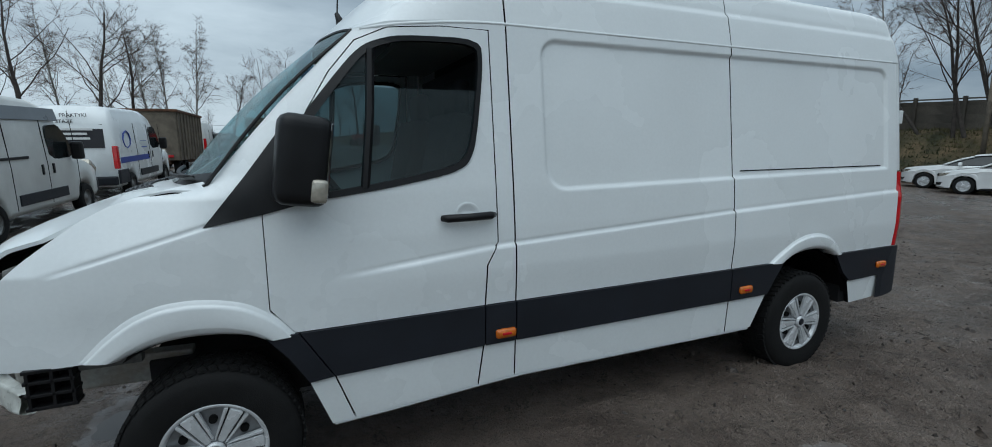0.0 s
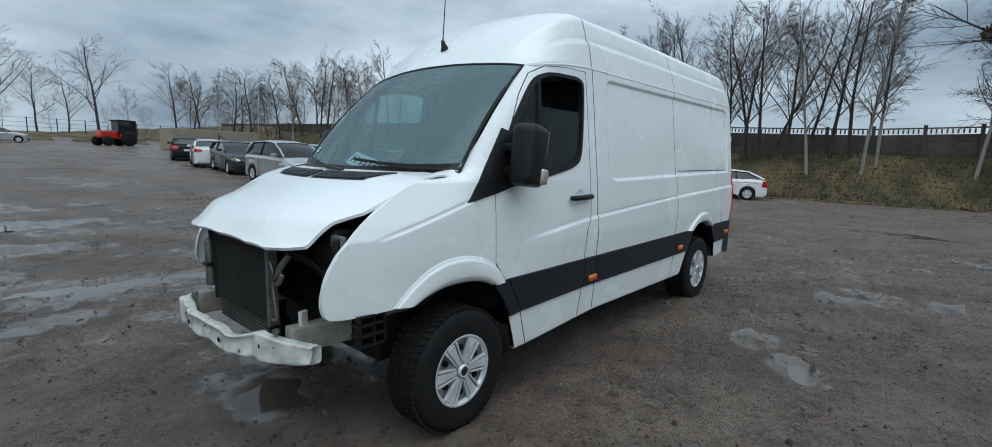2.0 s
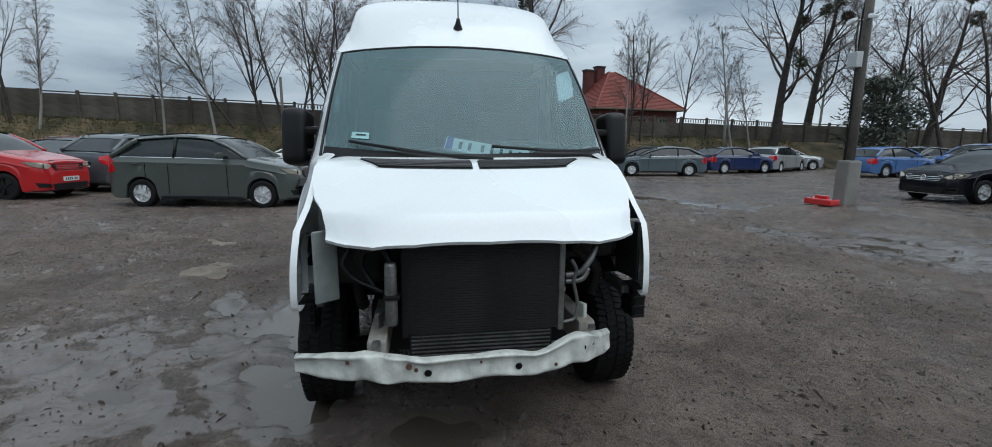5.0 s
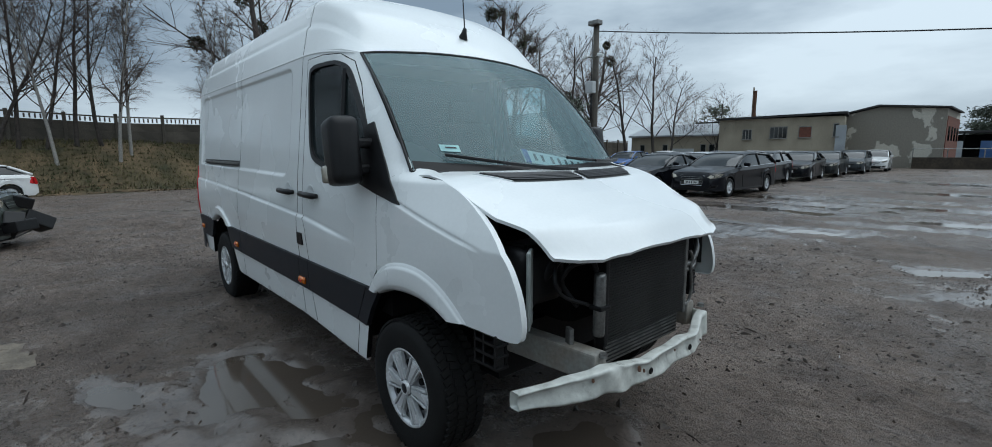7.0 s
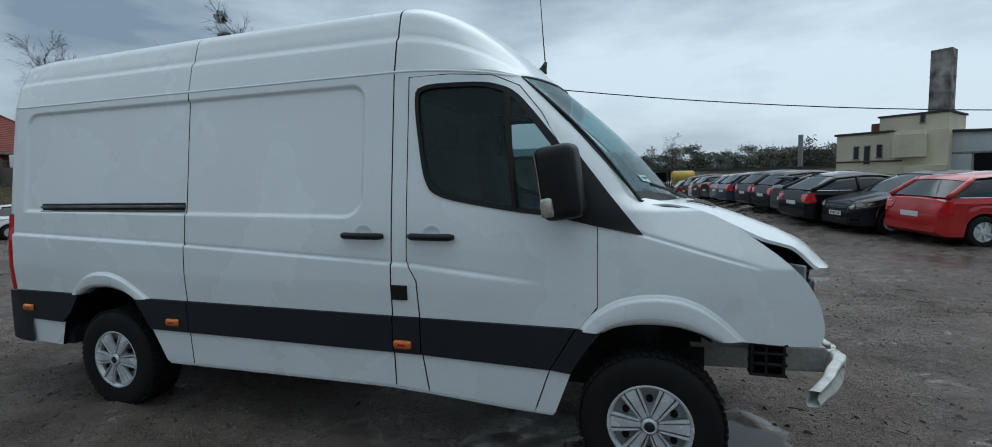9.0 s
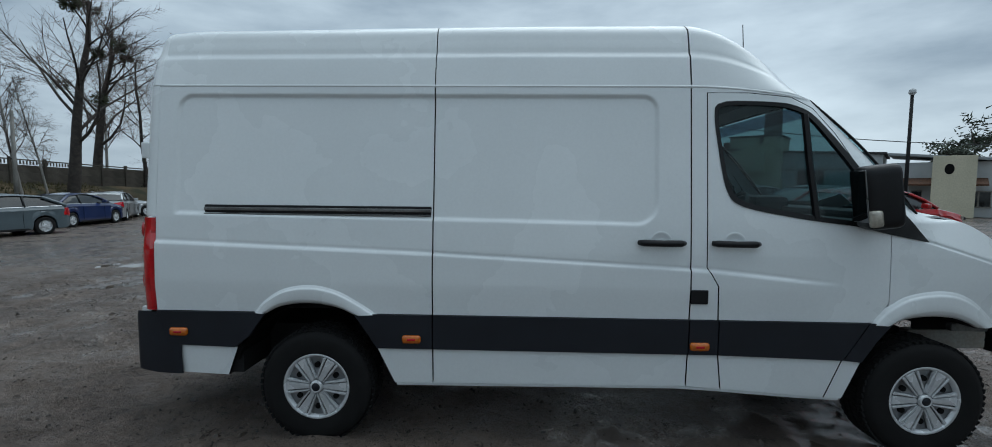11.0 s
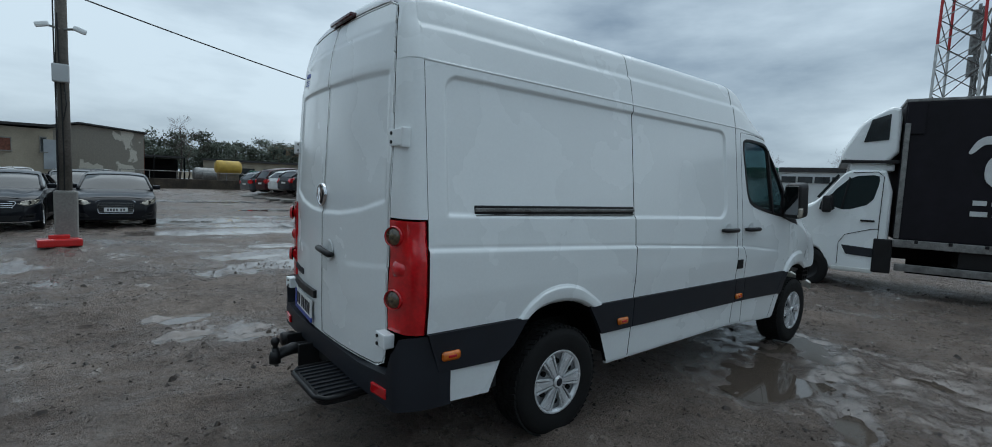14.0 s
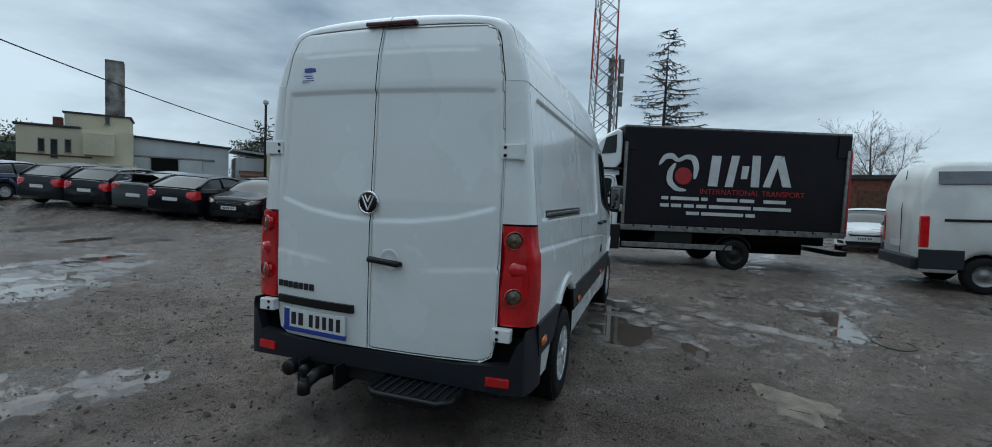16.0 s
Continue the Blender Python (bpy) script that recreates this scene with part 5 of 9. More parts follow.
def wheel_mesh():
    R, W = 0.352, 0.118
    prof = [(0.20, -W), (0.235, -W - 0.006), (0.30, -W - 0.012), (0.335, -W), (0.348, -W + 0.025), (R, -0.05), (R, 0.05), (0.348, W - 0.025), (0.335, W), (0.30, W + 0.012), (0.235, W + 0.006), (0.20, W)]
    return prof


def van_wheel(x, s, steer=0.0):
    wh = part("wheel", lathe(wheel_mesh(), 48), RUBBER, van, "worn black tyre with a silver hubcap", True)
    y = s * 0.845
    wh.matrix_basis = pose(x, y, 0.345, 0, 0, (0 if s > 0 else 180) + steer)
    tr = bmesh.new()
    for k in range(56):
        a = 2 * math.pi * k / 56
        for j, (yy, sk) in enumerate(((-0.085, 0.35), (-0.03, -0.3), (0.03, 0.3), (0.085, -0.35))):
            add_box(tr, (0.030, 0.046, 0.012), (0.353 * math.cos(a + j * 0.05), yy, 0.353 * math.sin(a + j * 0.05)), 0, Matrix.Rotation(-(a + j * 0.05) - math.pi / 2, 3, "Y") @ Matrix.Rotation(sk, 3, "Z"))
    part("tread", tr, RUBBER, wh)
    hc = part("hubcap", lathe([(0.0, 0.112), (0.05, 0.108), (0.10, 0.094), (0.15, 0.086), (0.19, 0.094), (0.20, 0.09)], 36), DISC, wh, "silver six-spoke hubcap", True)
    part("rim_edge", lathe([(0.184, 0.096), (0.192, 0.116), (0.206, 0.122), (0.214, 0.108), (0.216, 0.09)], 40), RIM, hc, smooth=True)
    for k in range(6):
        a = 2 * math.pi * k / 6
        turn_m = Matrix.Rotation(a, 4, "Y") @ pose(0, 0, 0, 0, 0, 0)
        part("spoke", prism([(0.042, -0.013), (0.188, -0.028), (0.188, 0.028), (0.042, 0.013)], 0.100, 0.119, "XZ", 0.004), RIM, hc).matrix_basis = turn_m
        for d in (-1, 1):
            part("spoke_rib", prism([(0.040, d * 0.018), (0.187, d * 0.036), (0.183, d * 0.052), (0.052, d * 0.027)], 0.098, 0.122, "XZ", 0.003), RIM, hc).matrix_basis = turn_m
            part("slot", prism([(0.06, d * 0.016), (0.188, d * 0.030), (0.188, d * 0.035), (0.06, d * 0.019)], 0.096, 0.107, "XZ"), GAP, hc).matrix_basis = turn_m
        b = a + math.pi / 6
        part("vent_hole", lathe([(0, 0.103), (0.017, 0.103), (0.018, 0.085)], 14), GAP, hc).matrix_basis = Matrix.Translation((0.132 * math.cos(b), 0, -0.132 * math.sin(b))) @ Matrix.Diagonal((1, 1, 1, 1))
    part("hub_disc", lathe([(0, 0.132), (0.026, 0.131), (0.031, 0.12)], 24), CLAD, hc, smooth=True)
    part("hub_ring", lathe([(0.026, 0.131), (0.031, 0.134), (0.038, 0.128), (0.04, 0.116)], 24), RIM, hc, smooth=True)
    return wh


van_wheel(0, 1)
van_wheel(0, -1)
van_wheel(WB, 1, 0)
van_wheel(WB, -1, 0)

RAIL = mat("rusty_white_rail", (0.60, 0.61, 0.57), 0.5, var=0.25, vscale=7, bump=0.2, bscale=50, tint=(0.30, 0.25, 0.20))
DULL = mat("dull_dirty_steel", (0.24, 0.24, 0.23), 0.6, metal=0.3, var=0.3, vscale=8, bump=0.15, bscale=70)
PRIMER = mat("grey_green_primer", (0.30, 0.335, 0.325), 0.45, var=0.18, vscale=6, bump=0.2, bscale=18)
# open front: cooler pack, rails, beam, hoses
front = part("radiator", box((0.05, 0.74, 0.44), (4.44, -0.01, 0.885), 0.008), RADIATOR, van, "dirty grey radiator with fine fins")
fin_me = None
for k in range(34):
    fo_ = part("fin", box((0.006, 0.70, 0.005), (0, 0, 0)), RADIATOR, front) if k == 0 else share("fin", fin_me, None, front)
    fin_me = fo_.data
    fo_.matrix_basis = pose(4.468, -0.01, 0.675 + k * 0.0128)
# right tank is black, left is steel: the bay's shade put into colour
for y in (-0.375, 0.355):
    part("radiator_tank", box((0.055, 0.03, 0.46), (4.447, y, 0.885), 0.008), STEEL if y > 0 else BLACK, front)
ic = part("intercooler", box((0.06, 0.68, 0.115), (4.42, -0.02, 0.605), 0.008), RADIATOR, van, "dark intercooler with coarse fins")
for k in range(6):
    part("cooler_fin", box((0.008, 0.66, 0.006), (4.453, -0.02, 0.558 + k * 0.019)), STEEL, ic)
part("receiver_bottle", lathe([(0, 0.15), (0.024, 0.145), (0.028, 0.13), (0.028, -0.13), (0.024, -0.145), (0, -0.15)], 16, "Z"), STEEL, van, "silver receiver bottle", True).matrix_basis = pose(4.475, -0.435, 0.87)
part("receiver_clamp", box((0.07, 0.075, 0.022), (4.475, -0.432, 0.86), 0.006), BLACK, van)
for pts, r, mt in (([(4.46, -0.44, 1.02), (4.46, -0.47, 1.08), (4.40, -0.55, 1.06), (4.36, -0.58, 0.98), (4.40, -0.50, 0.86)], 0.012, BLACK),
                   ([(4.47, 0.40, 1.0), (4.47, 0.43, 0.95), (4.47, 0.41, 0.9), (4.47, 0.44, 0.78), (4.46, 0.43, 0.70), (4.46, 0.37, 0.69)], 0.009, STEEL),
                   ([(4.45, 0.38, 0.92), (4.46, 0.45, 0.93), (4.46, 0.50, 1.0), (4.43, 0.53, 1.05)], 0.016, STEEL),
                   ([(4.45, 0.38, 0.89), (4.46, 0.46, 0.895), (4.45, 0.49, 0.95)], 0.014, STEEL),
                   ([(4.40, 0.42, 1.05), (4.3, 0.5, 1.0), (4.25, 0.62, 0.9), (4.2, 0.6, 0.75)], 0.028, BLACK),
                   ([(4.36, -0.60, 1.08), (4.40, -0.66, 1.0), (4.40, -0.60, 0.92), (4.44, -0.47, 0.87)], 0.009, BLACK),
                   ([(4.3, -0.5, 1.1), (4.28, -0.6, 1.0), (4.2, -0.62, 0.85), (4.1, -0.6, 0.7)], 0.035, BLACK)):
    part("hose", tube(smooth_poly(pts, 2, False), r, 8), mt, van, smooth=True)
part("washer_bottle", box((0.24, 0.3, 0.28), (4.18, -0.6, 1.0), 0.06), BLACK, van, smooth=True)
part("air_box", box((0.3, 0.4, 0.24), (4.16, 0.5, 1.08), 0.05), BLACK, van, smooth=True)
# near-black block and sheet added to fill the open bay with shade
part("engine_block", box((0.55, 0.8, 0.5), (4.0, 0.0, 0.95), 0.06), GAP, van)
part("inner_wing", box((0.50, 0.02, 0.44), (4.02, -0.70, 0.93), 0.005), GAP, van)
part("slam_panel", box((0.06, 1.25, 0.06), (4.42, 0, 1.125), 0.015), BLACK, van)
part("headlamp_bracket", box((0.03, 0.1, 0.06), (4.30, 0.755, 1.13), 0.01), DULL, van)
for s in (1, -1):
    rail = bmesh.new()
    add_box(rail, (0.66, 0.085, 0.135), (4.11 if s > 0 else 4.21, s * 0.50, 0.60), 0.012, Matrix.Rotation(radians(-2), 3, "Y"))
    part("chassis_rail", rail, RAIL, van, "chipped chassis rail")
    # right bracket is also darker, for the shaded side of the bay
    part("rail_bracket", box((0.05, 0.022, 0.085), (4.36, s * 0.50, 0.705), 0.006, Matrix.Rotation(radians(s * 24), 3, "Z")), WHITE_CHIP if s > 0 else DULL, van)
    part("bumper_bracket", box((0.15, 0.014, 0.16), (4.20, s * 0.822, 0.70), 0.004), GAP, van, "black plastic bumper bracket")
    for k in (-0.074, -0.022, 0.03, 0.074):
        part("bracket_rib", box((0.16, 0.07, 0.014), (4.20, s * 0.845, 0.70 + k), 0.003), BLACK, van)
    for k in (-0.07, -0.01, 0.065):
        part("bracket_rib", box((0.012, 0.07, 0.15), (4.20 + k, s * 0.845, 0.70), 0.003), BLACK, van)
    part("bracket_foot", box((0.30, 0.05, 0.05), (4.06, s * 0.80, 0.755), 0.012), DULL, van)
    part("lamp_panel", box((0.12 if s < 0 else 0.20, 0.018, 0.34 if s < 0 else 0.30), (4.33 if s < 0 else 4.25, s * (0.735 if s < 0 else 0.775), 0.97 if s < 0 else 1.0), 0.008, Matrix.Rotation(radians(-52 if s < 0 else 9), 3, "Z")), PRIMER if s < 0 else INNER, van, "grey-green primed inner panel" if s < 0 else "")
part("suspension_arm", tube([(3.66, 0.3, 0.30), (3.66, 0.75, 0.30)], 0.05, 8), INNER, van)
part("suspension_arm", tube([(3.66, -0.3, 0.30), (3.66, -0.75, 0.30)], 0.05, 8), INNER, van)
part("rear_axle", tube([(0, -0.75, 0.34), (0, 0.75, 0.34)], 0.06, 10), INNER, van)


def beam_x(y):
    """x of the bent crash beam across the van."""
    return np.interp(y, [-0.88, -0.75, -0.6, -0.3, 0.2, 0.45, 0.64], [4.39, 4.49, 4.57, 4.625, 4.60, 4.53, 4.37])


def beam_fn(u, a):
    """Bent crash beam: u along it, a round its section."""
    y = -0.88 + 1.52 * u
    x = beam_x(y) + 0.006 * np.sin(u * 37) * np.sin(a)
    z = np.interp(y, [-0.88, -0.7, -0.55, -0.45, 0.2, 0.42, 0.64], [0.525, 0.575, 0.59, 0.575, 0.565, 0.585, 0.562]) + 0.006 * np.sin(u * 23 + 1)
    h = np.interp(y, [-0.88, -0.75, -0.55, -0.35, 0.25, 0.42, 0.55, 0.64], [0.038, 0.050, 0.062, 0.055, 0.052, 0.072, 0.060, 0.045]) * (1 + 0.07 * np.sin(u * 29 + a))
    d = 0.030
    cx, sx = np.cos(a), np.sin(a)
    x = x - 0.016 * np.exp(-((sx - 0.15) / 0.30) ** 2) * (cx > 0) * (1 - np.exp(-((np.abs(y) - 0.5) / 0.12) ** 2))
    x = x + 0.018 * np.exp(-((np.abs(y) - 0.5) / 0.10) ** 2) * (cx > 0) * (0.6 + 0.4 * np.sin(u * 61 + a * 2)) - 0.010 * np.exp(-((np.abs(y) - 0.38) / 0.03) ** 2) * (cx > 0)
    k = 0.38
    return (x + d * np.sign(cx) * np.abs(cx) ** k, y, z + h * np.sign(sx) * np.abs(sx) ** k)


bmf = grid_mesh([[tuple(float(c) for c in beam_fn(np.array(u), np.array(a))) for u in np.linspace(0, 1, 110)] for a in np.linspace(0, 2 * math.pi, 33)])
bmesh.ops.remove_doubles(bmf, verts=bmf.verts, dist=1e-5)
bmesh.ops.holes_fill(bmf, edges=bmf.edges, sides=30)
bmesh.ops.recalc_face_normals(bmf, faces=bmf.faces)
beam = part("crash_beam", bmf, WHITE_CHIP, van, "bent and chipped white crash beam", True)
for y, z, r_ in ((-0.36, 0.60, 0.012), (-0.33, 0.585, 0.008), (0.30, 0.545, 0.007), (0.50, 0.60, 0.010), (-0.05, 0.60, 0.006), (0.42, 0.55, 0.009), (0.56, 0.575, 0.007), (-0.62, 0.61, 0.008)):
    part("paint_chip", lathe([(0, 0.003), (r_, 0.002), (r_ * 1.2, 0.0)], 7), RUST, beam).matrix_basis = pose(float(beam_x(y)) + 0.030, y, z, 20, 0, -90)
for y, z in ((-0.28, 0.57), (0.12, 0.565), (-0.55, 0.60), (0.44, 0.60)):
    part("beam_bolt", lathe([(0, 0.004), (0.013, 0.004), (0.016, 0.0)], 12), GAP, beam).matrix_basis = pose(float(beam_x(y)) + 0.030, y, z, 0, 0, -90)
for s in (1, -1):
    part("beam_bolt", lathe([(0, 0.02), (0.018, 0.018), (0.02, 0.0)], 8, "Z"), STEEL, beam).matrix_basis = pose(4.55 if s < 0 else 4.5, s * 0.5, 0.665)


# ---- parked vehicles ----
PAINT = {}


def paint(col):
    key = tuple(col)
    if key not in PAINT:
        silver = min(col) > 0.18 and max(col) < 0.6
        PAINT[key] = mat("car_paint", col, 0.30, metal=0.55 if silver else 0.0, var=0.08, vscale=1.5, coat=0.45 if max(col) < 0.06 else 1.0, rvar=0.05, spec=0.06 if max(col) < 0.06 else 0.2)
    return PAINT[key]


MESHES = {}


def cached(key, make, smooth=False):
    if key not in MESHES:
        bm = make()
        me = bpy.data.meshes.new(key[0] if isinstance(key, tuple) else key)
        bm.to_mesh(me)
        bm.free()
        if smooth:
            me.polygons.foreach_set("use_smooth", [True] * len(me.polygons))
        me.materials.append(BLACK)
        MESHES[key] = me
    return MESHES[key]


# kind: length, half width, roof height, bonnet height, boot height, then x of: screen foot, roof front, roof rear, rear screen foot
KINDS = {
    "hatch": (4.1, 0.87, 1.47, 0.92, 0.98, 1.05, 1.85, 3.45, 3.95),
    "sportback": (4.3, 0.89, 1.43, 0.92, 0.98, 1.15, 2.0, 3.5, 4.15),
    "wagon": (4.8, 0.91, 1.46, 0.92, 1.02, 1.35, 2.2, 4.2, 4.65),
    "sedan": (4.6, 0.90, 1.43, 0.92, 1.05, 1.35, 2.15, 3.3, 4.05),
    "suv": (4.35, 0.91, 1.62, 1.05, 1.10, 1.15, 1.9, 3.65, 4.2),
    "mpv": (4.1, 0.86, 1.62, 0.98, 1.02, 0.80, 1.65, 3.55, 3.95),
}


def wheels_x(kind):
    L = KINDS[kind][0]
    return 0.80 + (0.03 if L > 4.4 else 0), L - 0.82 - (0.12 if L > 4.5 else 0)


def lerp_tab(x, tab):
    return np.interp(x, [t[0] for t in tab], [t[1] for t in tab])


def car_top(kind):
    """Height of the body's upper edge (bonnet, belt, boot) along the car, nose at x = 0."""
    L, w, zr, zh, zb, xs, xf, xr, xe = KINDS[kind]
    tail = [(L - 0.10, zb - 0.03), (L - 0.03, zb - 0.12), (L, 0.64)] if kind == "sedan" else [(L - 0.09, zb - 0.04), (L - 0.03, zb - 0.20), (L, 0.62)]
    return [(0.0, 0.58), (0.02, 0.66), (0.07, zh - 0.19), (0.16, zh - 0.135), (0.45, zh - 0.07), (xs, zh + 0.05), (xs + 0.5, zh + 0.05), (L * 0.6, zh + 0.075), (min(xe, L - 0.16) - 0.1, zb + 0.03)] + tail


def plan_half(kind, x):
    """Half width of the body in plan: rounded nose and tail."""
    L, w = KINDS[kind][:2]
    return w * (1 - 0.30 * (1 - np.clip(x / 0.5, 0, 1)) ** 2.4) * (1 - 0.16 * (1 - np.clip((L - x) / 0.35, 0, 1)) ** 2.4)


def nose_x(kind, y, z, back=0.0):
    """x of the body's front at a place across and up."""
    w = KINDS[kind][1]
    q = 0.5 * (1 - (np.clip(1 - np.abs(y) / w, 0, 0.30) / 0.30) ** (1 / 2.4))
    top = car_top(kind)[:6]
    return np.maximum(q, np.interp(z, [t[1] for t in top], [t[0] for t in top])) - back


def tail_x(kind, y, z, back=0.0):
    L, w = KINDS[kind][:2]
    q = L - 0.35 * (1 - (np.clip(1 - np.abs(y) / w, 0, 0.16) / 0.16) ** (1 / 2.4))
    top = car_top(kind)[-1:-4:-1]
    return np.minimum(q, np.interp(z, [t[1] for t in top], [t[0] for t in top])) + back


def car_body(kind):
    L, w, zr, zh, zb, xs, xf, xr, xe = KINDS[kind]
    wf, wr = wheels_x(kind)
    xsn = sorted(set([round(v, 3) for v in np.concatenate([[0, 0.02, 0.045, 0.07, 0.11, 0.16, 0.23, 0.32], np.linspace(0.4, L - 0.35, 26), [L - 0.26, L - 0.18, L - 0.12, L - 0.09, L - 0.06, L - 0.03, L - 0.01, L], np.linspace(wf - 0.37, wf + 0.37, 15), np.linspace(wr - 0.37, wr + 0.37, 15)])]))
    top = car_top(kind)
    rows = []
    for x in xsn:
        hw = float(plan_half(kind, x))
        zt = float(lerp_tab(x, top))
        zl = 0.20 + 0.06 * max(0, 1 - x / 0.1) + 0.10 * max(0, 1 - (L - x) / 0.15)
        arch = 0.0
        for c in (wf, wr):
            d = abs(x - c)
            if d < 0.365:
                zl = max(zl, 0.31 + math.sqrt(0.365 ** 2 - d * d) * 0.98)
            arch = max(arch, 1 - max(0.0, d - 0.30) / 0.25)
        arch = max(0.0, min(1.0, arch)) * 0.012
        zm = min(zl + 0.16, zl + (zt - zl) * 0.4)
        crown = 0.05 if x < xs else 0.03
        sh = 0.16 if x < xs else 0.12
        zs = max(zm + 0.02, zt - sh)
        sec = [(0.0, zl), (hw * 0.93, zl), (hw * 0.975 + arch, zl + 0.02), (hw * 0.992 + arch * 0.6, zm), (hw * 0.975, (zm + zs) / 2), (hw, zs), (hw * 0.985, zs + 0.025), (hw * 0.955, zt - 0.02), (hw * 0.90, zt + 0.004), (hw * 0.72, zt + crown * 0.6), (hw * 0.68, zt + crown * 0.45), (hw * 0.35, zt + crown * 0.85), (0.0, zt + crown)]
        full = [(x, -y, z) for y, z in sec] + [(x, y, z) for y, z in sec[-2:0:-1]]
        rows.append(full + [full[0]])
    bm = grid_mesh(rows)
    bmesh.ops.remove_doubles(bm, verts=bm.verts, dist=1e-4)
    bmesh.ops.holes_fill(bm, edges=bm.edges, sides=60)
    bmesh.ops.recalc_face_normals(bm, faces=bm.faces)
    return bm


def skin(name, key, outline, fn, material, ob, label="", hem=(0.04, 0, 0), step=0.05):
    """A sheet laid on the car's skin; alike cars share its mesh."""
    if key not in MESHES:
        o = panel(name, outline, fn, material, ob, step, hem, False, label=label)
        MESHES[key] = o.data
        return o
    return share(name, MESHES[key], material, ob, label=label)


def sharpen(me, deg):
    me.set_sharp_from_angle(angle=radians(deg))
    return me


def house_rows(kind, grow=0.0):
    L, w, zr, zh, zb, xs, xf, xr, xe = KINDS[kind]
    top = car_top(kind)
    rows = []
    for x in np.unique(np.concatenate([np.linspace(xs, xf, 7), np.linspace(xf, xr, 9), np.linspace(xr, xe, 6)])):
        zroof = float(np.interp(x, [xs, xs + (xf - xs) * 0.55, xf, xf + 0.35, (xf + xr) / 2, xr, xe], [float(lerp_tab(xs, top)) + 0.02, zh + (zr - zh) * 0.62, zr - 0.07, zr - 0.01, zr, zr - 0.07, zb + 0.03]))
        zt = float(lerp_tab(x, top)) - 0.02
        zroof = max(zroof, zt + 0.005)
        k = (zroof - zt) / (zr - zh)
        y0, y1 = w * 0.93, w * (0.93 - 0.21 * k)
        rows.append([(x, y0 + grow, zt), (x, y1 + 0.03 * k + grow, zroof - 0.06 * k), (x, y1 - 0.04 + grow, zroof - 0.015 * k), (x, y1 * 0.5, zroof + 0.02 * k), (x, 0, zroof + 0.026 * k)])
    return rows


def car_house(kind):
    rows = [r + [(x, -y, z) for x, y, z in r[-2::-1]] for r in house_rows(kind)]
    bm = grid_mesh(rows)
    bmesh.ops.holes_fill(bm, edges=bm.edges, sides=30)
    bmesh.ops.recalc_face_normals(bm, faces=bm.faces)
    return bm


def car_roof(kind):
    L, w, zr, zh, zb, xs, xf, xr, xe = KINDS[kind]
    rows = [[(x, y * 1.0, z + 0.012) for x, y, z in (r[1:] + [(x, -y, z) for x, y, z in r[-2:0:-1]])] for r in house_rows(kind, 0.006) if xf - 0.06 <= r[0][0] <= xr + 0.12]
    bm = grid_mesh(rows)
    bmesh.ops.recalc_face_normals(bm, faces=bm.faces)
    return bm


def car_pillars(kind):
    """Lines of the roof posts on one side: screen post, door post, rear post."""
    rows = house_rows(kind, 0.01)
    L, w, zr, zh, zb, xs, xf, xr, xe = KINDS[kind]
    a = [r[1] for r in rows if r[0][0] <= xf + 0.05]
    c = [r[1] for r in rows if r[0][0] >= xr - 0.05]
    mid = rows[min(range(len(rows)), key=lambda k: abs(rows[k][0][0] - (xf + xr) / 2 - 0.1))]
    return a, c, [mid[0], mid[1]]


def rim_mesh(n):
    bm = lathe([(0, 0.085), (0.04, 0.085), (0.05, 0.07), (0.19, 0.05), (0.205, 0.09), (0.215, 0.085)], 24)
    for k in range(n):
        a = 2 * math.pi * k / n
        add_box(bm, (0.16, 0.02, 0.042), (0.115 * math.cos(a), 0.078, -0.115 * math.sin(a)), 0.0, Matrix.Rotation(a, 3, "Y"))
    return bm


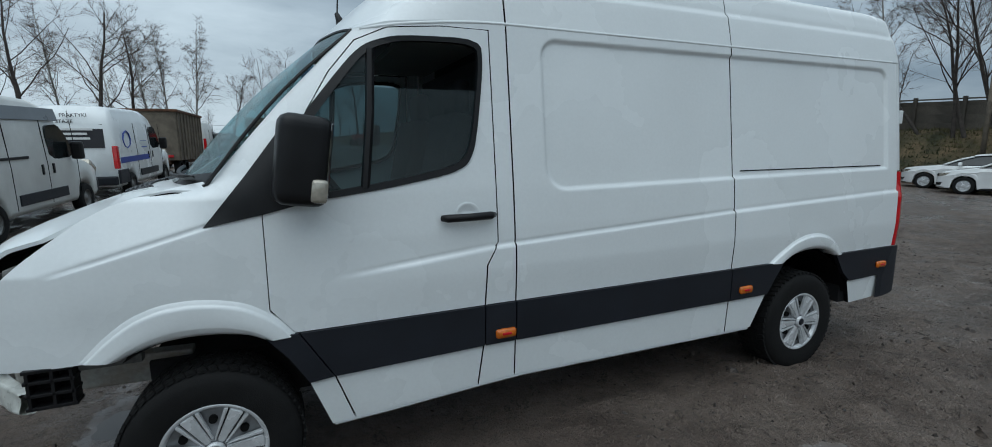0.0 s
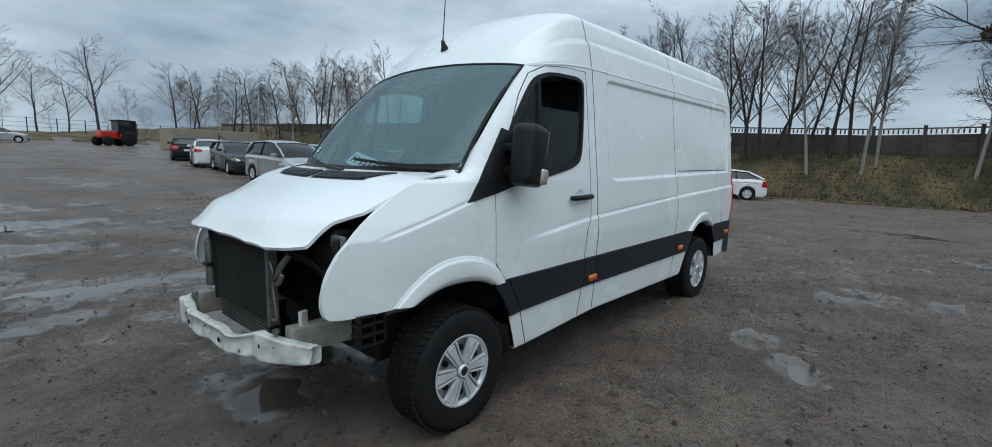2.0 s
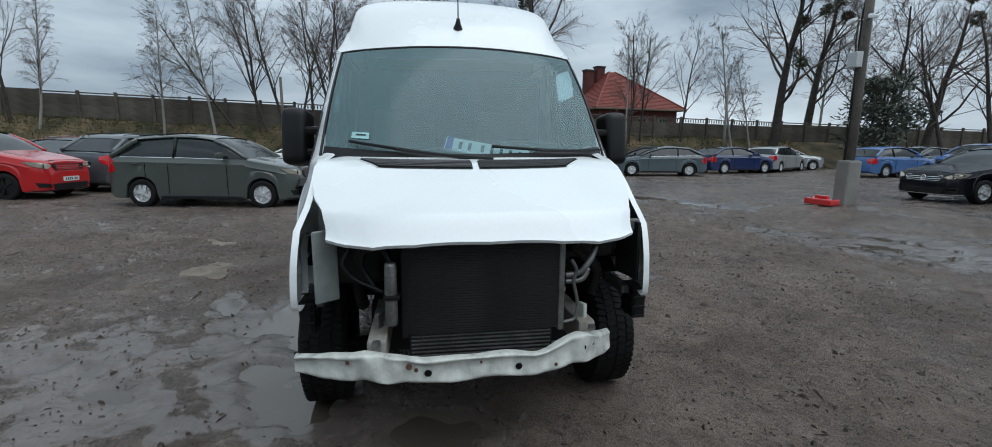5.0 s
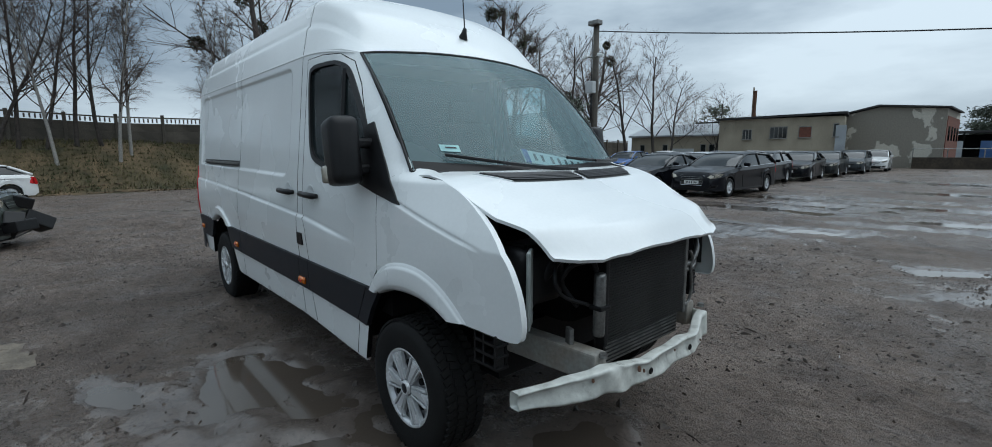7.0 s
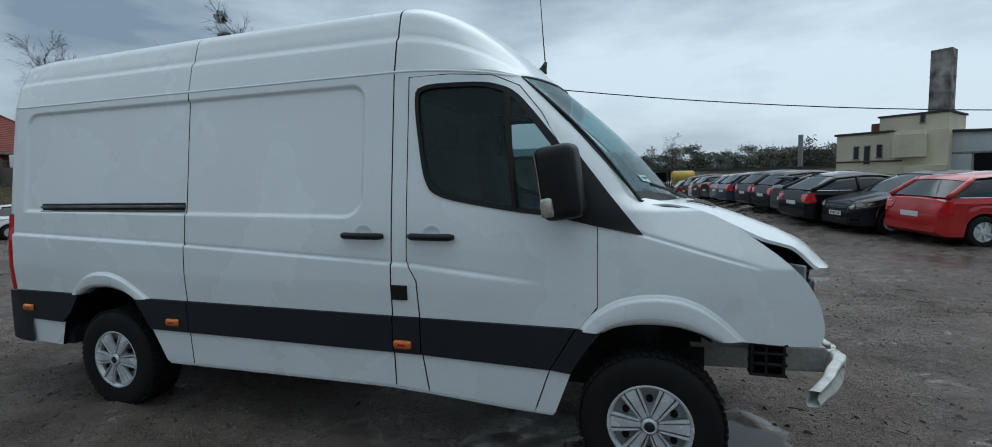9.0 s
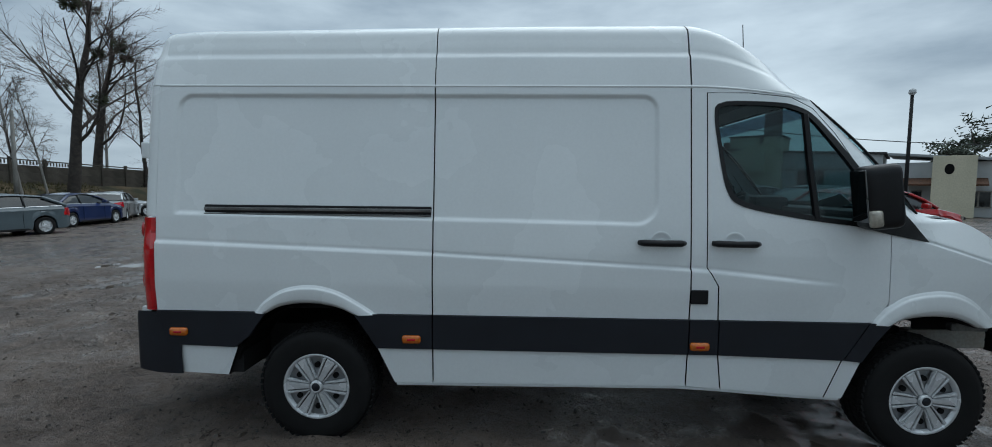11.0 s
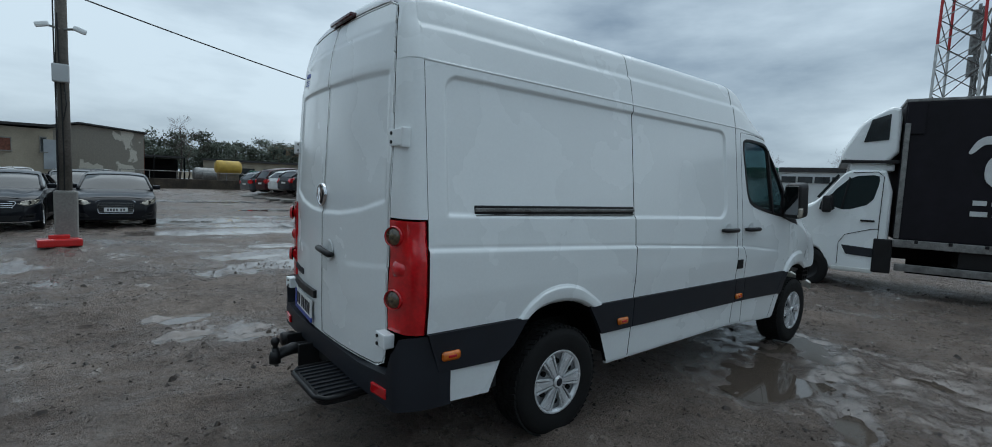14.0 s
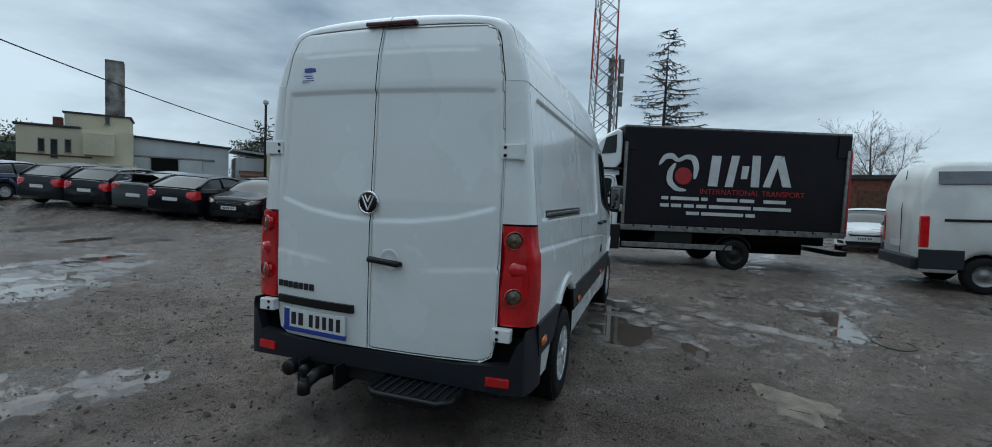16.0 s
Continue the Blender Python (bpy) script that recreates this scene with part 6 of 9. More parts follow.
def car(kind, col, at, heading, label, group="cars on the yard", dark_rim=False, wreck="", plate=True, face="wide"):
    """A parked car; at is the middle of its footprint, heading the way its nose points."""
    L, w, zr, zh, zb, xs, xf, xr, xe = KINDS[kind]
    wf, wr = wheels_x(kind)
    x, y = at
    z = float(gz(x, y)) - 0.01
    hx, hy = math.cos(radians(heading)), math.sin(radians(heading))
    pitch = math.degrees(math.atan2(float(gz(x + hx, y + hy)) - float(gz(x - hx, y - hy)), 2))
    roll = math.degrees(math.atan2(float(gz(x - hy, y + hx)) - float(gz(x + hy, y - hx)), 2))
    ob = thing("car", label, "car", pose(x, y, z, 0, 0, heading) @ pose(0, 0, 0, roll, -pitch, 0) @ pose(L / 2, 0, 0, 0, 0, 180), group)
    pm = paint(col)
    share("body", sharpen(cached(("body", kind), lambda: car_body(kind), True), 28), pm, ob)
    gh = share("glasshouse", cached(("glasshouse", kind), lambda: car_house(kind), True), DARKGLASS, ob)
    share("roof", cached(("roof", kind), lambda: car_roof(kind), True), pm, ob)
    for s in (1, -1):
        for key, k, r in (("front_post", 0, 0.035), ("rear_post", 1, 0.055), ("door_post", 2, 0.03)):
            def mk(k=k, r=r, s=s):
                return tube([(p[0], s * p[1], p[2]) for p in car_pillars(kind)[k]], r, 6)
            share("roof_post", cached((key, kind, s), mk, True), BLACK if k == 2 else pm, ob)
        for xw in (wf, wr):
            wh = share("wheel", cached("tyre", lambda: lathe([(0.20, -0.1), (0.27, -0.108), (0.30, -0.1), (0.315, -0.07), (0.315, 0.07), (0.30, 0.1), (0.27, 0.108), (0.20, 0.1)], 32), True), RUBBER, ob, pose(xw, s * (w - 0.115), 0.315, 0, 0, 0 if s > 0 else 180))
            n = 5 if L > 4.25 else 7
            share("rim", cached(("rim", n), lambda: rim_mesh(n)), BLACK if dark_rim else RIM, wh)
        low = zh - 0.30
        hl = [(s * w * 0.56, low + 0.05), (s * w * 0.72, low - 0.01), (s * w * 0.93, low + 0.05), (s * w * 0.985, low + 0.15), (s * w * 0.86, low + 0.145), (s * w * 0.60, low + 0.105)]
        h_ = skin("headlamp", ("headlamp", kind, s), hl, lambda y, z: (nose_x(kind, y, z, 0.010), y, z), CLEAR_LENS, ob, "", (0.05, 0, 0), 0.03)
        share("lamp_core", cached("lamp_core", lambda: lathe([(0, 0.0), (0.045, 0.004), (0.05, 0.02)], 14)), BLACK, h_, pose(float(nose_x(kind, s * w * 0.80, low + 0.08)) - 0.016, s * w * 0.80, low + 0.075, 0, 0, 90 + s * 30))
        tall = 0.16 if kind == "sedan" else 0.24
        tl_ = [(s * w * 0.58, zb - 0.10), (s * w * 0.60, zb - 0.10 - tall * 0.6), (s * w * 0.90, zb - 0.10 - tall), (s * w * 0.985, zb - 0.06 - tall), (s * w * 0.975, zb - 0.05), (s * w * 0.80, zb - 0.065)]
        skin("tail_lamp", ("taillamp", kind, s), tl_, lambda y, z: (tail_x(kind, y, z, 0.012), y, z), RED_LENS, ob, "", (-0.05, 0, 0), 0.03)
        fg = [(s * w * 0.62, 0.30), (s * w * 0.86, 0.31), (s * w * 0.90, 0.42), (s * w * 0.70, 0.40)]
        skin("fog_recess", ("fog", kind, s), fg, lambda y, z: (nose_x(kind, y, z, 0.006), y, z), BLACK, ob, "", (0.03, 0, 0), 0.04)
        mi = share("mirror", cached("mirror", lambda: box((0.12, 0.2, 0.13), (0, 0, 0), 0.045)), pm, ob, pose(xs + 0.52, s * (w + 0.07), zh + 0.13))
        hr_ = house_rows(kind, 0.012)
        share("window_trim", cached(("trim", kind, s), lambda: tube([(r[0][0], s * r[0][1], r[0][2] + 0.012) for r in hr_ if xs + 0.45 < r[0][0] < xe - 0.12], 0.010, 5)), CHROME, ob)
        share("roof_gutter", cached(("gutter", kind, s), lambda: tube([(r[1][0], s * (r[1][1] + 0.002), r[1][2] + 0.004) for r in hr_ if xf - 0.1 < r[0][0] < xr + 0.1], 0.012, 5)), BLACK, ob)
        if kind in ("wagon", "suv"):
            share("roof_rail", cached(("rail", kind, s), lambda: tube([(r[2][0], s * (r[2][1] - 0.03), r[2][2] + 0.055) for r in hr_ if xf + 0.25 < r[0][0] < xr + 0.05], 0.014, 6)), CHROME if kind == "wagon" else BLACK, ob)
        for xd in (xs + 0.95, (xf + xr) / 2 + 0.35):
            share("door_handle", cached("handle", lambda: box((0.17, 0.025, 0.03), (0, 0, 0), 0.008)), pm, ob, pose(xd + 0.5, s * (w + 0.002), zh - 0.07))
        for xd in (xs + 0.42, (xf + xr) / 2 + 0.12, wr - 0.12):
            zt = float(lerp_tab(xd, car_top(kind)))
            share("door_seam", cached(("seam", kind), lambda: tube([(0, 0, 0.30), (0.0, 0.008, 0.55), (0.0, 0.002, zh - 0.05)], 0.006, 4)), GAP, ob, pose(xd, s * (w * 0.992), 0))
        share("sill", cached(("sill", kind), lambda: box((wr - wf - 0.8, 0.06, 0.09), (0, 0, 0), 0.02)), BLACK, ob, pose((wf + wr) / 2, s * (w - 0.045), 0.235))
    front_skin = lambda y, z: (nose_x(kind, y, z, 0.008), y, z)
    g0, g1, gw = (0.40, zh - 0.20, 0.46) if face == "tall" else (zh - 0.34, zh - 0.20, 0.54)
    gp = [(-w * gw, g1 - 0.03), (-w * gw * 0.92, g1), (w * gw * 0.92, g1), (w * gw, g1 - 0.03), (w * gw * 0.86, g0), (-w * gw * 0.86, g0)]
    gr = skin("grille", ("grille", kind, face), gp, front_skin, BLACK, ob)
    share("grille_frame", cached(("gframe", kind, face), lambda: tube(on_surf(front_skin, gp + [gp[0]], (-0.006, 0, 0)), 0.009, 5)), CHROME if face != "wide" else BLACK, gr)
    for k in range(2 if face != "tall" else 5):
        zz = g0 + (g1 - g0) * (k + 1) / (3 if face != "tall" else 6)
        share("grille_bar", cached(("gbar", kind, face, k), lambda: tube(on_surf(front_skin, [(y, zz) for y in np.linspace(-w * gw * 0.88, w * gw * 0.88, 9)], (-0.006, 0, 0)), 0.010 if face == "bars" else 0.006, 5)), CHROME if face == "bars" else STEEL, gr)
    if face == "bars":
        share("badge", cached("round_badge", lambda: lathe([(0, 0.0), (0.055, 0.0), (0.06, 0.012), (0.075, 0.012), (0.078, 0.0)], 24), True), CHROME, gr, pose(float(nose_x(kind, 0, (g0 + g1) / 2)) - 0.018, 0, (g0 + g1) / 2, 0, 0, 90))
    lp = [(-w * 0.56, 0.26), (w * 0.56, 0.26), (w * 0.62, 0.39), (-w * 0.62, 0.39)]
    if face != "tall":
        skin("lower_grille", ("lower", kind), lp, front_skin, BLACK, ob)
    share("front_lip", cached(("lip", kind), lambda: tube([(float(nose_x(kind, y, 0.3)) - 0.004, y, 0.235) for y in np.linspace(-w * 0.95, w * 0.95, 13)], 0.014, 5)), CHROME if face == "bars" else BLACK, ob)
    share("bonnet_seam", cached(("bseam", kind), lambda: tube([(0.13, y, float(lerp_tab(0.13, car_top(kind))) + 0.05 * (1 - (abs(y) / w) ** 2) * 0.9) for y in np.linspace(-w * 0.62, w * 0.62, 11)], 0.006, 4)), GAP, ob)
    share("rear_bumper", cached(("rearlow", kind), lambda: box((0.08, w * 1.5, 0.16), (0, 0, 0), 0.03)), BLACK, ob, pose(L - 0.06, 0, 0.36))
    # near-black box added below the body; its colour is the shade there
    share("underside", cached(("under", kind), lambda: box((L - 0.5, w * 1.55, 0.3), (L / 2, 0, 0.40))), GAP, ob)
    if plate:
        share("number_plate", cached("plate", lambda: box((0.012, 0.50, 0.11), (0, 0, 0), 0.003)), PLATE, ob, pose(L - 0.0, 0, zb - 0.34 if kind != "sedan" else 0.62))
        fp = share("number_plate", MESHES["plate"], PLATE, ob, pose(-0.014, 0, 0.49))
        for k in range(6):
            share("plate_bar", cached("car_plate_bar", lambda: box((0.004, 0.035, 0.06), (0, 0, 0))), INK, fp, pose(-0.006, -0.17 + 0.062 * k + (0.03 if k > 1 else 0), 0))
    if wreck == "front":
        rnd = random.Random(int(x * 100))
        for k in range(9):
            share("torn_panel", cached(("torn", k), lambda: box((rnd.uniform(0.15, 0.45), rnd.uniform(0.2, 0.6), rnd.uniform(0.1, 0.3)), (0, 0, 0), 0.02)), BLACK, ob, pose(rnd.uniform(-0.12, 0.3), rnd.uniform(-0.7, 0.7), rnd.uniform(0.35, 0.8), rnd.uniform(-30, 30), rnd.uniform(-30, 30), rnd.uniform(-40, 40)))
    if wreck == "rear":
        # buckled quarter and door, torn roof edge and tailgate on the struck side
        def dent(u, v):
            q = vnoise(u * 3.1, v * 3.7, 61) * 0.075 + vnoise(u * 8.0, v * 7.0, 62) * 0.035 - 0.05 * np.exp(-((u - 3.6) / 0.3) ** 2 - ((v - 0.85) / 0.25) ** 2)
            return w * (0.985 - 0.10 * np.clip((u - 3.85) / 0.5, 0, 1) ** 2) + 0.055 + q
        us, vs_ = np.linspace(2.55, L - 0.02, 34), np.linspace(0.38, 1.14, 20)
        bm = grid_mesh([[(float(u), float(dent(u, v)), float(v + 0.02 * vnoise(np.array(u * 5.0), np.array(v * 5.0), 63))) for u in us if not (abs(u - wr) < 0.36 and v < 0.62)] for v in vs_ if v > 0.66])
        bmesh.ops.recalc_face_normals(bm, faces=bm.faces)
        part("buckled_quarter", bm, pm, ob, "buckled red rear quarter")
        part("torn_roof_edge", tube([(xf + 0.9, w * 0.74, zr + 0.02), (xr - 0.5, w * 0.80, zr + 0.01), (xr - 0.1, w * 0.86, zr - 0.12), (xr + 0.25, w * 0.92, zr - 0.30), (L - 0.15, w * 0.95, 1.02)], [0.03, 0.07, 0.08, 0.07, 0.05], 7), BLACK, ob, "torn black roof edge")
        part("bent_post", tube([(2.62, w * 0.97, 1.05), (2.68, w * 0.90, 1.35), (2.60, w * 0.80, zr - 0.03)], 0.035, 6), BLACK, ob)
        part("hanging_cloth", grid_mesh([[(2.85 + 0.12 * i, w * (0.93 - 0.03 * j) + 0.03 * math.sin(i * 2 + j), 1.14 + 0.075 * j) for i in range(6)] for j in range(4)]), WHITE_DIRTY, ob, "limp pale airbag in the broken window")
        part("door_gap", tube([(2.56, w + 0.035, 0.40), (2.60, w + 0.05, 0.80), (2.58, w + 0.03, 1.14)], 0.022, 5), GAP, ob)
    return ob


# ---- box vans ----
def boxvan_body(L, w, H):
    prof = [(0.0, 0.55), (0.02, 0.8), (0.12, 1.0), (0.45, 1.13), (0.95, 1.33), (1.05, 1.42), (1.75, H - 0.32), (2.0, H - 0.14), (2.5, H - 0.03), (3.2, H), (L - 0.4, H), (L - 0.12, H - 0.06), (L, H - 0.5)]
    wf, wr = 0.95, L - 1.0
    xs = sorted(set(round(v, 3) for v in np.concatenate([np.linspace(0, 1.1, 14), np.linspace(1.1, 2.6, 12), np.linspace(2.6, L, 16), np.linspace(wf - 0.42, wf + 0.42, 15), np.linspace(wr - 0.42, wr + 0.42, 15), [L - 0.05, L - 0.02]])))
    rows = []
    for x in xs:
        zt = float(lerp_tab(x, prof))
        nose = min(1.0, (x + 0.03) / 0.6) ** 0.3
        zl = 0.36
        for c in (wf, wr):
            d = abs(x - c)
            if d < 0.41:
                zl = max(zl, 0.34 + math.sqrt(0.41 ** 2 - d * d))
        hw = w * (0.72 + 0.28 * nose)
        f = max(0.0, (zt - 1.3) / (H - 1.3))
        sec = [(0, zl), (hw * 0.96, zl), (hw, zl + 0.1), (hw, min(1.2, zt - 0.12)), (hw * (0.985 - 0.03 * f), max(min(1.2, zt - 0.12), zt - 0.55)), (hw * (0.93 - 0.06 * f), zt - 0.10), (hw * (0.84 - 0.06 * f), zt - 0.01), (hw * 0.4, zt + 0.03), (0, zt + 0.035)]
        full = [(x, -y, z) for y, z in sec] + [(x, y, z) for y, z in sec[-2:0:-1]]
        rows.append(full + [full[0]])
    bm = grid_mesh(rows)
    bmesh.ops.remove_doubles(bm, verts=bm.verts, dist=1e-4)
    bmesh.ops.holes_fill(bm, edges=bm.edges, sides=40)
    bmesh.ops.recalc_face_normals(bm, faces=bm.faces)
    return bm


def van_fittings(ob, L, w, H, mt):
    """Glass, lamps, wheels, mirrors and trims common to the cab vans; nose at x = 0."""
    wf, wr = 0.95, L - 1.0
    sc = grid_mesh([[(1.03 + 0.76 * t + 0.02, v * (w * (0.92 - 0.14 * t)), 1.40 + (H - 0.32 - 1.42) * t + 0.035 + 0.02 * (1 - abs(v))) for v in np.linspace(-1, 1, 9)] for t in np.linspace(0.04, 0.98, 6)])
    part("windscreen", sc, DARKGLASS, ob, smooth=True)
    for s in (1, -1):
        q = [(1.30, 1.32), (2.35, 1.28), (2.40, H - 0.62), (2.30, H - 0.52), (1.88, H - 0.50), (1.55, 1.72)]
        part("door_window", prism(smooth_poly(q, 1), s * (w * 0.93), s * (w * 0.993), "XZ"), DARKGLASS, ob)
        for xd in (1.22, 2.5, 3.75):
            part("door_seam", tube([(xd, s * w * 1.0, 0.45), (xd, s * w * 1.002, 1.2), (xd, s * w * 0.955, H - 0.42)], 0.008, 4), GAP, ob)
        for xd in (2.3, 2.72):
            part("door_handle", box((0.06, 0.03, 0.2), (xd, s * (w + 0.01), 1.12), 0.012), BLACK, ob)
        part("side_strip", box((L - 3.6, 0.03, 0.2), (2.75, s * (w + 0.008), 0.62), 0.01), CLAD, ob)
        part("wing_mirror", box((0.14, 0.22, 0.38), (1.5, s * (w + 0.14), 1.45), 0.05), BLACK, ob)
        part("headlamp", box((0.42, 0.22, 0.30), (0.30, s * (w - 0.17), 0.98), 0.07, Matrix.Rotation(radians(-32), 3, "Y")), CLEAR_LENS, ob)
        part("tail_lamp", box((0.14, 0.13, 0.62), (L - 0.06, s * (w - 0.05), 1.15), 0.03), RED_LENS, ob)
        part("rear_corner_trim", box((0.7, 0.06, 0.38), (L - 0.33, s * (w - 0.01), 0.62), 0.02), CLAD, ob)
        for xw in (wf, wr):
            wh = share("wheel", cached("van_tyre", lambda: lathe([(0.20, -0.1), (0.28, -0.112), (0.32, -0.1), (0.34, -0.07), (0.34, 0.07), (0.32, 0.1), (0.28, 0.112), (0.20, 0.1)], 32), True), RUBBER, ob, pose(xw, s * (w - 0.10), 0.34, 0, 0, 0 if s > 0 else 180))
            share("rim", cached("steel_rim", lambda: lathe([(0, 0.08), (0.06, 0.08), (0.09, 0.06), (0.15, 0.05), (0.19, 0.07), (0.21, 0.095), (0.215, 0.08)], 28), True), STEEL, wh)
    part("front_bumper", box((0.3, w * 1.8, 0.36), (0.10, 0, 0.56), 0.07), CLAD, ob)
    part("rear_bumper", box((0.18, w * 1.9, 0.24), (L + 0.02, 0, 0.52), 0.04), CLAD, ob)
    part("door_split", tube([(L + 0.002, 0, 0.65), (L + 0.004, 0, 1.6), (L - 0.06, 0, H - 0.12)], 0.008, 4), GAP, ob)
    part("plate_holder", box((0.02, 0.52, 0.13), (L + 0.012, -0.25 * w, 0.85), 0.004), PLATE, ob)
    # near-black filler box, shade under the van put into colour
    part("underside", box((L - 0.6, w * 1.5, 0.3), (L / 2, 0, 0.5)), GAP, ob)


def boxvan(at, heading, label, mt, L=5.4, w=1.0, H=2.5):
    x, y = at
    z = float(gz(x, y))
    hx, hy = math.cos(radians(heading)), math.sin(radians(heading))
    pitch = math.degrees(math.atan2(float(gz(x + hx, y + hy)) - float(gz(x - hx, y - hy)), 2))
    ob = thing("cargo_van", label, "van", pose(x, y, z, 0, 0, heading) @ pose(0, 0, 0, 0, -pitch, 0) @ pose(L / 2, 0, 0, 0, 0, 180), "cargo vans")
    part("body", boxvan_body(L, w, H), mt, ob, smooth=True)
    van_fittings(ob, L, w, H, mt)
    return ob


GREYFILM = mat("grey_film", (0.16, 0.18, 0.20), 0.3, var=0.15, vscale=2)
v1 = boxvan((8.62, -9.3), -94, "dirty white cargo van with a grey roof-side stripe", WHITE_DIRTY)
for s in (1, -1):
    part("roof_stripe", box((3.4, 0.02, 0.25), (3.45, s * 0.935, 2.19), 0.005, Matrix.Rotation(radians(s * 12), 3, "X")), GREYFILM, v1)
    part("door_rail", box((1.9, 0.03, 0.05), (4.1, s * 1.0, 1.38), 0.008), BLACK, v1)
v2 = boxvan((8.25, -16.0), -93.2, "white cargo van with dark rear sign and blue side lettering", WHITE)
part("rear_sign", box((0.02, 1.5, 0.62), (5.40, 0.0, 1.72), 0.004, Matrix.Rotation(radians(-3), 3, "Y")), INK, v2)
for k, (t, zz, sz) in enumerate((("PRAKTYKI", 2.22, 0.13), ("STAZE", 2.06, 0.13))):
    text_part("rear_lettering", t, sz, pose(5.402, 0.75 - 0.1 * k, zz, 90, 0, 90) @ pose(-0.9, 0, 0), INK, v2, depth=0.003)
for k, (wd, zz) in enumerate(((0.85, 1.9), (0.6, 1.78), (0.7, 1.66), (1.0, 1.48))):
    part("sign_bar", box((0.01, wd, 0.06), (5.415, 0.1, zz)), PLATE, v2)
for s in (1, -1):
    part("blue_band", box((2.6, 0.012, 0.16), (3.9, s * 1.004, 1.06)), BLUE_BAR, v2)
    for k in range(4):
        part("side_bar", box((0.55, 0.012, 0.07), (3.0, s * (0.985 - 0.012 * k), 1.35 + 0.18 * k)), BLUE_BAR, v2)
    part("side_emblem", tube([(4.5 + 0.3 * math.cos(a), s * 0.985, 1.62 + 0.24 * math.sin(a)) for a in np.linspace(0, 2 * math.pi, 9)], 0.02, 5), BLUE_BAR, v2)
v3 = boxvan((7.8, -28.8), -90.5, "white cargo van at the far end of the yard", WHITE_DIRTY, H=2.3)

# old box body standing between the vans
shed = thing("box_trailer", "old weathered plywood box trailer with grey walls", "trailer", pose(8.02, -21.9, float(gz(8.0, -21.9)), 0, 0, -93.3))
part("trailer_box", box((4.4, 2.3, 1.9), (0, 0, 1.58), 0.03), WOOD, shed)
for k in range(9):
    for s in (1, -1):
        part("side_batten", box((0.07, 0.05, 1.86), (-2.08 + k * 0.52, s * 1.17, 1.58), 0.01), WOOD, shed)
part("roof_rim", box((4.55, 2.45, 0.10), (0, 0, 2.56), 0.02), RUST, shed)
part("trailer_frame", box((4.4, 1.6, 0.16), (0, 0, 0.56), 0.02), RUST, shed)
for x in (-1.6, -0.7):
    for s in (1, -1):
        share("wheel", MESHES["van_tyre"], RUBBER, shed, pose(x, s * 0.95, 0.34))
for s in (1, -1):
    part("tail_lamp", box((0.04, 0.2, 0.1), (-2.22, s * 0.85, 0.8), 0.01), RED_LENS, shed)

# ---- curtain-side truck ----
TARP = mat("black_tarpaulin", (0.011, 0.009, 0.014), 0.62, spec=0.22, var=0.25, vscale=1.5, bump=0.25, bscale=6)
LOGO_RED = mat("red_print", (0.42, 0.02, 0.02), 0.5, var=0.15, vscale=5)
PRINT = mat("white_print", (0.62, 0.64, 0.64), 0.5, var=0.1, vscale=5)
ang = math.degrees(math.atan2(-4.9, 1.58))
truck = thing("curtain_truck", "white cab truck with a black printed tarpaulin box body", "truck", pose(8.06, -0.82, float(gz(8.5, -3)) - 0.02, 0, 0, ang))
# x runs from the body's front to its tail, y to the far side
TL, TH0, TH1, TW = 5.25, 0.98, 3.25, 2.15
part("tarpaulin", box((TL, TW, TH1 - TH0), (TL / 2, TW / 2, (TH0 + TH1) / 2), 0.03), TARP, truck, "black tarpaulin with white print")
part("roof_rail", box((TL + 0.02, TW, 0.05), (TL / 2, TW / 2, TH1 + 0.02), 0.01), STEEL, truck)
for x, w_ in ((0.02, 0.24), (TL - 0.04, 0.30)):
    part("tarp_corner", box((w_, 0.03, 0.52), (x + (0.12 if x < 1 else -0.12), -0.018, TH1 - 0.27), 0.01), TARP, truck)
for x in (0.04, TL - 0.06):
    part("corner_post", box((0.07, 0.06, 1.9), (x, -0.012, 1.95), 0.01), STEEL, truck)
part("side_rail", box((TL, 0.05, 0.13), (TL / 2, -0.012, TH0 - 0.06), 0.01), STEEL, truck)
for k in range(12):
    part("strap_hook", box((0.05, 0.03, 0.05), (0.3 + k * 0.42, -0.035, TH0 - 0.02), 0.006), BLACK, truck)
part("side_guard", box((2.6, 0.04, 0.12), (1.35, 0.0, 0.52), 0.01), STEEL, truck)
part("chassis", box((TL - 0.1, 0.9, 0.22), (TL / 2, TW / 2, 0.72), 0.01), GAP, truck)
part("tool_box", box((0.9, 0.5, 0.3), (1.3, 0.35, 0.72), 0.02), BLACK, truck)
# near-black plate added as shade under the bed; hides the far wheels
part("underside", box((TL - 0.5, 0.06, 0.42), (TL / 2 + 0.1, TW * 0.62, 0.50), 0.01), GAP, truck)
part("tail_bar", box((0.3, 1.9, 0.12), (TL + 0.05, TW / 2, 0.48), 0.02), BLACK, truck)
part("warning_stripe", box((0.05, 0.08, 2.0), (TL + 0.02, 0.02, 1.9), 0.01), LOGO_RED, truck)
for x in (2.72, -1.21):
    for yy, tn in ((0.10, 180), (TW - 0.1, 0)):
        wh = share("wheel", MESHES["van_tyre"], RUBBER, truck, pose(x, yy, 0.36, 0, 0, tn) @ Matrix.Diagonal((1.06, 1.1, 1.06, 1)))
        share("rim", MESHES["steel_rim"], BLACK, wh)
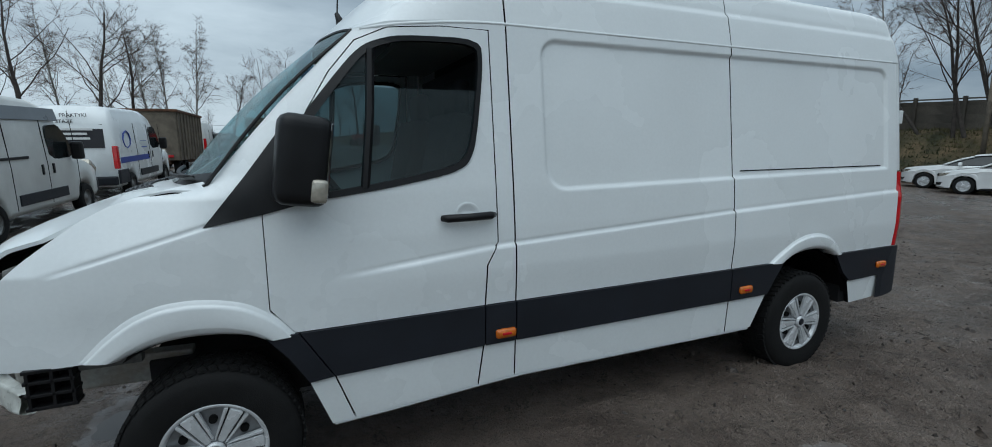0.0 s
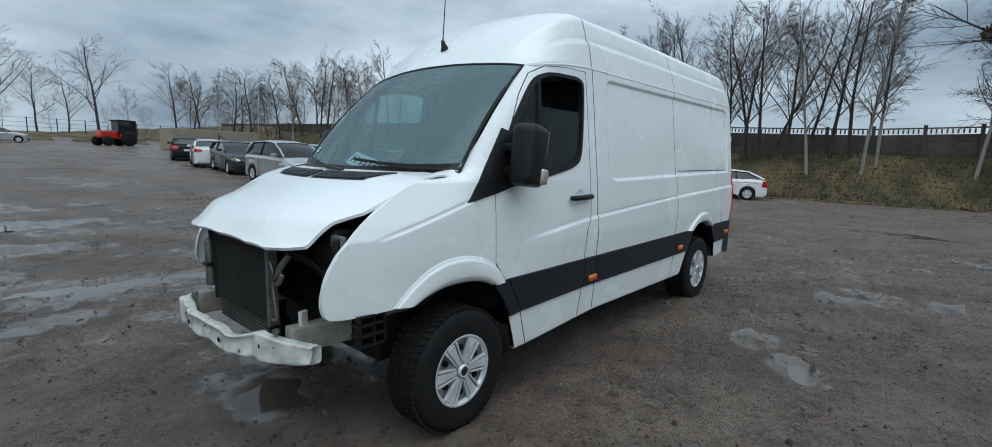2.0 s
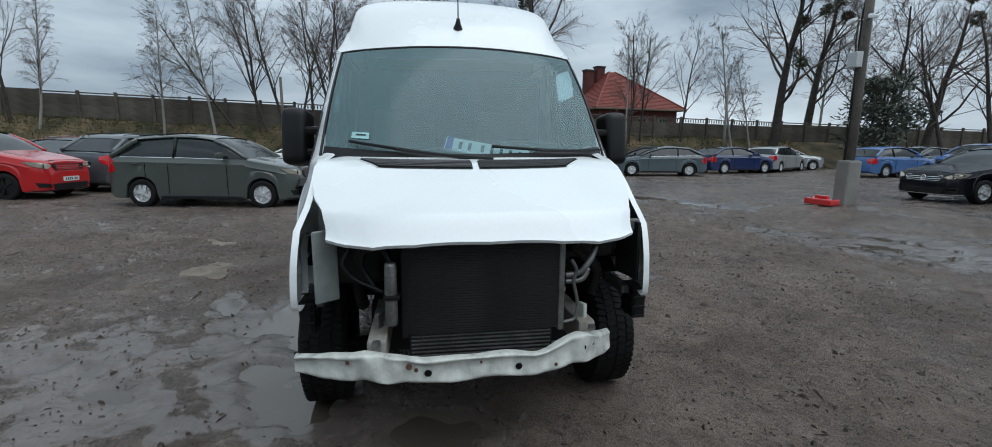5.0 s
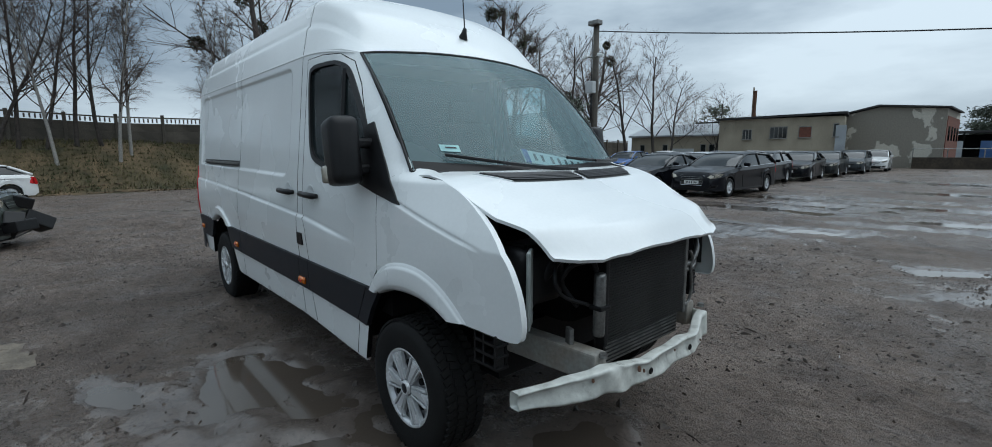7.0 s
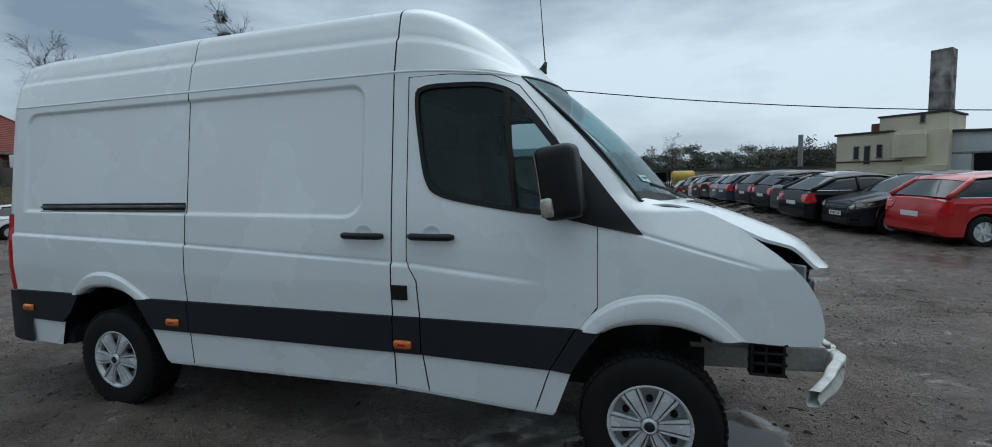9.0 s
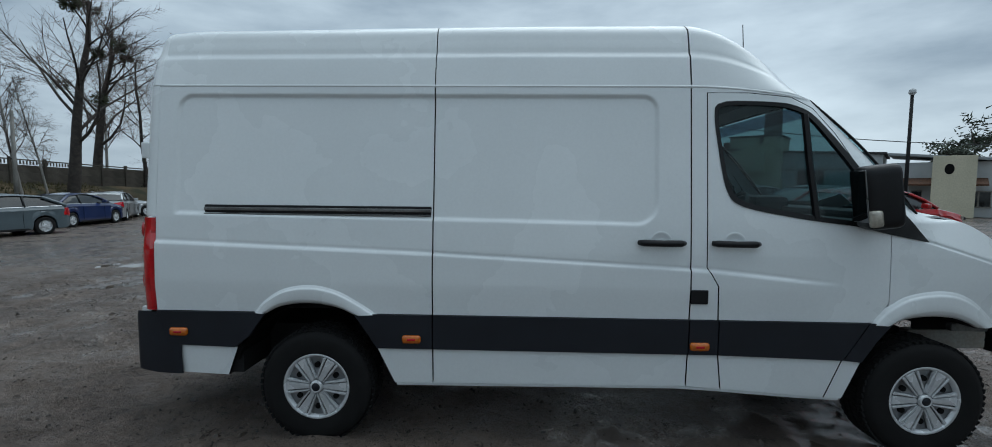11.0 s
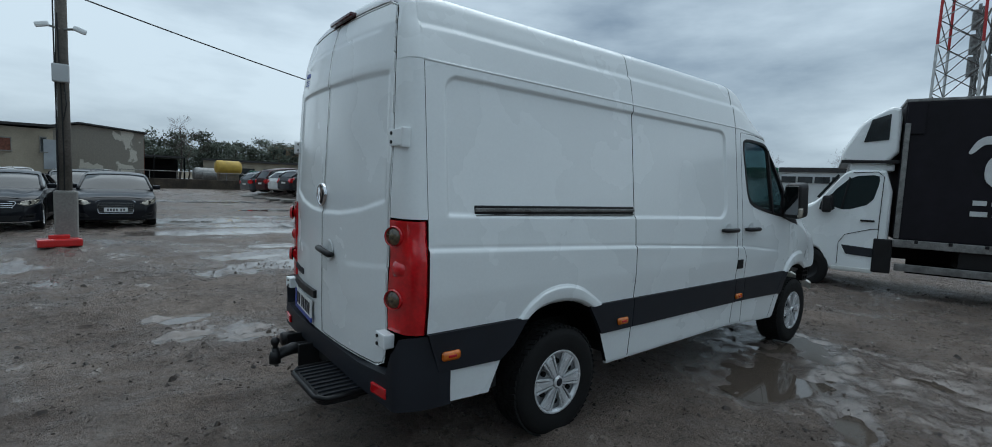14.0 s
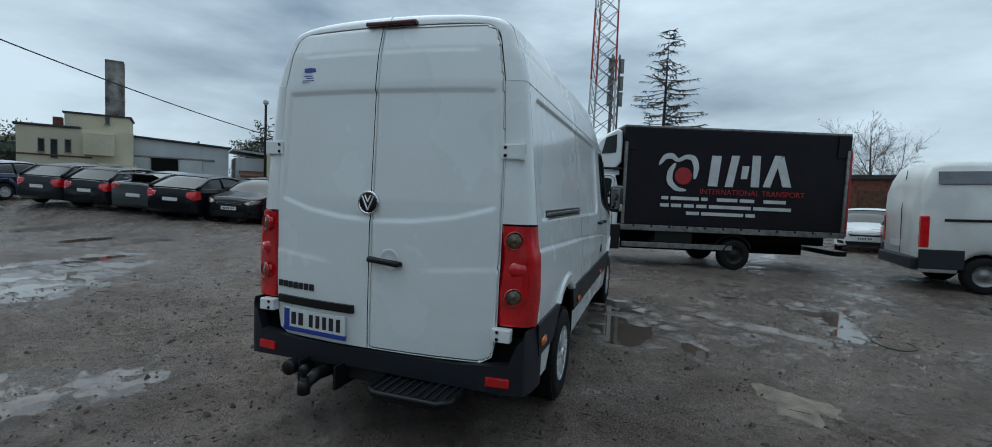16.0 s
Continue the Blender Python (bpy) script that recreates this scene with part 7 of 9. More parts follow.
part("mudguard", tube([(2.72 + 0.45 * math.cos(a), 0.12, 0.38 + 0.45 * math.sin(a)) for a in np.linspace(0.3, 2.85, 10)], 0.03, 6), BLACK, truck)


def rounded_slab(outline, y0, y1, r):
    """An outline in x, z given width, with rounded sides."""
    q = np.array(smooth_poly(outline, 1))
    c = q.mean(0)
    rows = []
    for y, k in ((y0, 2.2), (y0 + 0.25 * r, 1.0), (y0 + 0.7 * r, 0.3), (y0 + 1.4 * r, 0.0), (y1 - 1.4 * r, 0.0), (y1 - 0.7 * r, 0.3), (y1 - 0.25 * r, 1.0), (y1, 2.2)):
        d = q - c
        m = c + d * (1 - k * r * 0.45 / np.maximum(0.3, np.hypot(*d.T)))[:, None]
        ring = [(x, y, z) for x, z in m]
        rows.append(ring + [ring[0]])
    bm = grid_mesh(rows)
    bmesh.ops.remove_doubles(bm, verts=bm.verts, dist=1e-5)
    bmesh.ops.holes_fill(bm, edges=bm.edges, sides=80)
    bmesh.ops.recalc_face_normals(bm, faces=bm.faces)
    return bm


cp = [(-0.05, 0.36), (-0.05, 2.13), (-0.60, 2.15), (-0.74, 2.08), (-1.09, 1.58), (-1.35, 1.44), (-1.63, 1.27), (-1.82, 1.08), (-1.88, 0.78), (-1.84, 0.42), (-1.62, 0.34), (-1.58, 0.56), (-1.46, 0.71), (-1.23, 0.77), (-1.02, 0.71), (-0.90, 0.55), (-0.87, 0.34)]
cabp = part("cab", rounded_slab(cp, 0.04, TW - 0.04, 0.06), WHITE, truck, "white truck cab")
part("door_window", prism(smooth_poly([(-0.24, 1.93), (-0.26, 2.05), (-0.62, 2.02), (-0.89, 1.74), (-0.93, 1.50), (-0.68, 1.42), (-0.32, 1.56)], 1), 0.034, 0.09, "XZ"), GLASS, cabp)
part("window_backing", prism(smooth_poly([(-0.24, 1.93), (-0.26, 2.05), (-0.62, 2.02), (-0.89, 1.74), (-0.93, 1.50), (-0.68, 1.42), (-0.32, 1.56)], 1), 0.03902, 0.16, "XZ"), CABIN, cabp)
part("window_post", tube([(-0.66, 0.034, 2.0), (-0.74, 0.03, 1.45)], 0.016, 6), BLACK, cabp)
part("mirror_base", prism([(-1.07, 1.42), (-1.05, 1.56), (-0.88, 1.72), (-0.84, 1.44), (-0.92, 1.37)], 0.028, 0.07, "XZ"), BLACK, cabp)
part("windscreen", prism([(-0.80, 2.03), (-1.08, 1.62), (-1.12, 1.64), (-0.83, 2.06)], 0.2, TW - 0.2, "XZ"), DARKGLASS, cabp)
part("door_seam", tube([(-0.19, 0.036, 0.5), (-0.20, 0.036, 1.2), (-0.19, 0.036, 2.02), (-0.28, 0.038, 2.10), (-0.62, 0.038, 2.08)], 0.007, 4), GAP, cabp)
part("door_seam", tube([(-0.74, 0.037, 0.48), (-0.74, 0.037, 0.85), (-0.66, 0.037, 1.0), (-0.30, 0.037, 1.12), (-0.2, 0.037, 1.13)], 0.006, 4), GAP, cabp)
part("door_handle", box((0.20, 0.03, 0.035), (-0.36, 0.03, 1.26), 0.01), BLACK, cabp)
part("door_trim", prism([(-0.70, 0.82), (-0.24, 0.79), (-0.24, 0.64), (-0.62, 0.66)], 0.022, 0.06, "XZ", 0.01), CLAD, cabp)
mb = part("wing_mirror", box((0.15, 0.20, 0.30), (-0.96, -0.09, 1.52), 0.05), BLACK, cabp)
part("mirror_stub", tube([(-0.92, 0.05, 1.47), (-0.95, -0.05, 1.45)], 0.03, 8), BLACK, mb)
part("rear_skirt", box((0.26, 0.06, 0.58), (-0.12, 0.045, 0.68), 0.02), BLACK, cabp)
part("front_bumper", box((0.22, 1.98, 0.32), (-1.80, TW / 2, 0.55), 0.05), CLAD, cabp)
part("headlamp", box((0.30, 0.22, 0.28), (-1.66, 0.18, 1.02), 0.05), CLEAR_LENS, cabp)
part("sill_step", box((0.62, 0.08, 0.08), (-0.52, 0.07, 0.40), 0.02), WHITE_DIRTY, cabp)
part("roof_neck", box((0.62, TW - 0.3, 0.12), (-0.36, TW / 2, 2.18), 0.03), WHITE, cabp)
pod = part("sleeper_pod", rounded_slab([(-0.02, 2.24), (-0.02, 3.16), (-0.16, 3.21), (-0.43, 3.05), (-0.57, 2.93), (-0.76, 2.54), (-0.81, 2.40), (-0.80, 2.24)], 0.05, TW - 0.05, 0.07), WHITE, truck, "white roof sleeper pod")
part("pod_window", prism([(-0.18, 3.07), (-0.43, 2.98), (-0.52, 2.60), (-0.18, 2.64)], 0.035, 0.10, "XZ"), DARKGLASS, pod)
part("pod_seam", box((0.80, TW - 0.10, 0.055), (-0.41, TW / 2, 2.275), 0.012), BLACK, pod)
# print on the tarpaulin
face = lambda x, z: pose(x, -0.012, z, 90, 0, 0)
def print_shape(poly, material=PRINT, label=""):
    return part("print_shape", prism(poly, -0.016, -0.004, "XZ"), material, truck, label)


# company mark: plain blocks, crescents and a disc
print_shape([(1.98, 1.95), (2.20, 1.95), (2.26, 2.66), (2.04, 2.66)], PRINT, "large white printed blocks")
print_shape([(2.38, 1.95), (2.56, 1.95), (2.68, 2.68), (2.50, 2.68)])
print_shape([(2.74, 2.15), (2.88, 2.15), (2.92, 2.45), (2.76, 2.45)])
print_shape([(2.98, 1.97), (3.17, 1.97), (3.17, 2.70), (2.98, 2.70)])
print_shape([(3.26, 1.98), (3.43, 1.98), (3.66, 2.72), (3.50, 2.72)])
print_shape([(3.72, 2.0), (3.92, 2.0), (3.70, 2.72), (3.56, 2.50)])
text_part("print_line", "INTERNATIONAL TRANSPORT", 0.175, face(1.80, 1.765), LOGO_RED, truck, "red lettering", 0.003, stretch=1.02)
# address and contact lines: a bar for each word
for z, x0, words in ((1.60, 0.92, (0.16, 0.66, 0.15, -0.16, 0.48, 0.34, -0.16, 0.52)), (1.43, 0.90, (0.20, 0.24, 0.24, 0.24, 0.98, 0.88)), (1.26, 1.52, (0.30, 0.98, 0.22))):
    for wd in words:
        if wd > 0:
            part("print_bar", box((wd, 0.006, 0.078), (x0 + wd / 2, -0.013, z + 0.04)), PRINT, truck)
        x0 += abs(wd) + (0.055 if wd > 0 else 0)


def crescent(pts, widths):
    """A flat curved blade of changing width."""
    q = np.array(smooth_poly(pts, 2, False))
    w = np.interp(np.linspace(0, 1, len(q)), np.linspace(0, 1, len(widths)), widths)
    d = np.gradient(q, axis=0)
    nrm = np.stack([-d[:, 1], d[:, 0]], 1) / np.hypot(*d.T)[:, None]
    a, b = q + nrm * w[:, None], q - nrm * w[:, None]
    return prism([tuple(v) for v in a] + [tuple(v) for v in b[::-1]], -0.018, -0.004, "XZ")


part("emblem_wing", crescent([(0.82, 2.40), (0.95, 2.60), (1.12, 2.62), (1.25, 2.50), (1.45, 2.62), (1.62, 2.58), (1.70, 2.38), (1.66, 2.10)], [0.01, 0.05, 0.07, 0.04, 0.05, 0.07, 0.06, 0.01]), PRINT, truck)
part("emblem_wing", crescent([(1.20, 2.45), (1.08, 2.25), (1.08, 2.02), (1.25, 1.85), (1.48, 1.83)], [0.01, 0.06, 0.07, 0.05, 0.01]), PRINT, truck)
part("emblem_disc", lathe([(0, 0.006), (0.19, 0.006), (0.20, 0.0)], 28), LOGO_RED, truck).matrix_basis = pose(1.40, -0.010, 2.16, 0, 0, 180)

# ---- the cars, stretch by stretch ----
BLK, GRY, WHT, SIL, NAVY, BLU, REDC = (0.006, 0.007, 0.010), (0.07, 0.085, 0.095), (0.76, 0.77, 0.76), (0.50, 0.52, 0.53), (0.015, 0.03, 0.10), (0.03, 0.12, 0.36), (0.48, 0.012, 0.014)
# row by the pole and behind it
car("sedan", BLK, (-4.40, 15.3), -91, "black saloon car facing the yard beside the pole", face="bars", plate=False)
car("wagon", BLK, (-2.05, 15.8), -91, "black estate car with a tall framed grille", face="tall")
car("wagon", BLK, (-3.2, 21.8), -86, "black estate car with a crushed front", wreck="front")
car("sedan", BLK, (-3.0, 26.6), -84, "black saloon car in the queue of wrecks")
car("sedan", (0.03, 0.035, 0.035), (-3.1, 31.6), -84, "dark grey saloon car in the queue")
car("wagon", (0.04, 0.05, 0.055), (-3.0, 36.8), -84, "dark grey estate car in the queue")
car("hatch", WHT, (-2.6, 41.2), -84, "white hatchback at the end of the queue")
car("wagon", SIL, (-6.0, 21.5), -86, "silver estate car behind the front row")
car("hatch", GRY, (-9.6, 25.5), -90, "grey hatchback behind the front row")
car("wagon", (0.2, 0.2, 0.2), (-6.2, 27.5), -84, "grey estate car behind the front row")
car("hatch", WHT, (-6.2, 34.0), -84, "white hatchback behind the front row")
# blue row before the low building
car("hatch", (0.07, 0.16, 0.36), (-14.4, 22.9), 94, "light blue hatchback beside the blue row")
car("suv", BLU, (-14.0, 27.6), -84, "bright blue crossover with a loose bonnet")
car("mpv", WHT, (-14.1, 32.6), -84, "white people carrier with a crushed front", wreck="front")
car("hatch", NAVY, (-14.1, 37.8), -86, "navy blue hatchback in the far row")
car("wagon", SIL, (-14.6, 43.5), 88, "silver estate car in the far row", plate=False)
car("hatch", GRY, (-17.5, 28.0), -84, "grey hatchback behind the blue row")
# before the bank, by the house
car("sportback", (0.085, 0.115, 0.13), (-16.4, 11.6), -108, "grey-blue hatchback with a dented rear side")
car("sportback", NAVY, (-18.2, 17.0), 98, "navy blue hatchback beside the bank")
car("wagon", SIL, (-19.8, 20.9), 120, "silver estate car with roof bars")
car("sedan", BLK, (-19.8, 12.3), -108, "black car with a broken front beside the bank", wreck="front")
car("hatch", WHT, (-22.2, 11.0), 85, "white small hatchback at the foot of the bank")
car("sedan", SIL, (-21.3, 22.5), 80, "silver saloon car at the foot of the bank")
# white hatchbacks on the other side
car("sportback", WHT, (-20.4, -5.2), -76, "white hatchback parked at the foot of the bank")
car("wagon", WHT, (-21.9, -6.9), -76, "white estate car behind the hatchback")
car("sedan", BLK, (-20.0, -11.6), -80, "black saloon car parked on the far side")
car("suv", (0.075, 0.088, 0.080), (-6.1, -4.95), 80, "dark green-grey crossover with a torn-off front", wreck="front")
# row on the rising side
car("suv", REDC, (-7.2, -11.0), 86, "red crossover with a crushed rear", dark_rim=True, wreck="rear")
car("sedan", BLK, (-6.5, -15.9), 84, "black coupe with a round badge", face="bars")
car("hatch", (0.6, 0.62, 0.64), (-9.2, -16.6), 100, "silver-white hatchback behind the black coupe")
car("mpv", SIL, (-3.5, -16.2), 92, "silver people carrier with a torn bumper", wreck="front")
car("wagon", (0.03, 0.035, 0.045), (-4.0, -22.2), 82, "dark blue estate car in the row")
car("sedan", WHT, (-4.3, -27.0), -104, "white saloon car with green markings")
car("wagon", BLK, (-5.2, -34.0), -104, "black estate car at the end of the row")
car("sedan", (0.03, 0.03, 0.035), (-11.6, -11.2), 180, "dark car behind the red one")
car("suv", GRY, (-10.4, -8.6), 160, "grey crossover behind the red one")
car("wagon", REDC, (-14.0, -12.0), 180, "red estate car far behind")
car("hatch", SIL, (-8.6, -22.5), 60, "silver hatchback behind the row")
car("wagon", SIL, (-10.5, -27.0), 60, "silver estate car behind the row")
car("hatch", SIL, (1.9, -62.0), 178, "silver hatchback far off below the bank")
car("suv", BLK, (7.6, -45.0), -90, "dark crossover beyond the vans")
# row on the other side, tails to the yard
car("hatch", REDC, (11.0, 9.75), 12, "red hatchback with silver wheels")
car("hatch", BLK, (10.2, 11.55), 192, "black small hatchback facing the yard")
for kd, c, at, lab in (("sportback", BLK, (9.7, 13.3), "black hatchback with its tail to the yard"), ("sedan", (0.05, 0.06, 0.065), (10.0, 15.15), "dark grey saloon with an open boot"), ("hatch", (0.012, 0.013, 0.016), (9.5, 17.0), "black hatchback beside the saloon"), ("hatch", (0.02, 0.022, 0.026), (9.2, 18.85), "black hatchback in the row"),
                       ("hatch", (0.012, 0.022, 0.06), (8.9, 22.5), "navy blue hatchback beside pale edging slabs"), ("hatch", (0.10, 0.13, 0.16), (8.9, 25.2), "grey-blue hatchback in the row"), ("sedan", BLK, (8.9, 27.6), "black saloon car in the row"), ("wagon", (0.03, 0.03, 0.035), (8.7, 29.8), "dark estate car in the row"),
                       ("hatch", WHT, (8.3, 31.9), "white hatchback in the row"), ("mpv", (0.05, 0.012, 0.016), (8.0, 34.0), "dark red people carrier at the end of the row"), ("wagon", GRY, (7.8, 36.2), "grey estate car at the end of the row")):
    car(kd, c, at, 12, lab)
boot = thing("boot_lid", "raised dark grey boot lid of the saloon", "car part", pose(7.85, 14.70, float(gz(7.85, 14.7)) + 1.0, 0, 0, 12))
part("lid_skin", grid_mesh([[(0.05 + 0.36 * i, y * (1 - 0.04 * i), 0.30 - 0.12 * i + 0.02 * math.cos(y * 1.6)) for y in (-0.62, -0.31, 0, 0.31, 0.62)] for i in range(3)]), paint((0.05, 0.06, 0.065)), boot, smooth=True)
part("lid_edge", tube([(0.04, -0.62, 0.30), (0.02, 0, 0.33), (0.04, 0.62, 0.30)], 0.03, 6), paint((0.05, 0.06, 0.065)), boot)
part("lid_arm", tube([(0.70, 0.5, 0.02), (0.45, 0.5, 0.16)], 0.02, 5), BLACK, boot)
for x, y, ln, a in ((6.9, 20.4, 2.6, 6), (6.5, 23.7, 2.2, 10), (6.4, 26.2, 2.0, 8), (6.2, 28.6, 2.0, 12), (6.0, 30.9, 2.0, 10), (5.8, 33.4, 2.0, 8)):
    eg = thing("edging_slab", "pale muddy concrete slab before the parked row", "slab", pose(x, y, float(gz(x, y)) - 0.02, 1, 1, a), "edging slabs")
    part("slab", box((ln, 0.55, 0.13), (0, 0, 0.03), 0.02), CONCRETE, eg)
car("hatch", (0.1, 0.1, 0.1), (13.5, -9.5), 180, "grey car beyond the truck")
car("hatch", WHT, (17.5, -9.0), 160, "white car beyond the truck")

# red telehandler and container below the bank
tz = float(gz(-6.5, -60))
tr = thing("tractor", "red loader tractor with a black cab", "tractor", pose(-6.5, -60, tz, 0, 0, 20))
rp = paint((0.55, 0.03, 0.02))
part("bonnet", box((1.6, 0.9, 0.7), (0.9, 0, 1.15), 0.12), rp, tr)
part("cab", box((1.2, 1.2, 1.2), (-0.5, 0, 1.95), 0.1), DARKGLASS, tr)
part("cab_roof", box((1.35, 1.35, 0.12), (-0.5, 0, 2.6), 0.04), BLACK, tr)
part("rear_frame", box((1.3, 1.0, 0.6), (-0.7, 0, 1.0), 0.1), rp, tr)
part("mast", box((0.3, 0.9, 2.3), (-1.6, 0, 1.5), 0.05), BLACK, tr)
for x, r in ((1.3, 0.5), (-0.7, 0.75)):
    for s in (1, -1):
        part("wheel", lathe([(0, -0.18), (r * 0.8, -0.18), (r, -0.1), (r, 0.1), (r * 0.8, 0.18), (0, 0.18)], 20), RUBBER, tr, smooth=True).matrix_basis = pose(x, s * 0.85, r)
for k, (x, y, ln) in enumerate(((-11.5, -54.5, 4.6), (-16.0, -54.0, 3.2))):
    co = thing("container", "pale rusty steel container below the bank", "container", pose(x, y, float(gz(x, y)), 0, 0, 12), "containers")
    part("container_box", box((ln, 2.2, 2.1), (0, 0, 1.1), 0.04), mat("pale_rusty_steel", (0.42, 0.40, 0.33), 0.8, var=0.25, vscale=0.8, tint=(0.36, 0.27, 0.19)), co)
    for j in range(int(ln / 0.4)):
        part("rib", box((0.08, 0.06, 1.95), (-ln / 2 + 0.3 + 0.4 * j, 1.11, 1.1), 0.01), co.children[0].data.materials[0], co)


# ---- bank fence: concrete posts, slabs and baluster tops ----
FENCE = mat("old_fence_concrete", (0.13, 0.113, 0.092), 0.9, var=0.3, vscale=1.2, bump=0.4, bscale=25, island=0.15)


def fence_top(y):
    return float(np.interp(y, [-100, -60, -34, 0, 6, 27, 45], [6.3, 5.2, 4.62, 3.38, 3.42, 2.88, 2.5]))


fence = thing("bank_fence", "weathered concrete slab fence with baluster tops", "fence", kind="structure")
slab_me = cached("fence_slab", lambda: box((0.06, 2.0, 0.44), (0, 0, 0), 0.012))
post_me = cached("fence_post", lambda: box((0.15, 0.16, 2.55), (0, 0, -1.2), 0.02))
rail_me = cached("fence_rail", lambda: box((0.09, 2.0, 0.07), (0, 0, 0), 0.01))
bal_me = cached("fence_baluster", lambda: box((0.05, 0.07, 0.22), (0, 0, 0), 0.012))
y = -58.0 - 2.08 * 16
while y < 46:
    zt = fence_top(y + 1)
    sl = math.degrees(math.atan2(fence_top(y + 2) - fence_top(y), 2))
    share("post", post_me, FENCE, fence, pose(-27.55, y, zt + 0.05))
    for k in range(4):
        share("slab", slab_me, FENCE, fence, pose(-27.6, y + 1.04, zt - 0.56 - 0.44 * k, sl, 0, 0))
    if y > -24:
        share("rail", rail_me, FENCE, fence, pose(-27.58, y + 1.04, zt - 0.03, sl, 0, 0))
        if -10 < y < 26:
            for k in range(9):
                share("baluster", bal_me, FENCE, fence, pose(-27.58, y + 0.22 + 0.2 * k, zt - 0.19 + (k - 4) * 0.2 * math.tan(radians(sl))))
        else:
            share("slab", slab_me, FENCE, fence, pose(-27.6, y + 1.04, zt - 0.25, sl, 0, 0) @ Matrix.Diagonal((1, 1, 0.5, 1)))
    else:
        share("slab", slab_me, FENCE, fence, pose(-27.6, y + 1.04, zt - 0.16, sl, 0, 0))
    y += 2.08
# wire fence on the far rise
wf = thing("wire_fence", "thin wire fence with dark posts on the far rise", "fence", kind="structure")
for k in range(20):
    xx = -22 + 2.6 * k
    part("post", tube([(xx, -75, float(gz(xx, -75))), (xx, -75, float(gz(xx, -75)) + 1.6)], 0.05, 6), INNER, wf)
for h in (0.5, 1.0, 1.5):
    part("wire", tube([(-22 + 2.6 * k, -75, float(gz(-22 + 2.6 * k, -75)) + h) for k in range(20)], 0.02, 4), INNER, wf)

# ---- bare winter trees ----
# bark tone is lifted a little for distance haze
BARK = mat("dark_bark", (0.085, 0.070, 0.060), 0.9, var=0.35, vscale=6, bump=0.5, bscale=40)
TWIG = mat("fine_twigs", (0.105, 0.074, 0.062), 0.9, var=0.3, vscale=1)
BIRCH = mat("birch_bark", (0.52, 0.50, 0.46), 0.8, var=0.3, vscale=7, bump=0.2, bscale=30, tint=(0.35, 0.33, 0.3))
BIRCHTWIG = mat("birch_twigs", (0.13, 0.10, 0.085), 0.9, var=0.3, vscale=1)
# lighter than SPRUCE: distance haze is put into the needle colour
PINE = mat("hazy_pine_needles", (0.100, 0.122, 0.092), 0.9, var=0.2, vscale=1.2)
SPRUCE = mat("thin_spruce_needles", (0.035, 0.045, 0.026), 0.9, var=0.4, vscale=2)
MISTLE = mat("mistletoe", (0.045, 0.055, 0.016), 0.9, var=0.4, vscale=3)


def quick_tube(V, F, pts, radii, sides):
    base = len(V)
    ref = None
    for i, p in enumerate(pts):
        d = (pts[min(i + 1, len(pts) - 1)] - pts[max(i - 1, 0)])
        d = d.normalized() if d.length > 1e-6 else Vector((0, 0, 1))
        if ref is None:
            ref = d.orthogonal().normalized()
        ref = (ref - d * ref.dot(d)).normalized()
        o = d.cross(ref)
        for k in range(sides):
            a = 2 * math.pi * k / sides
            V.append(tuple(p + (ref * math.cos(a) + o * math.sin(a)) * radii[i]))
    for i in range(len(pts) - 1):
        for k in range(sides):
            a, b = base + i * sides + k, base + i * sides + (k + 1) % sides
            F.append((a, b, b + sides, a + sides))


def spike(V, F, a, b, r):
    """A last twig: three faces to a point."""
    d = (b - a).normalized()
    u = d.orthogonal().normalized()
    w = d.cross(u)
    i = len(V)
    V.extend([tuple(a + u * r), tuple(a - u * r * 0.5 + w * r * 0.87), tuple(a - u * r * 0.5 - w * r * 0.87), tuple(b)])
    F.extend([(i, i + 1, i + 3), (i + 1, i + 2, i + 3), (i + 2, i, i + 3)])


def raw_mesh(name, V, F, material, smooth=True):
    me = bpy.data.meshes.new(name)
    me.from_pydata(V, [], F)
    me.polygons.foreach_set("use_smooth", [smooth] * len(F))
    me.materials.append(material)
    return me


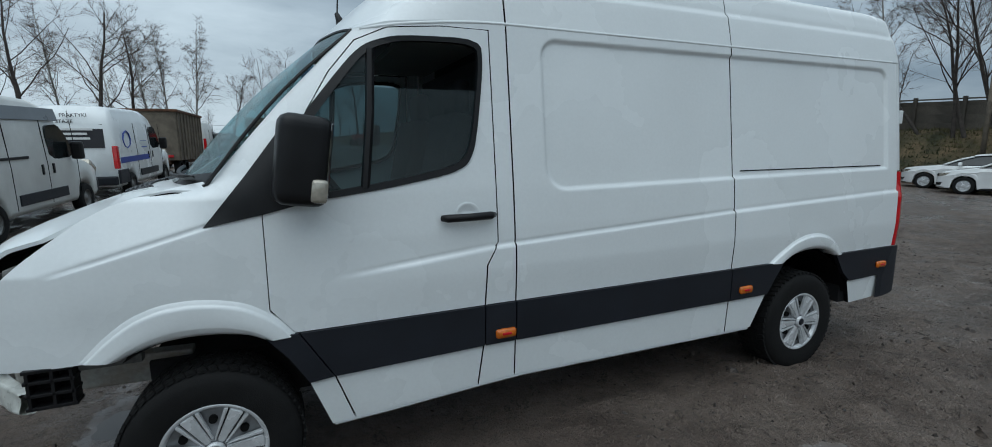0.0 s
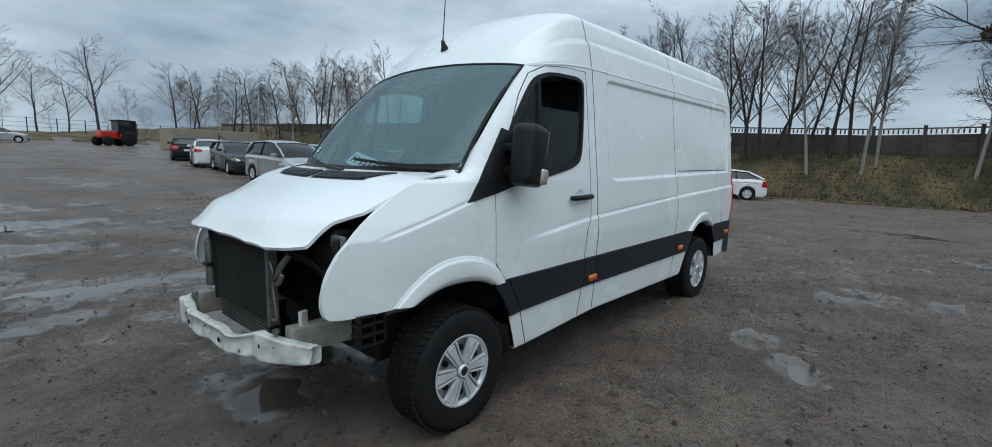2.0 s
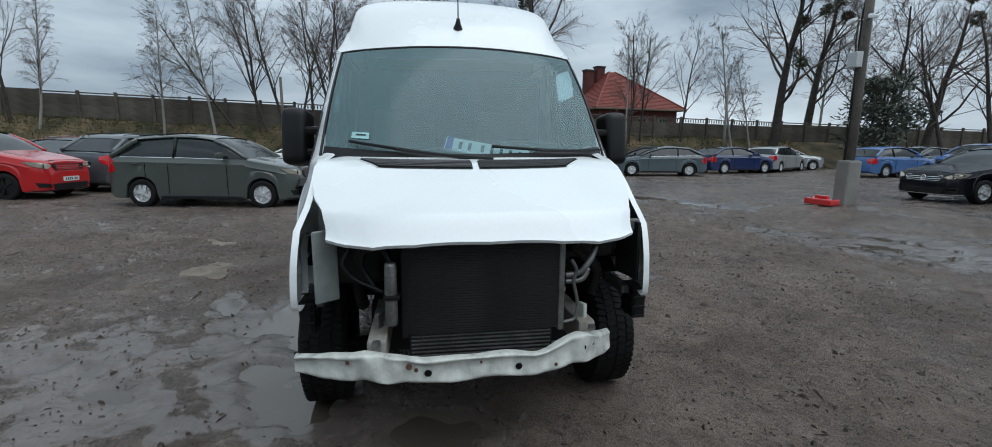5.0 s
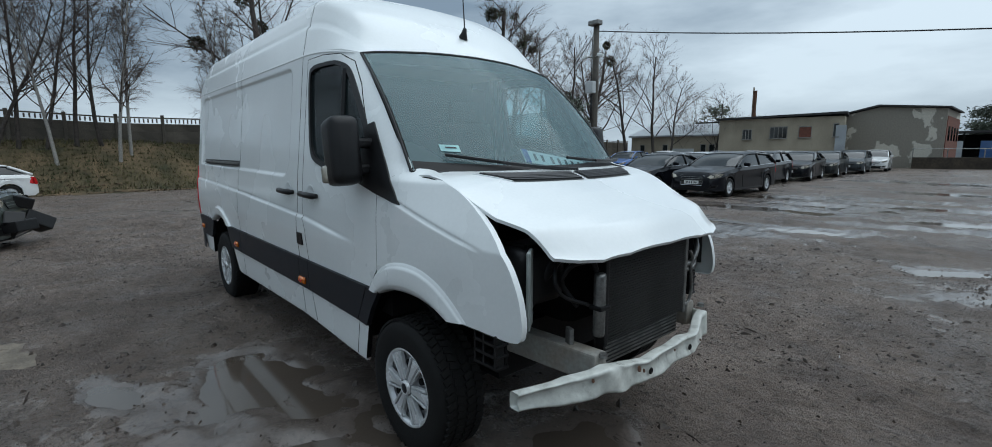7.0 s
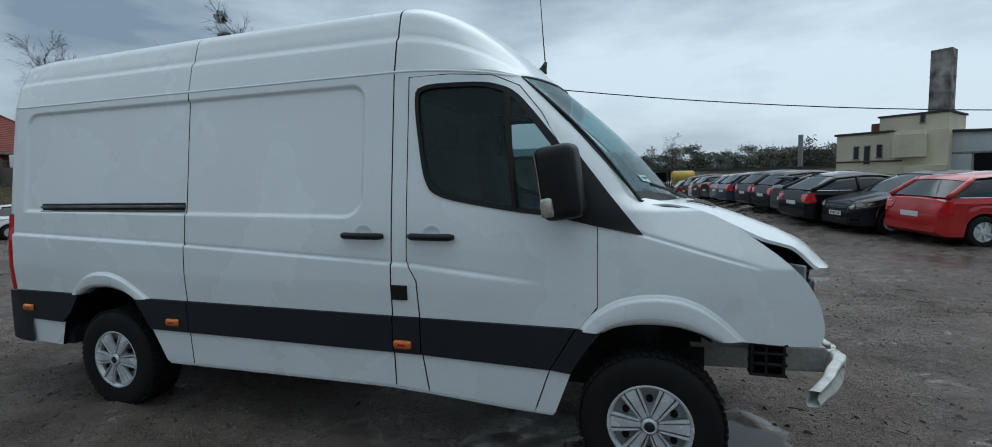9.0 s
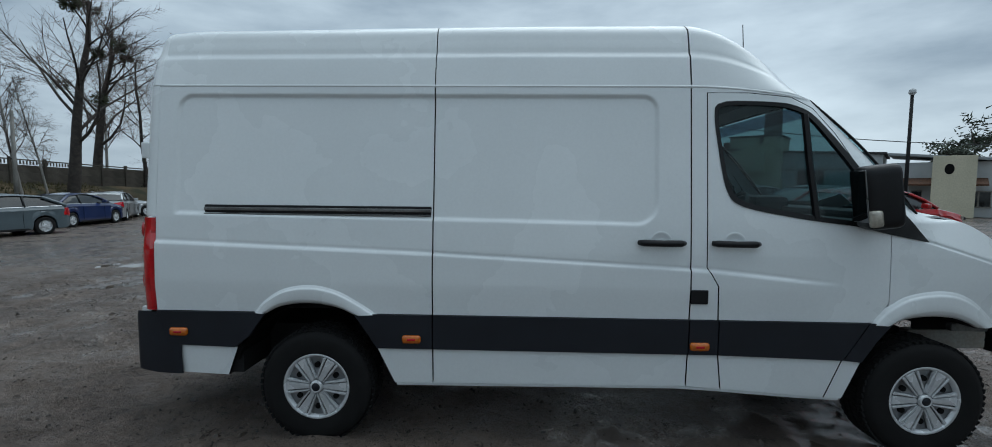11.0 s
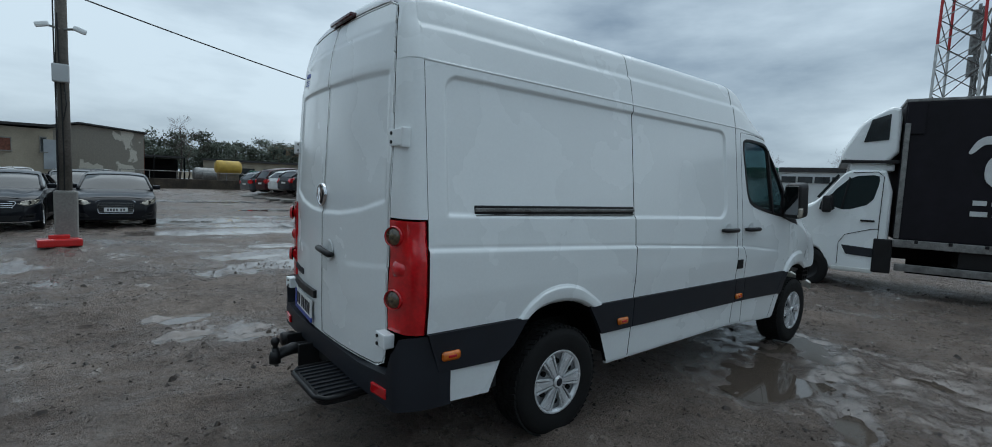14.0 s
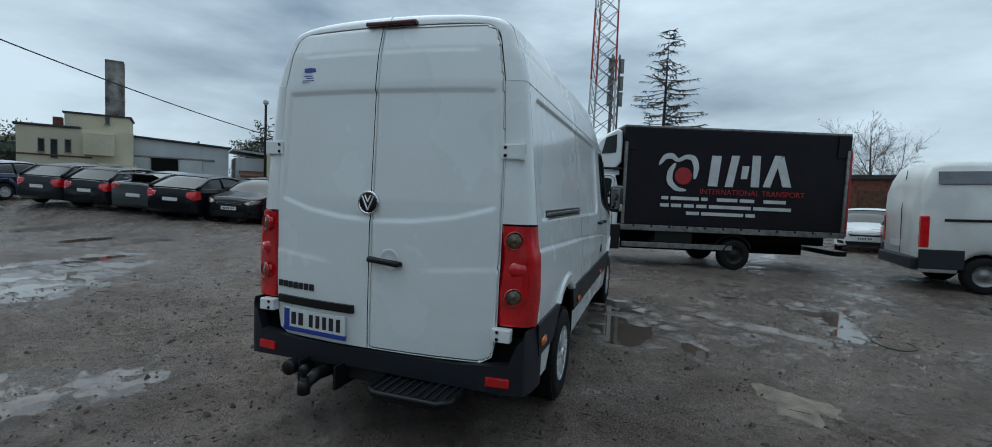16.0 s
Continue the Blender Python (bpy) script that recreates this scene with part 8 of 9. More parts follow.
def tree_meshes(kind, seed, stout=1.0):
    """Trunk and crown meshes of a bare tree about 10 m high."""
    rnd = random.Random(seed)
    H = 10.0
    trunk_v, trunk_f, cv, cf = [], [], [], []
    droop = {"birch": 0.30, "broad": -0.06, "bush": 0.0}[kind]
    tips = []

    def branch(p, d, length, r, level):
        n = 5 if level < 2 else (3 if level == 2 else 2)
        pts, rad = [p.copy()], [r]
        q, dd = p.copy(), d.normalized()
        for k in range(n):
            j = 0.18 if level else (0.05 if kind == "birch" else 0.13)
            dd = (dd + Vector((rnd.uniform(-j, j), rnd.uniform(-j, j), rnd.uniform(-j, j) * 0.6 + (0.05 if level == 1 else 0) - droop * (level >= 2) * 0.55))).normalized()
            q = q + dd * length / n
            pts.append(q.copy())
            rad.append(r * (1 - 0.75 * (k + 1) / n) + 0.002)
        if level == 3:
            spike(cv, cf, p, pts[-1], r)
        elif level == 0:
            quick_tube(trunk_v, trunk_f, pts, rad, 9)
        elif level == 1 and kind == "broad":
            quick_tube(trunk_v, trunk_f, pts, rad, 6)
        else:
            quick_tube(cv, cf, pts, rad, 5 if level == 1 else 3)
        if level == 1:
            tips.append(pts[3])
        if level >= 3:
            return
        count = {"birch": (24, 8, 13), "broad": (13, 8, 13), "bush": (10, 8, 13)}[kind][level]
        for k in range(count):
            t = rnd.uniform(0.22 if level == 0 else 0.15, 1.0)
            if level == 0:
                t = {"birch": 0.25, "broad": 0.28, "bush": 0.05}[kind] + (1 - 0.25) * (k + rnd.random()) / count * 0.98
                t = min(t, 0.99)
            i = min(int(t * n), n - 1)
            f = t * n - i
            at = pts[i].lerp(pts[i + 1], f)
            axis_d = (pts[i + 1] - pts[i]).normalized()
            az = rnd.uniform(0, 2 * math.pi)
            side = axis_d.orthogonal().normalized()
            side = Matrix.Rotation(az, 3, axis_d) @ side
            spread = {"birch": 0.62, "broad": 0.72, "bush": 0.55}[kind] if level == 0 else 0.72
            nd = (axis_d * math.cos(spread) + side * math.sin(spread)).normalized()
            if level == 0:
                ln = H * ({"birch": 0.30, "broad": 0.56, "bush": 0.60}[kind]) * (1.05 - 0.72 * t) * rnd.uniform(0.7, 1.2)
            else:
                ln = length * rnd.uniform(0.34, 0.62) * (1.15 - 0.45 * t)
            branch(at, nd, ln, max(0.0065, r * (1 - 0.75 * t) * ({0: 0.42, 1: 0.45, 2: 0.5}[level])), level + 1)

    lean = Vector((rnd.uniform(-0.1, 0.1), rnd.uniform(-0.1, 0.1), 1))
    branch(Vector((0, 0, -0.3)), lean, H * (0.98 if kind == "birch" else 0.9), {"birch": 0.095, "broad": 0.135, "bush": 0.06}[kind] * stout, 0)
    return trunk_v, trunk_f, cv, cf, tips


TREES = {}
for kind, seeds in (("birch", (1, 2, 3)), ("broad", (11, 12, 13, 14, 15)), ("bush", (21, 22))):
    for sd in seeds:
        tv, tf, cv, cf, tips = tree_meshes(kind, 12 if sd == 15 else sd, 1.7 if sd == 15 else 1.0)
        TREES[kind, sd] = (raw_mesh("trunk", tv, tf, BIRCH if kind == "birch" else BARK), raw_mesh("crown", cv, cf, BIRCHTWIG if kind == "birch" else TWIG), tips)


def tree(kind, at, h, label, turn=None, lean=(0, 0), mistle=0, seed=None, wide=1.0):
    rnd = random.Random(int(at[0] * 31 + at[1] * 77))
    sd = seed or rnd.choice([k[1] for k in TREES if k[0] == kind and k[1] != 15])
    tm, cm, tips = TREES[kind, sd]
    k = h / 10.0
    ob = thing("tree", label, "tree", pose(at[0], at[1], float(gz(*at)) - 0.05, lean[0], lean[1], 0) @ pose(0, 0, 0, 0, 0, rnd.uniform(0, 360) if turn is None else turn), "bare trees")
    for nm, me in (("trunk", tm), ("crown", cm)):
        o = share(nm, me, None, ob)
        o.scale = (k * wide, k * wide, k)
    for j in range(mistle):
        p = rnd.choice(tips)
        V, F = [], []
        r = rnd.uniform(0.34, 0.56)
        for q in range(380):
            d = Vector((rnd.gauss(0, 1), rnd.gauss(0, 1), rnd.gauss(0, 1))).normalized()
            c = d * r * rnd.uniform(0.3, 1.0)
            u = d.orthogonal().normalized() * 0.05
            w = d * 0.14
            b = len(V)
            V += [tuple(c - u), tuple(c + u), tuple(c + w)]
            F.append((b, b + 1, b + 2))
        o = share("mistletoe", raw_mesh("mistletoe", V, F, MISTLE, False), None, ob, pose(p.x * k * wide, p.y * k * wide, p.z * k))
    return ob


B = "slender white birch with bare drooping twigs on the bank"
D = "bare dark broadleaved tree on the bank"
for y, h, ln in ((-2.3, 9, (2, 0)), (0.1, 9.5, (-2, 3)), (0.6, 9, (3, 2)), (4.3, 8.5, (-3, 0)), (4.9, 9, (1, 2)), (5.4, 9.5, (3, 0)), (13.8, 8.0, (0, 3)), (22.0, 9, (14, 0)), (23.4, 7, (16, 4)), (-21.8, 8.0, (-13, 0)), (-27.7, 8.5, (-11, 3)), (-28.6, 8.0, (-16, 0)), (-32.6, 7.5, (-15, 0)), (-38.8, 8, (-14, 0)), (-45, 9, (-12, 0)), (-49, 9, (-10, 0)), (-52, 9.5, (-14, 0)), (-12.2, 8.5, (4, 0)), (-15.0, 8, (-5, 0))):
    tree("birch", (-25.7 + 0.3 * math.sin(y * 7), y), h, B, lean=ln)
for y, h, x in ((-6.9, 8.5, -26.6), (-5.9, 9.5, -26.4), (-5.0, 9, -26.8), (-3.6, 9, -26.6), (-1.5, 9.5, -26.7), (-0.5, 9, -26.6), (14.4, 8.5, -26.4), (15.4, 8, -26.7), (-23.5, 9, -26.3), (-41, 10, -26.5), (-55, 10.5, -26.2), (-10, 8.5, -26.5), (18.5, 8, -26.6)):
    tree("broad", (x, y), h, D, wide=0.85)
for (x, y), h, mi in (((-25.9, 7.4), 13.0, 10), ((-26.2, 25.6), 13.5, 8), ((-29.5, 31.0), 13, 5), ((-24, 36), 12, 3)):
    tree("broad", (x, y), h, "tall old bare tree with balls of mistletoe", mistle=mi, seed=15, wide=1.15)
for y, h, ln in ((-9.6, 9.0, (24, 0)), (-8.4, 9.5, (14, 4)), (-7.6, 8.5, (-9, 3)), (-5.4, 9.8, (8, -4)), (-2.6, 9.0, (-7, 3)), (-4.4, 8.5, (-14, 0)), (-11.4, 8.0, (30, 2))):
    tree("broad", (-26.5, y), h, "thin leaning bare tree on the bank", lean=ln, wide=0.8)
# trees of the far edges, by bearing and distance from the middle of the yard
THICKET = [(-63.5, 62, 16, "broad"), (-67.5, 64, 17, "broad"), (-72.5, 63, 16, "broad"), (-75.5, 70, 14.5, "broad"), (-78.5, 66, 13, "birch"), (-82, 84, 5, "bush"), (-85.5, 88, 5.5, "bush"), (-88, 86, 4.5, "bush"), (-91, 90, 6, "bush"), (-94, 86, 5, "bush"), (-98, 84, 4.5, "bush"), (-101, 88, 5, "bush"), (-106, 80, 5, "bush")]
RISE = [(-70.5, 70, 14.5, "birch"), (-74, 68, 11, "birch"), (-76.8, 66, 12.5, "birch"), (-80.4, 64, 14, "birch"), (-84, 72, 9, "broad"), (-87.2, 66, 12, "bush"), (-90, 80, 13, "broad"), (-93, 84, 9, "broad"), (-95, 82, 8, "broad"), (-97, 75, 12, "broad"), (-99.5, 85, 8, "bush"), (-103, 74, 9.5, "broad"), (-104.5, 74, 8.5, "broad"), (-108, 70, 10, "broad"), (-109.6, 70, 10.5, "broad"), (-112, 66, 9.5, "bush"), (-113.6, 62, 10, "birch"), (-115, 66, 10, "broad"), (-117.5, 62, 10, "broad"), (-119.5, 60, 9.5, "broad"), (-121.5, 64, 9.5, "broad"), (-66, 66, 11, "broad"), (-62, 70, 12, "birch")]
RISE += [(-104 - 1.25 * k, 68 + 4 * math.sin(k * 2.1), 8.6 + 1.2 * math.sin(k * 1.3), ("bush", "broad", "birch")[k % 3]) for k in range(14)]
WEST = [(117.5, 46, 12, "broad"), (115.5, 43, 8.5, "broad"), (113.8, 48, 7.5, "bush"), (111.0, 46, 7.0, "broad"), (120.5, 44, 12, "broad"), (123, 40, 11, "broad"), (126, 42, 10, "bush"), (128, 40, 12, "broad"), (131, 44, 11, "broad"), (134, 46, 12, "birch"), (107.5, 70, 6, "broad"), (104, 75, 5, "bush")]
EAST = [(86.5, 100, 11, "broad"), (37, 46, 9, "bush"), (35.5, 48, 10, "broad"), (33, 50, 8.5, "bush"), (27.8, 85, 12, "broad"), (25.5, 88, 13, "broad"), (22, 85, 9, "bush"), (15, 80, 9, "broad"), (-19.0, 46, 7.2, "bush"), (-20.2, 48, 8.4, "broad"), (-21.5, 46, 8.5, "bush"), (-22.4, 50, 9.0, "bush"), (-23.6, 47, 8.6, "broad"), (-24.8, 50, 8.0, "bush"), (11, 70, 9, "bush")]
for az, d, h, kind in THICKET + RISE + WEST + EAST:
    x, y = 1.5 + d * math.cos(radians(az)), d * math.sin(radians(az))
    tree(kind, (x, y), h, "bare winter tree at the far edge of the yard" if kind != "birch" else "tall bare birch at the far edge of the yard", wide=1.1 if kind == "broad" else 1.0)

# spruce behind the truck
def spruce_mesh(seed, h=13.0):
    rnd = random.Random(seed)
    V, F, TV, TF = [], [], [], []
    quick_tube(TV, TF, [Vector((0, 0, h * k / 8)) for k in range(9)], [0.17 * (1 - k / 8.2) for k in range(9)], 7)
    z = h * 0.18
    while z < h:
        k = 1 - z / h
        for b in range(rnd.randint(3, 5)):
            a = rnd.uniform(0, 2 * math.pi)
            ln = (0.35 + 2.9 * k ** 0.8) * rnd.uniform(0.45, 1.15)
            d = Vector((math.cos(a), math.sin(a), 0))
            pts = [Vector((0, 0, z)) + d * ln * t + Vector((0, 0, -0.25 * ln * t + 0.28 * ln * t * t)) for t in (0, 0.3, 0.6, 0.85, 1)]
            quick_tube(TV, TF, pts, [0.03, 0.025, 0.018, 0.012, 0.005], 3)
            for q in range(int(18 * ln)):
                t = rnd.uniform(0.2, 1)
                c = Vector((0, 0, z)) + d * ln * t + Vector((0, 0, -0.25 * ln * t + 0.28 * ln * t * t))
                dirn = (d * 0.5 + Vector((rnd.gauss(0, 0.5), rnd.gauss(0, 0.5), rnd.uniform(-0.9, 0.1)))).normalized()
                s2 = dirn.orthogonal().normalized() * 0.03
                i = len(V)
                V += [tuple(c - s2), tuple(c + s2), tuple(c + dirn * rnd.uniform(0.15, 0.38))]
                F.append((i, i + 1, i + 2))
        z += rnd.uniform(0.16, 0.32)
    return raw_mesh("trunk", TV, TF, BARK), raw_mesh("crown", V, F, SPRUCE, False)


sp = thing("spruce", "thin half-bare spruce behind the truck", "tree", pose(31, -1.75, float(gz(31, -1.7))))
for me in spruce_mesh(5, 12.8):
    share(me.name.split(".")[0], me, None, sp).scale = (1.4, 1.4, 1)
def pine_meshes(seed, h=8.0):
    """Old pine: bare trunk and an uneven crown of needle clumps."""
    rnd = random.Random(seed)
    V, F, TV, TF = [], [], [], []
    quick_tube(TV, TF, [Vector((0.2 * math.sin(k), 0.15 * math.cos(k * 1.3), h * k / 8)) for k in range(8)], [0.16 * (1 - k / 9) for k in range(8)], 6)
    for c in range(17):
        zc = h * rnd.uniform(0.28, 0.95)
        rc = (0.34 + 1.9 * math.sin(math.pi * min(1.0, (1 - zc / h) * 1.25)) ** 0.8) * rnd.uniform(0.2, 1.0)
        a = rnd.uniform(0, 2 * math.pi)
        at = Vector((rc * math.cos(a), rc * math.sin(a), zc))
        quick_tube(TV, TF, [Vector((0, 0, zc - 0.5)), at * 0.6 + Vector((0, 0, 0.4 * zc - 0.2)), at], [0.05, 0.035, 0.015], 3)
        for q in range(64):
            p = at + Vector((rnd.gauss(0, 0.55), rnd.gauss(0, 0.55), rnd.gauss(0, 0.34)))
            d = Vector((rnd.gauss(0, 1), rnd.gauss(0, 1), rnd.gauss(0.3, 0.8))).normalized()
            u = d.orthogonal().normalized() * 0.09
            i = len(V)
            V += [tuple(p - u), tuple(p + u), tuple(p + d * rnd.uniform(0.3, 0.6))]
            F.append((i, i + 1, i + 2))
    return raw_mesh("trunk", TV, TF, BARK), raw_mesh("crown", V, F, PINE, False)


PINES = [pine_meshes(sd) for sd in (9, 17, 26, 31, 44)]
for k in range(72):
    az, d, h = (60.0 + 0.5 * k + 0.2 * math.sin(k * 5.1), 112 + 9 * math.sin(k * 2.3), 0.98 + 0.16 * math.sin(k * 1.7) + 0.08 * math.sin(k * 4.9)) if k < 66 else ((47.5, 62, 0.85), (46, 64, 1.1), (111.5, 60, 0.85), (128.5, 36, 0.75), (127.5, 37, 0.9), (101.5, 78, 0.8))[k - 66]
    x, y = 1.5 + d * math.cos(radians(az)), d * math.sin(radians(az))
    ob = thing("conifer", "dark pine in the belt beyond the yard", "tree", pose(x, y, float(gz(x, y)), 0, 0, az * 97), "far conifers")
    for me in PINES[k * 7 % 5]:
        share(me.name.split(".")[0], me, None, ob).scale = (h * 1.15, h * 1.15, h)

# ---- grass on the bank ----
def bank_grass():
    rnd = random.Random(3)
    V, F = [], []
    n = 26000
    for k in range(n):
        y = rnd.uniform(-30, 28)
        x = -23.3 - 4.2 * rnd.random() ** 1.1
        z = float(gz_fast(x, y))
        h, w, a = rnd.uniform(0.06, 0.22), rnd.uniform(0.015, 0.04), rnd.uniform(0, math.pi)
        i = len(V)
        dx, dy = math.cos(a) * w, math.sin(a) * w
        V += [(x - dx, y - dy, z), (x + dx, y + dy, z), (x + rnd.uniform(-0.1, 0.1), y + rnd.uniform(-0.1, 0.1), z + h)]
        F.append((i, i + 1, i + 2))
    return raw_mesh("bank_grass", V, F, GRASSB, False)


gyv, gxv = np.arange(-31, 29.5, 0.25), np.arange(-28, -22.9, 0.25)
_gX, _gY = np.meshgrid(gxv, gyv, indexing="ij")
_gZ = gz(_gX, _gY) + relief(_gX, _gY)


def gz_fast(x, y):
    return _gZ[min(max(int((x + 28) / 0.25 + 0.5), 0), len(gxv) - 1), min(max(int((y + 31) / 0.25 + 0.5), 0), len(gyv) - 1)]


GRASSB = mat("dry_grass_blades", (0.105, 0.130, 0.038), 0.9, var=0.45, vscale=0.6, tint=(0.19, 0.160, 0.075))
tagged(new("bank_grass", bank_grass()), "short yellow-green winter grass on the bank", "grass", kind="stuff")

def leaf_litter():
    """Brown fallen leaves along the foot of the bank."""
    rnd = random.Random(8)
    V, F = [], []
    for k in range(9000):
        y = rnd.uniform(-30, 28)
        x = -22.7 - abs(rnd.gauss(0, 0.95)) + 0.35 * math.sin(y * 0.7)
        if x < -27:
            continue
        z = float(gz_fast(x, y)) + 0.015
        r, a, t = rnd.uniform(0.025, 0.07), rnd.uniform(0, 2 * math.pi), rnd.uniform(-0.6, 0.6)
        i = len(V)
        V += [(x + r * math.cos(a + q), y + r * math.sin(a + q), z + r * t * math.cos(q) + 0.012) for q in (0, 1.9, 3.3, 4.7)]
        F.append((i, i + 1, i + 2, i + 3))
    return raw_mesh("leaf_litter", V, F, mat("fallen_brown_leaves", (0.12, 0.068, 0.034), 0.9, var=0.5, vscale=1.4, tint=(0.22, 0.135, 0.075)), False)


tagged(new("leaf_litter", leaf_litter()), "brown fallen leaves along the foot of the bank", "leaves", kind="stuff")

# ---- buildings ----
ROOFTILE = mat("red_roof_tiles", (0.26, 0.055, 0.038), 0.7, var=0.25, vscale=2, bump=0.3, bscale=20)
REDWALL = mat("dark_red_wall", (0.12, 0.028, 0.025), 0.85, var=0.25, vscale=2)
CREAM = mat("stained_cream_render", (0.72, 0.67, 0.50), 0.9, var=0.18, vscale=0.4, bump=0.2, bscale=10, tint=(0.62, 0.57, 0.43))
GREYREND = mat("grey_brown_render", (0.43, 0.375, 0.285), 0.9, var=0.22, vscale=0.5, bump=0.2, bscale=12)
PALESHEET = mat("pale_sheet_cladding", (0.50, 0.53, 0.54), 0.6, var=0.12, vscale=0.7)
ROOFGREY = mat("grey_roof_sheet", (0.36, 0.39, 0.41), 0.55, var=0.15, vscale=0.8)
DARKROOF = mat("dark_felt_roof", (0.045, 0.045, 0.045), 0.85, var=0.2)
BRICK = mat("red_brick_infill", (0.24, 0.09, 0.06), 0.9, var=0.3, vscale=5)
GREENP = mat("green_sheet", (0.015, 0.16, 0.085), 0.5, var=0.15)
CHIM = mat("blotched_chimney_brick", (0.19, 0.17, 0.155), 0.9, var=0.35, vscale=1.1, bump=0.3, bscale=15, tint=(0.44, 0.42, 0.39))


def window(parent, x, z, w, h, bars=1, mt=None, y=0.0):
    """A recessed window on a wall whose face is y = 0 and looks to -y."""
    f = bmesh.new()
    add_box(f, (w + 0.12, 0.10, 0.07), (x, y - 0.01, z + h / 2 + 0.03), 0.01)
    add_box(f, (w + 0.2, 0.16, 0.07), (x, y - 0.04, z - h / 2 - 0.03), 0.01)
    add_box(f, (0.06, 0.10, h), (x - w / 2 - 0.02, y - 0.01, z), 0.01)
    add_box(f, (0.06, 0.10, h), (x + w / 2 + 0.02, y - 0.01, z), 0.01)
    wn_ = part("window", f, CONCRETE, parent)
    part("pane", box((w, 0.04, h), (x, y - 0.002, z)), mt or DARKGLASS, wn_)
    for k in range(bars):
        part("glazing_bar", box((0.05, 0.05, h), (x - w / 2 + w * (k + 1) / (bars + 1), y - 0.015, z)), CONCRETE, wn_)


def place(at, heading):
    return pose(at[0], at[1], float(gz(*at)), 0, 0, heading)


# house with the red tiled roof
house = thing("house", "red brick house with a hipped red tile roof and two chimneys", "house", pose(-54.5, 25.2, 0.75, 0, 0, 103))
part("wall", box((11.5, 9.0, 4.6), (0, 0, 2.1), 0.02), REDWALL, house)
EAVES, RISE_H, AX, AX2 = 4.35, 4.7, -1.4, -0.6
rf = bmesh.new()
vs = [rf.verts.new(p) for p in ((-6.6, -5.2, EAVES), (6.6, -5.2, EAVES), (6.6, 5.2, EAVES), (-6.6, 5.2, EAVES), (AX, 0, EAVES + RISE_H), (AX2, 0, EAVES + RISE_H))]
for q in ((0, 1, 5, 4), (2, 3, 4, 5), (1, 2, 5), (3, 0, 4), (0, 3, 2, 1)):
    rf.faces.new([vs[k] for k in q])
hr = part("roof", rf, ROOFTILE, house)
for k in range(26):
    t = (k + 0.5) / 26
    z = EAVES + 0.02 + RISE_H * t
    x0, x1, yb = -6.6 + (AX + 6.6) * t, 6.6 + (AX2 - 6.6) * t, 5.2 * (1 - t)
    part("tile_course", tube([(x0, -yb, z), (x1, -yb, z), (x1, yb, z), (x0, yb, z), (x0, -yb, z)], 0.035, 4), ROOFTILE, hr)
for cx, cy in ((-6.6, -5.2), (6.6, -5.2), (6.6, 5.2), (-6.6, 5.2)):
    part("hip_tile", tube([(cx, cy, EAVES + 0.04), (AX if cx < 0 else AX2, 0, EAVES + RISE_H + 0.04)], 0.11, 6), ROOFTILE, hr)
part("fascia", box((13.3, 10.5, 0.18), (0, 0, EAVES - 0.08), 0.02), WOOD, hr)
for x, zc in ((-3.9, 7.6), (-2.3, 8.1)):
    c = part("chimney", box((1.1, 0.9, 3.2), (x, 0.9, zc), 0.03), REDWALL, hr)
    part("chimney_cap", box((1.28, 1.08, 0.2), (x, 0.9, zc + 1.6), 0.03), DARKROOF, c)
for x in (-3.5, 0.5, 3.6):
    window(house, x, 2.6, 1.3, 1.2, 1, None, -4.5)

# low grey building behind the blue row
low1 = thing("low_building", "low grey rendered building with a pale sheet roof", "building", place((-14.2, 43.2), 2))
part("wall", box((9.5, 8, 3.0), (-4.75, 4, 1.5), 0.02), GREYREND, low1)
part("roof", prism([(-9.7, 2.95), (0.1, 2.95), (0.1, 3.1), (-9.7, 3.1)], -0.3, 8.2, "XZ"), ROOFGREY, low1)
part("upper_roof", prism([(-0.3, 3.1), (8.2, 3.1), (8.2, 4.3), (4.0, 4.3)], -9.7, 0.1, "YZ"), ROOFGREY, low1)
for x in (-8.2, -5.7, -1.9, -1.1, -0.35):
    window(low1, x, 1.7, 0.45, 0.9, 0)
part("door", box((2.2, 0.08, 1.6), (-3.9, -0.03, 1.0), 0.01), PALESHEET, low1)
part("far_roof", box((7, 3, 1.2), (-5.0, 14, 4.3)), DARKROOF, low1)
# middle building
low2 = thing("workshop", "grey-brown flat-roofed workshop with barred windows", "building", place((-14.2, 42.0), 12) @ Matrix.Diagonal((0.76, 1, 1.10, 1)))
part("wall", box((12.0, 9, 3.9), (6.0, 4.5, 1.95), 0.02), GREYREND, low2)
part("roof_edge", prism([(-0.25, 3.85), (12.2, 4.05), (12.2, 4.2), (-0.25, 4.0)], -0.35, 9.2, "XZ"), DARKROOF, low2)
window(low2, 3.0, 2.7, 0.9, 0.7, 2)
window(low2, 6.1, 2.8, 1.6, 0.8, 3)
window(low2, 8.6, 2.8, 1.1, 0.75, 0, BRICK)
window(low2, 11.3, 2.9, 0.4, 0.9, 0)
part("flue_pipe", lathe([(0.0, 2.0), (0.2, 2.0), (0.2, -0.5), (0.0, -0.5)], 14, "Z"), RUST, low2, "rusty orange flue pipe").matrix_basis = pose(2.9, 3, 4.3)
part("door", box((0.9, 0.1, 1.9), (11.75, -0.04, 2.3), 0.01), ROOFGREY, low2)
part("stair_landing", box((1.6, 1.2, 1.2), (12.6, -0.4, 0.6), 0.02), CONCRETE, low2)
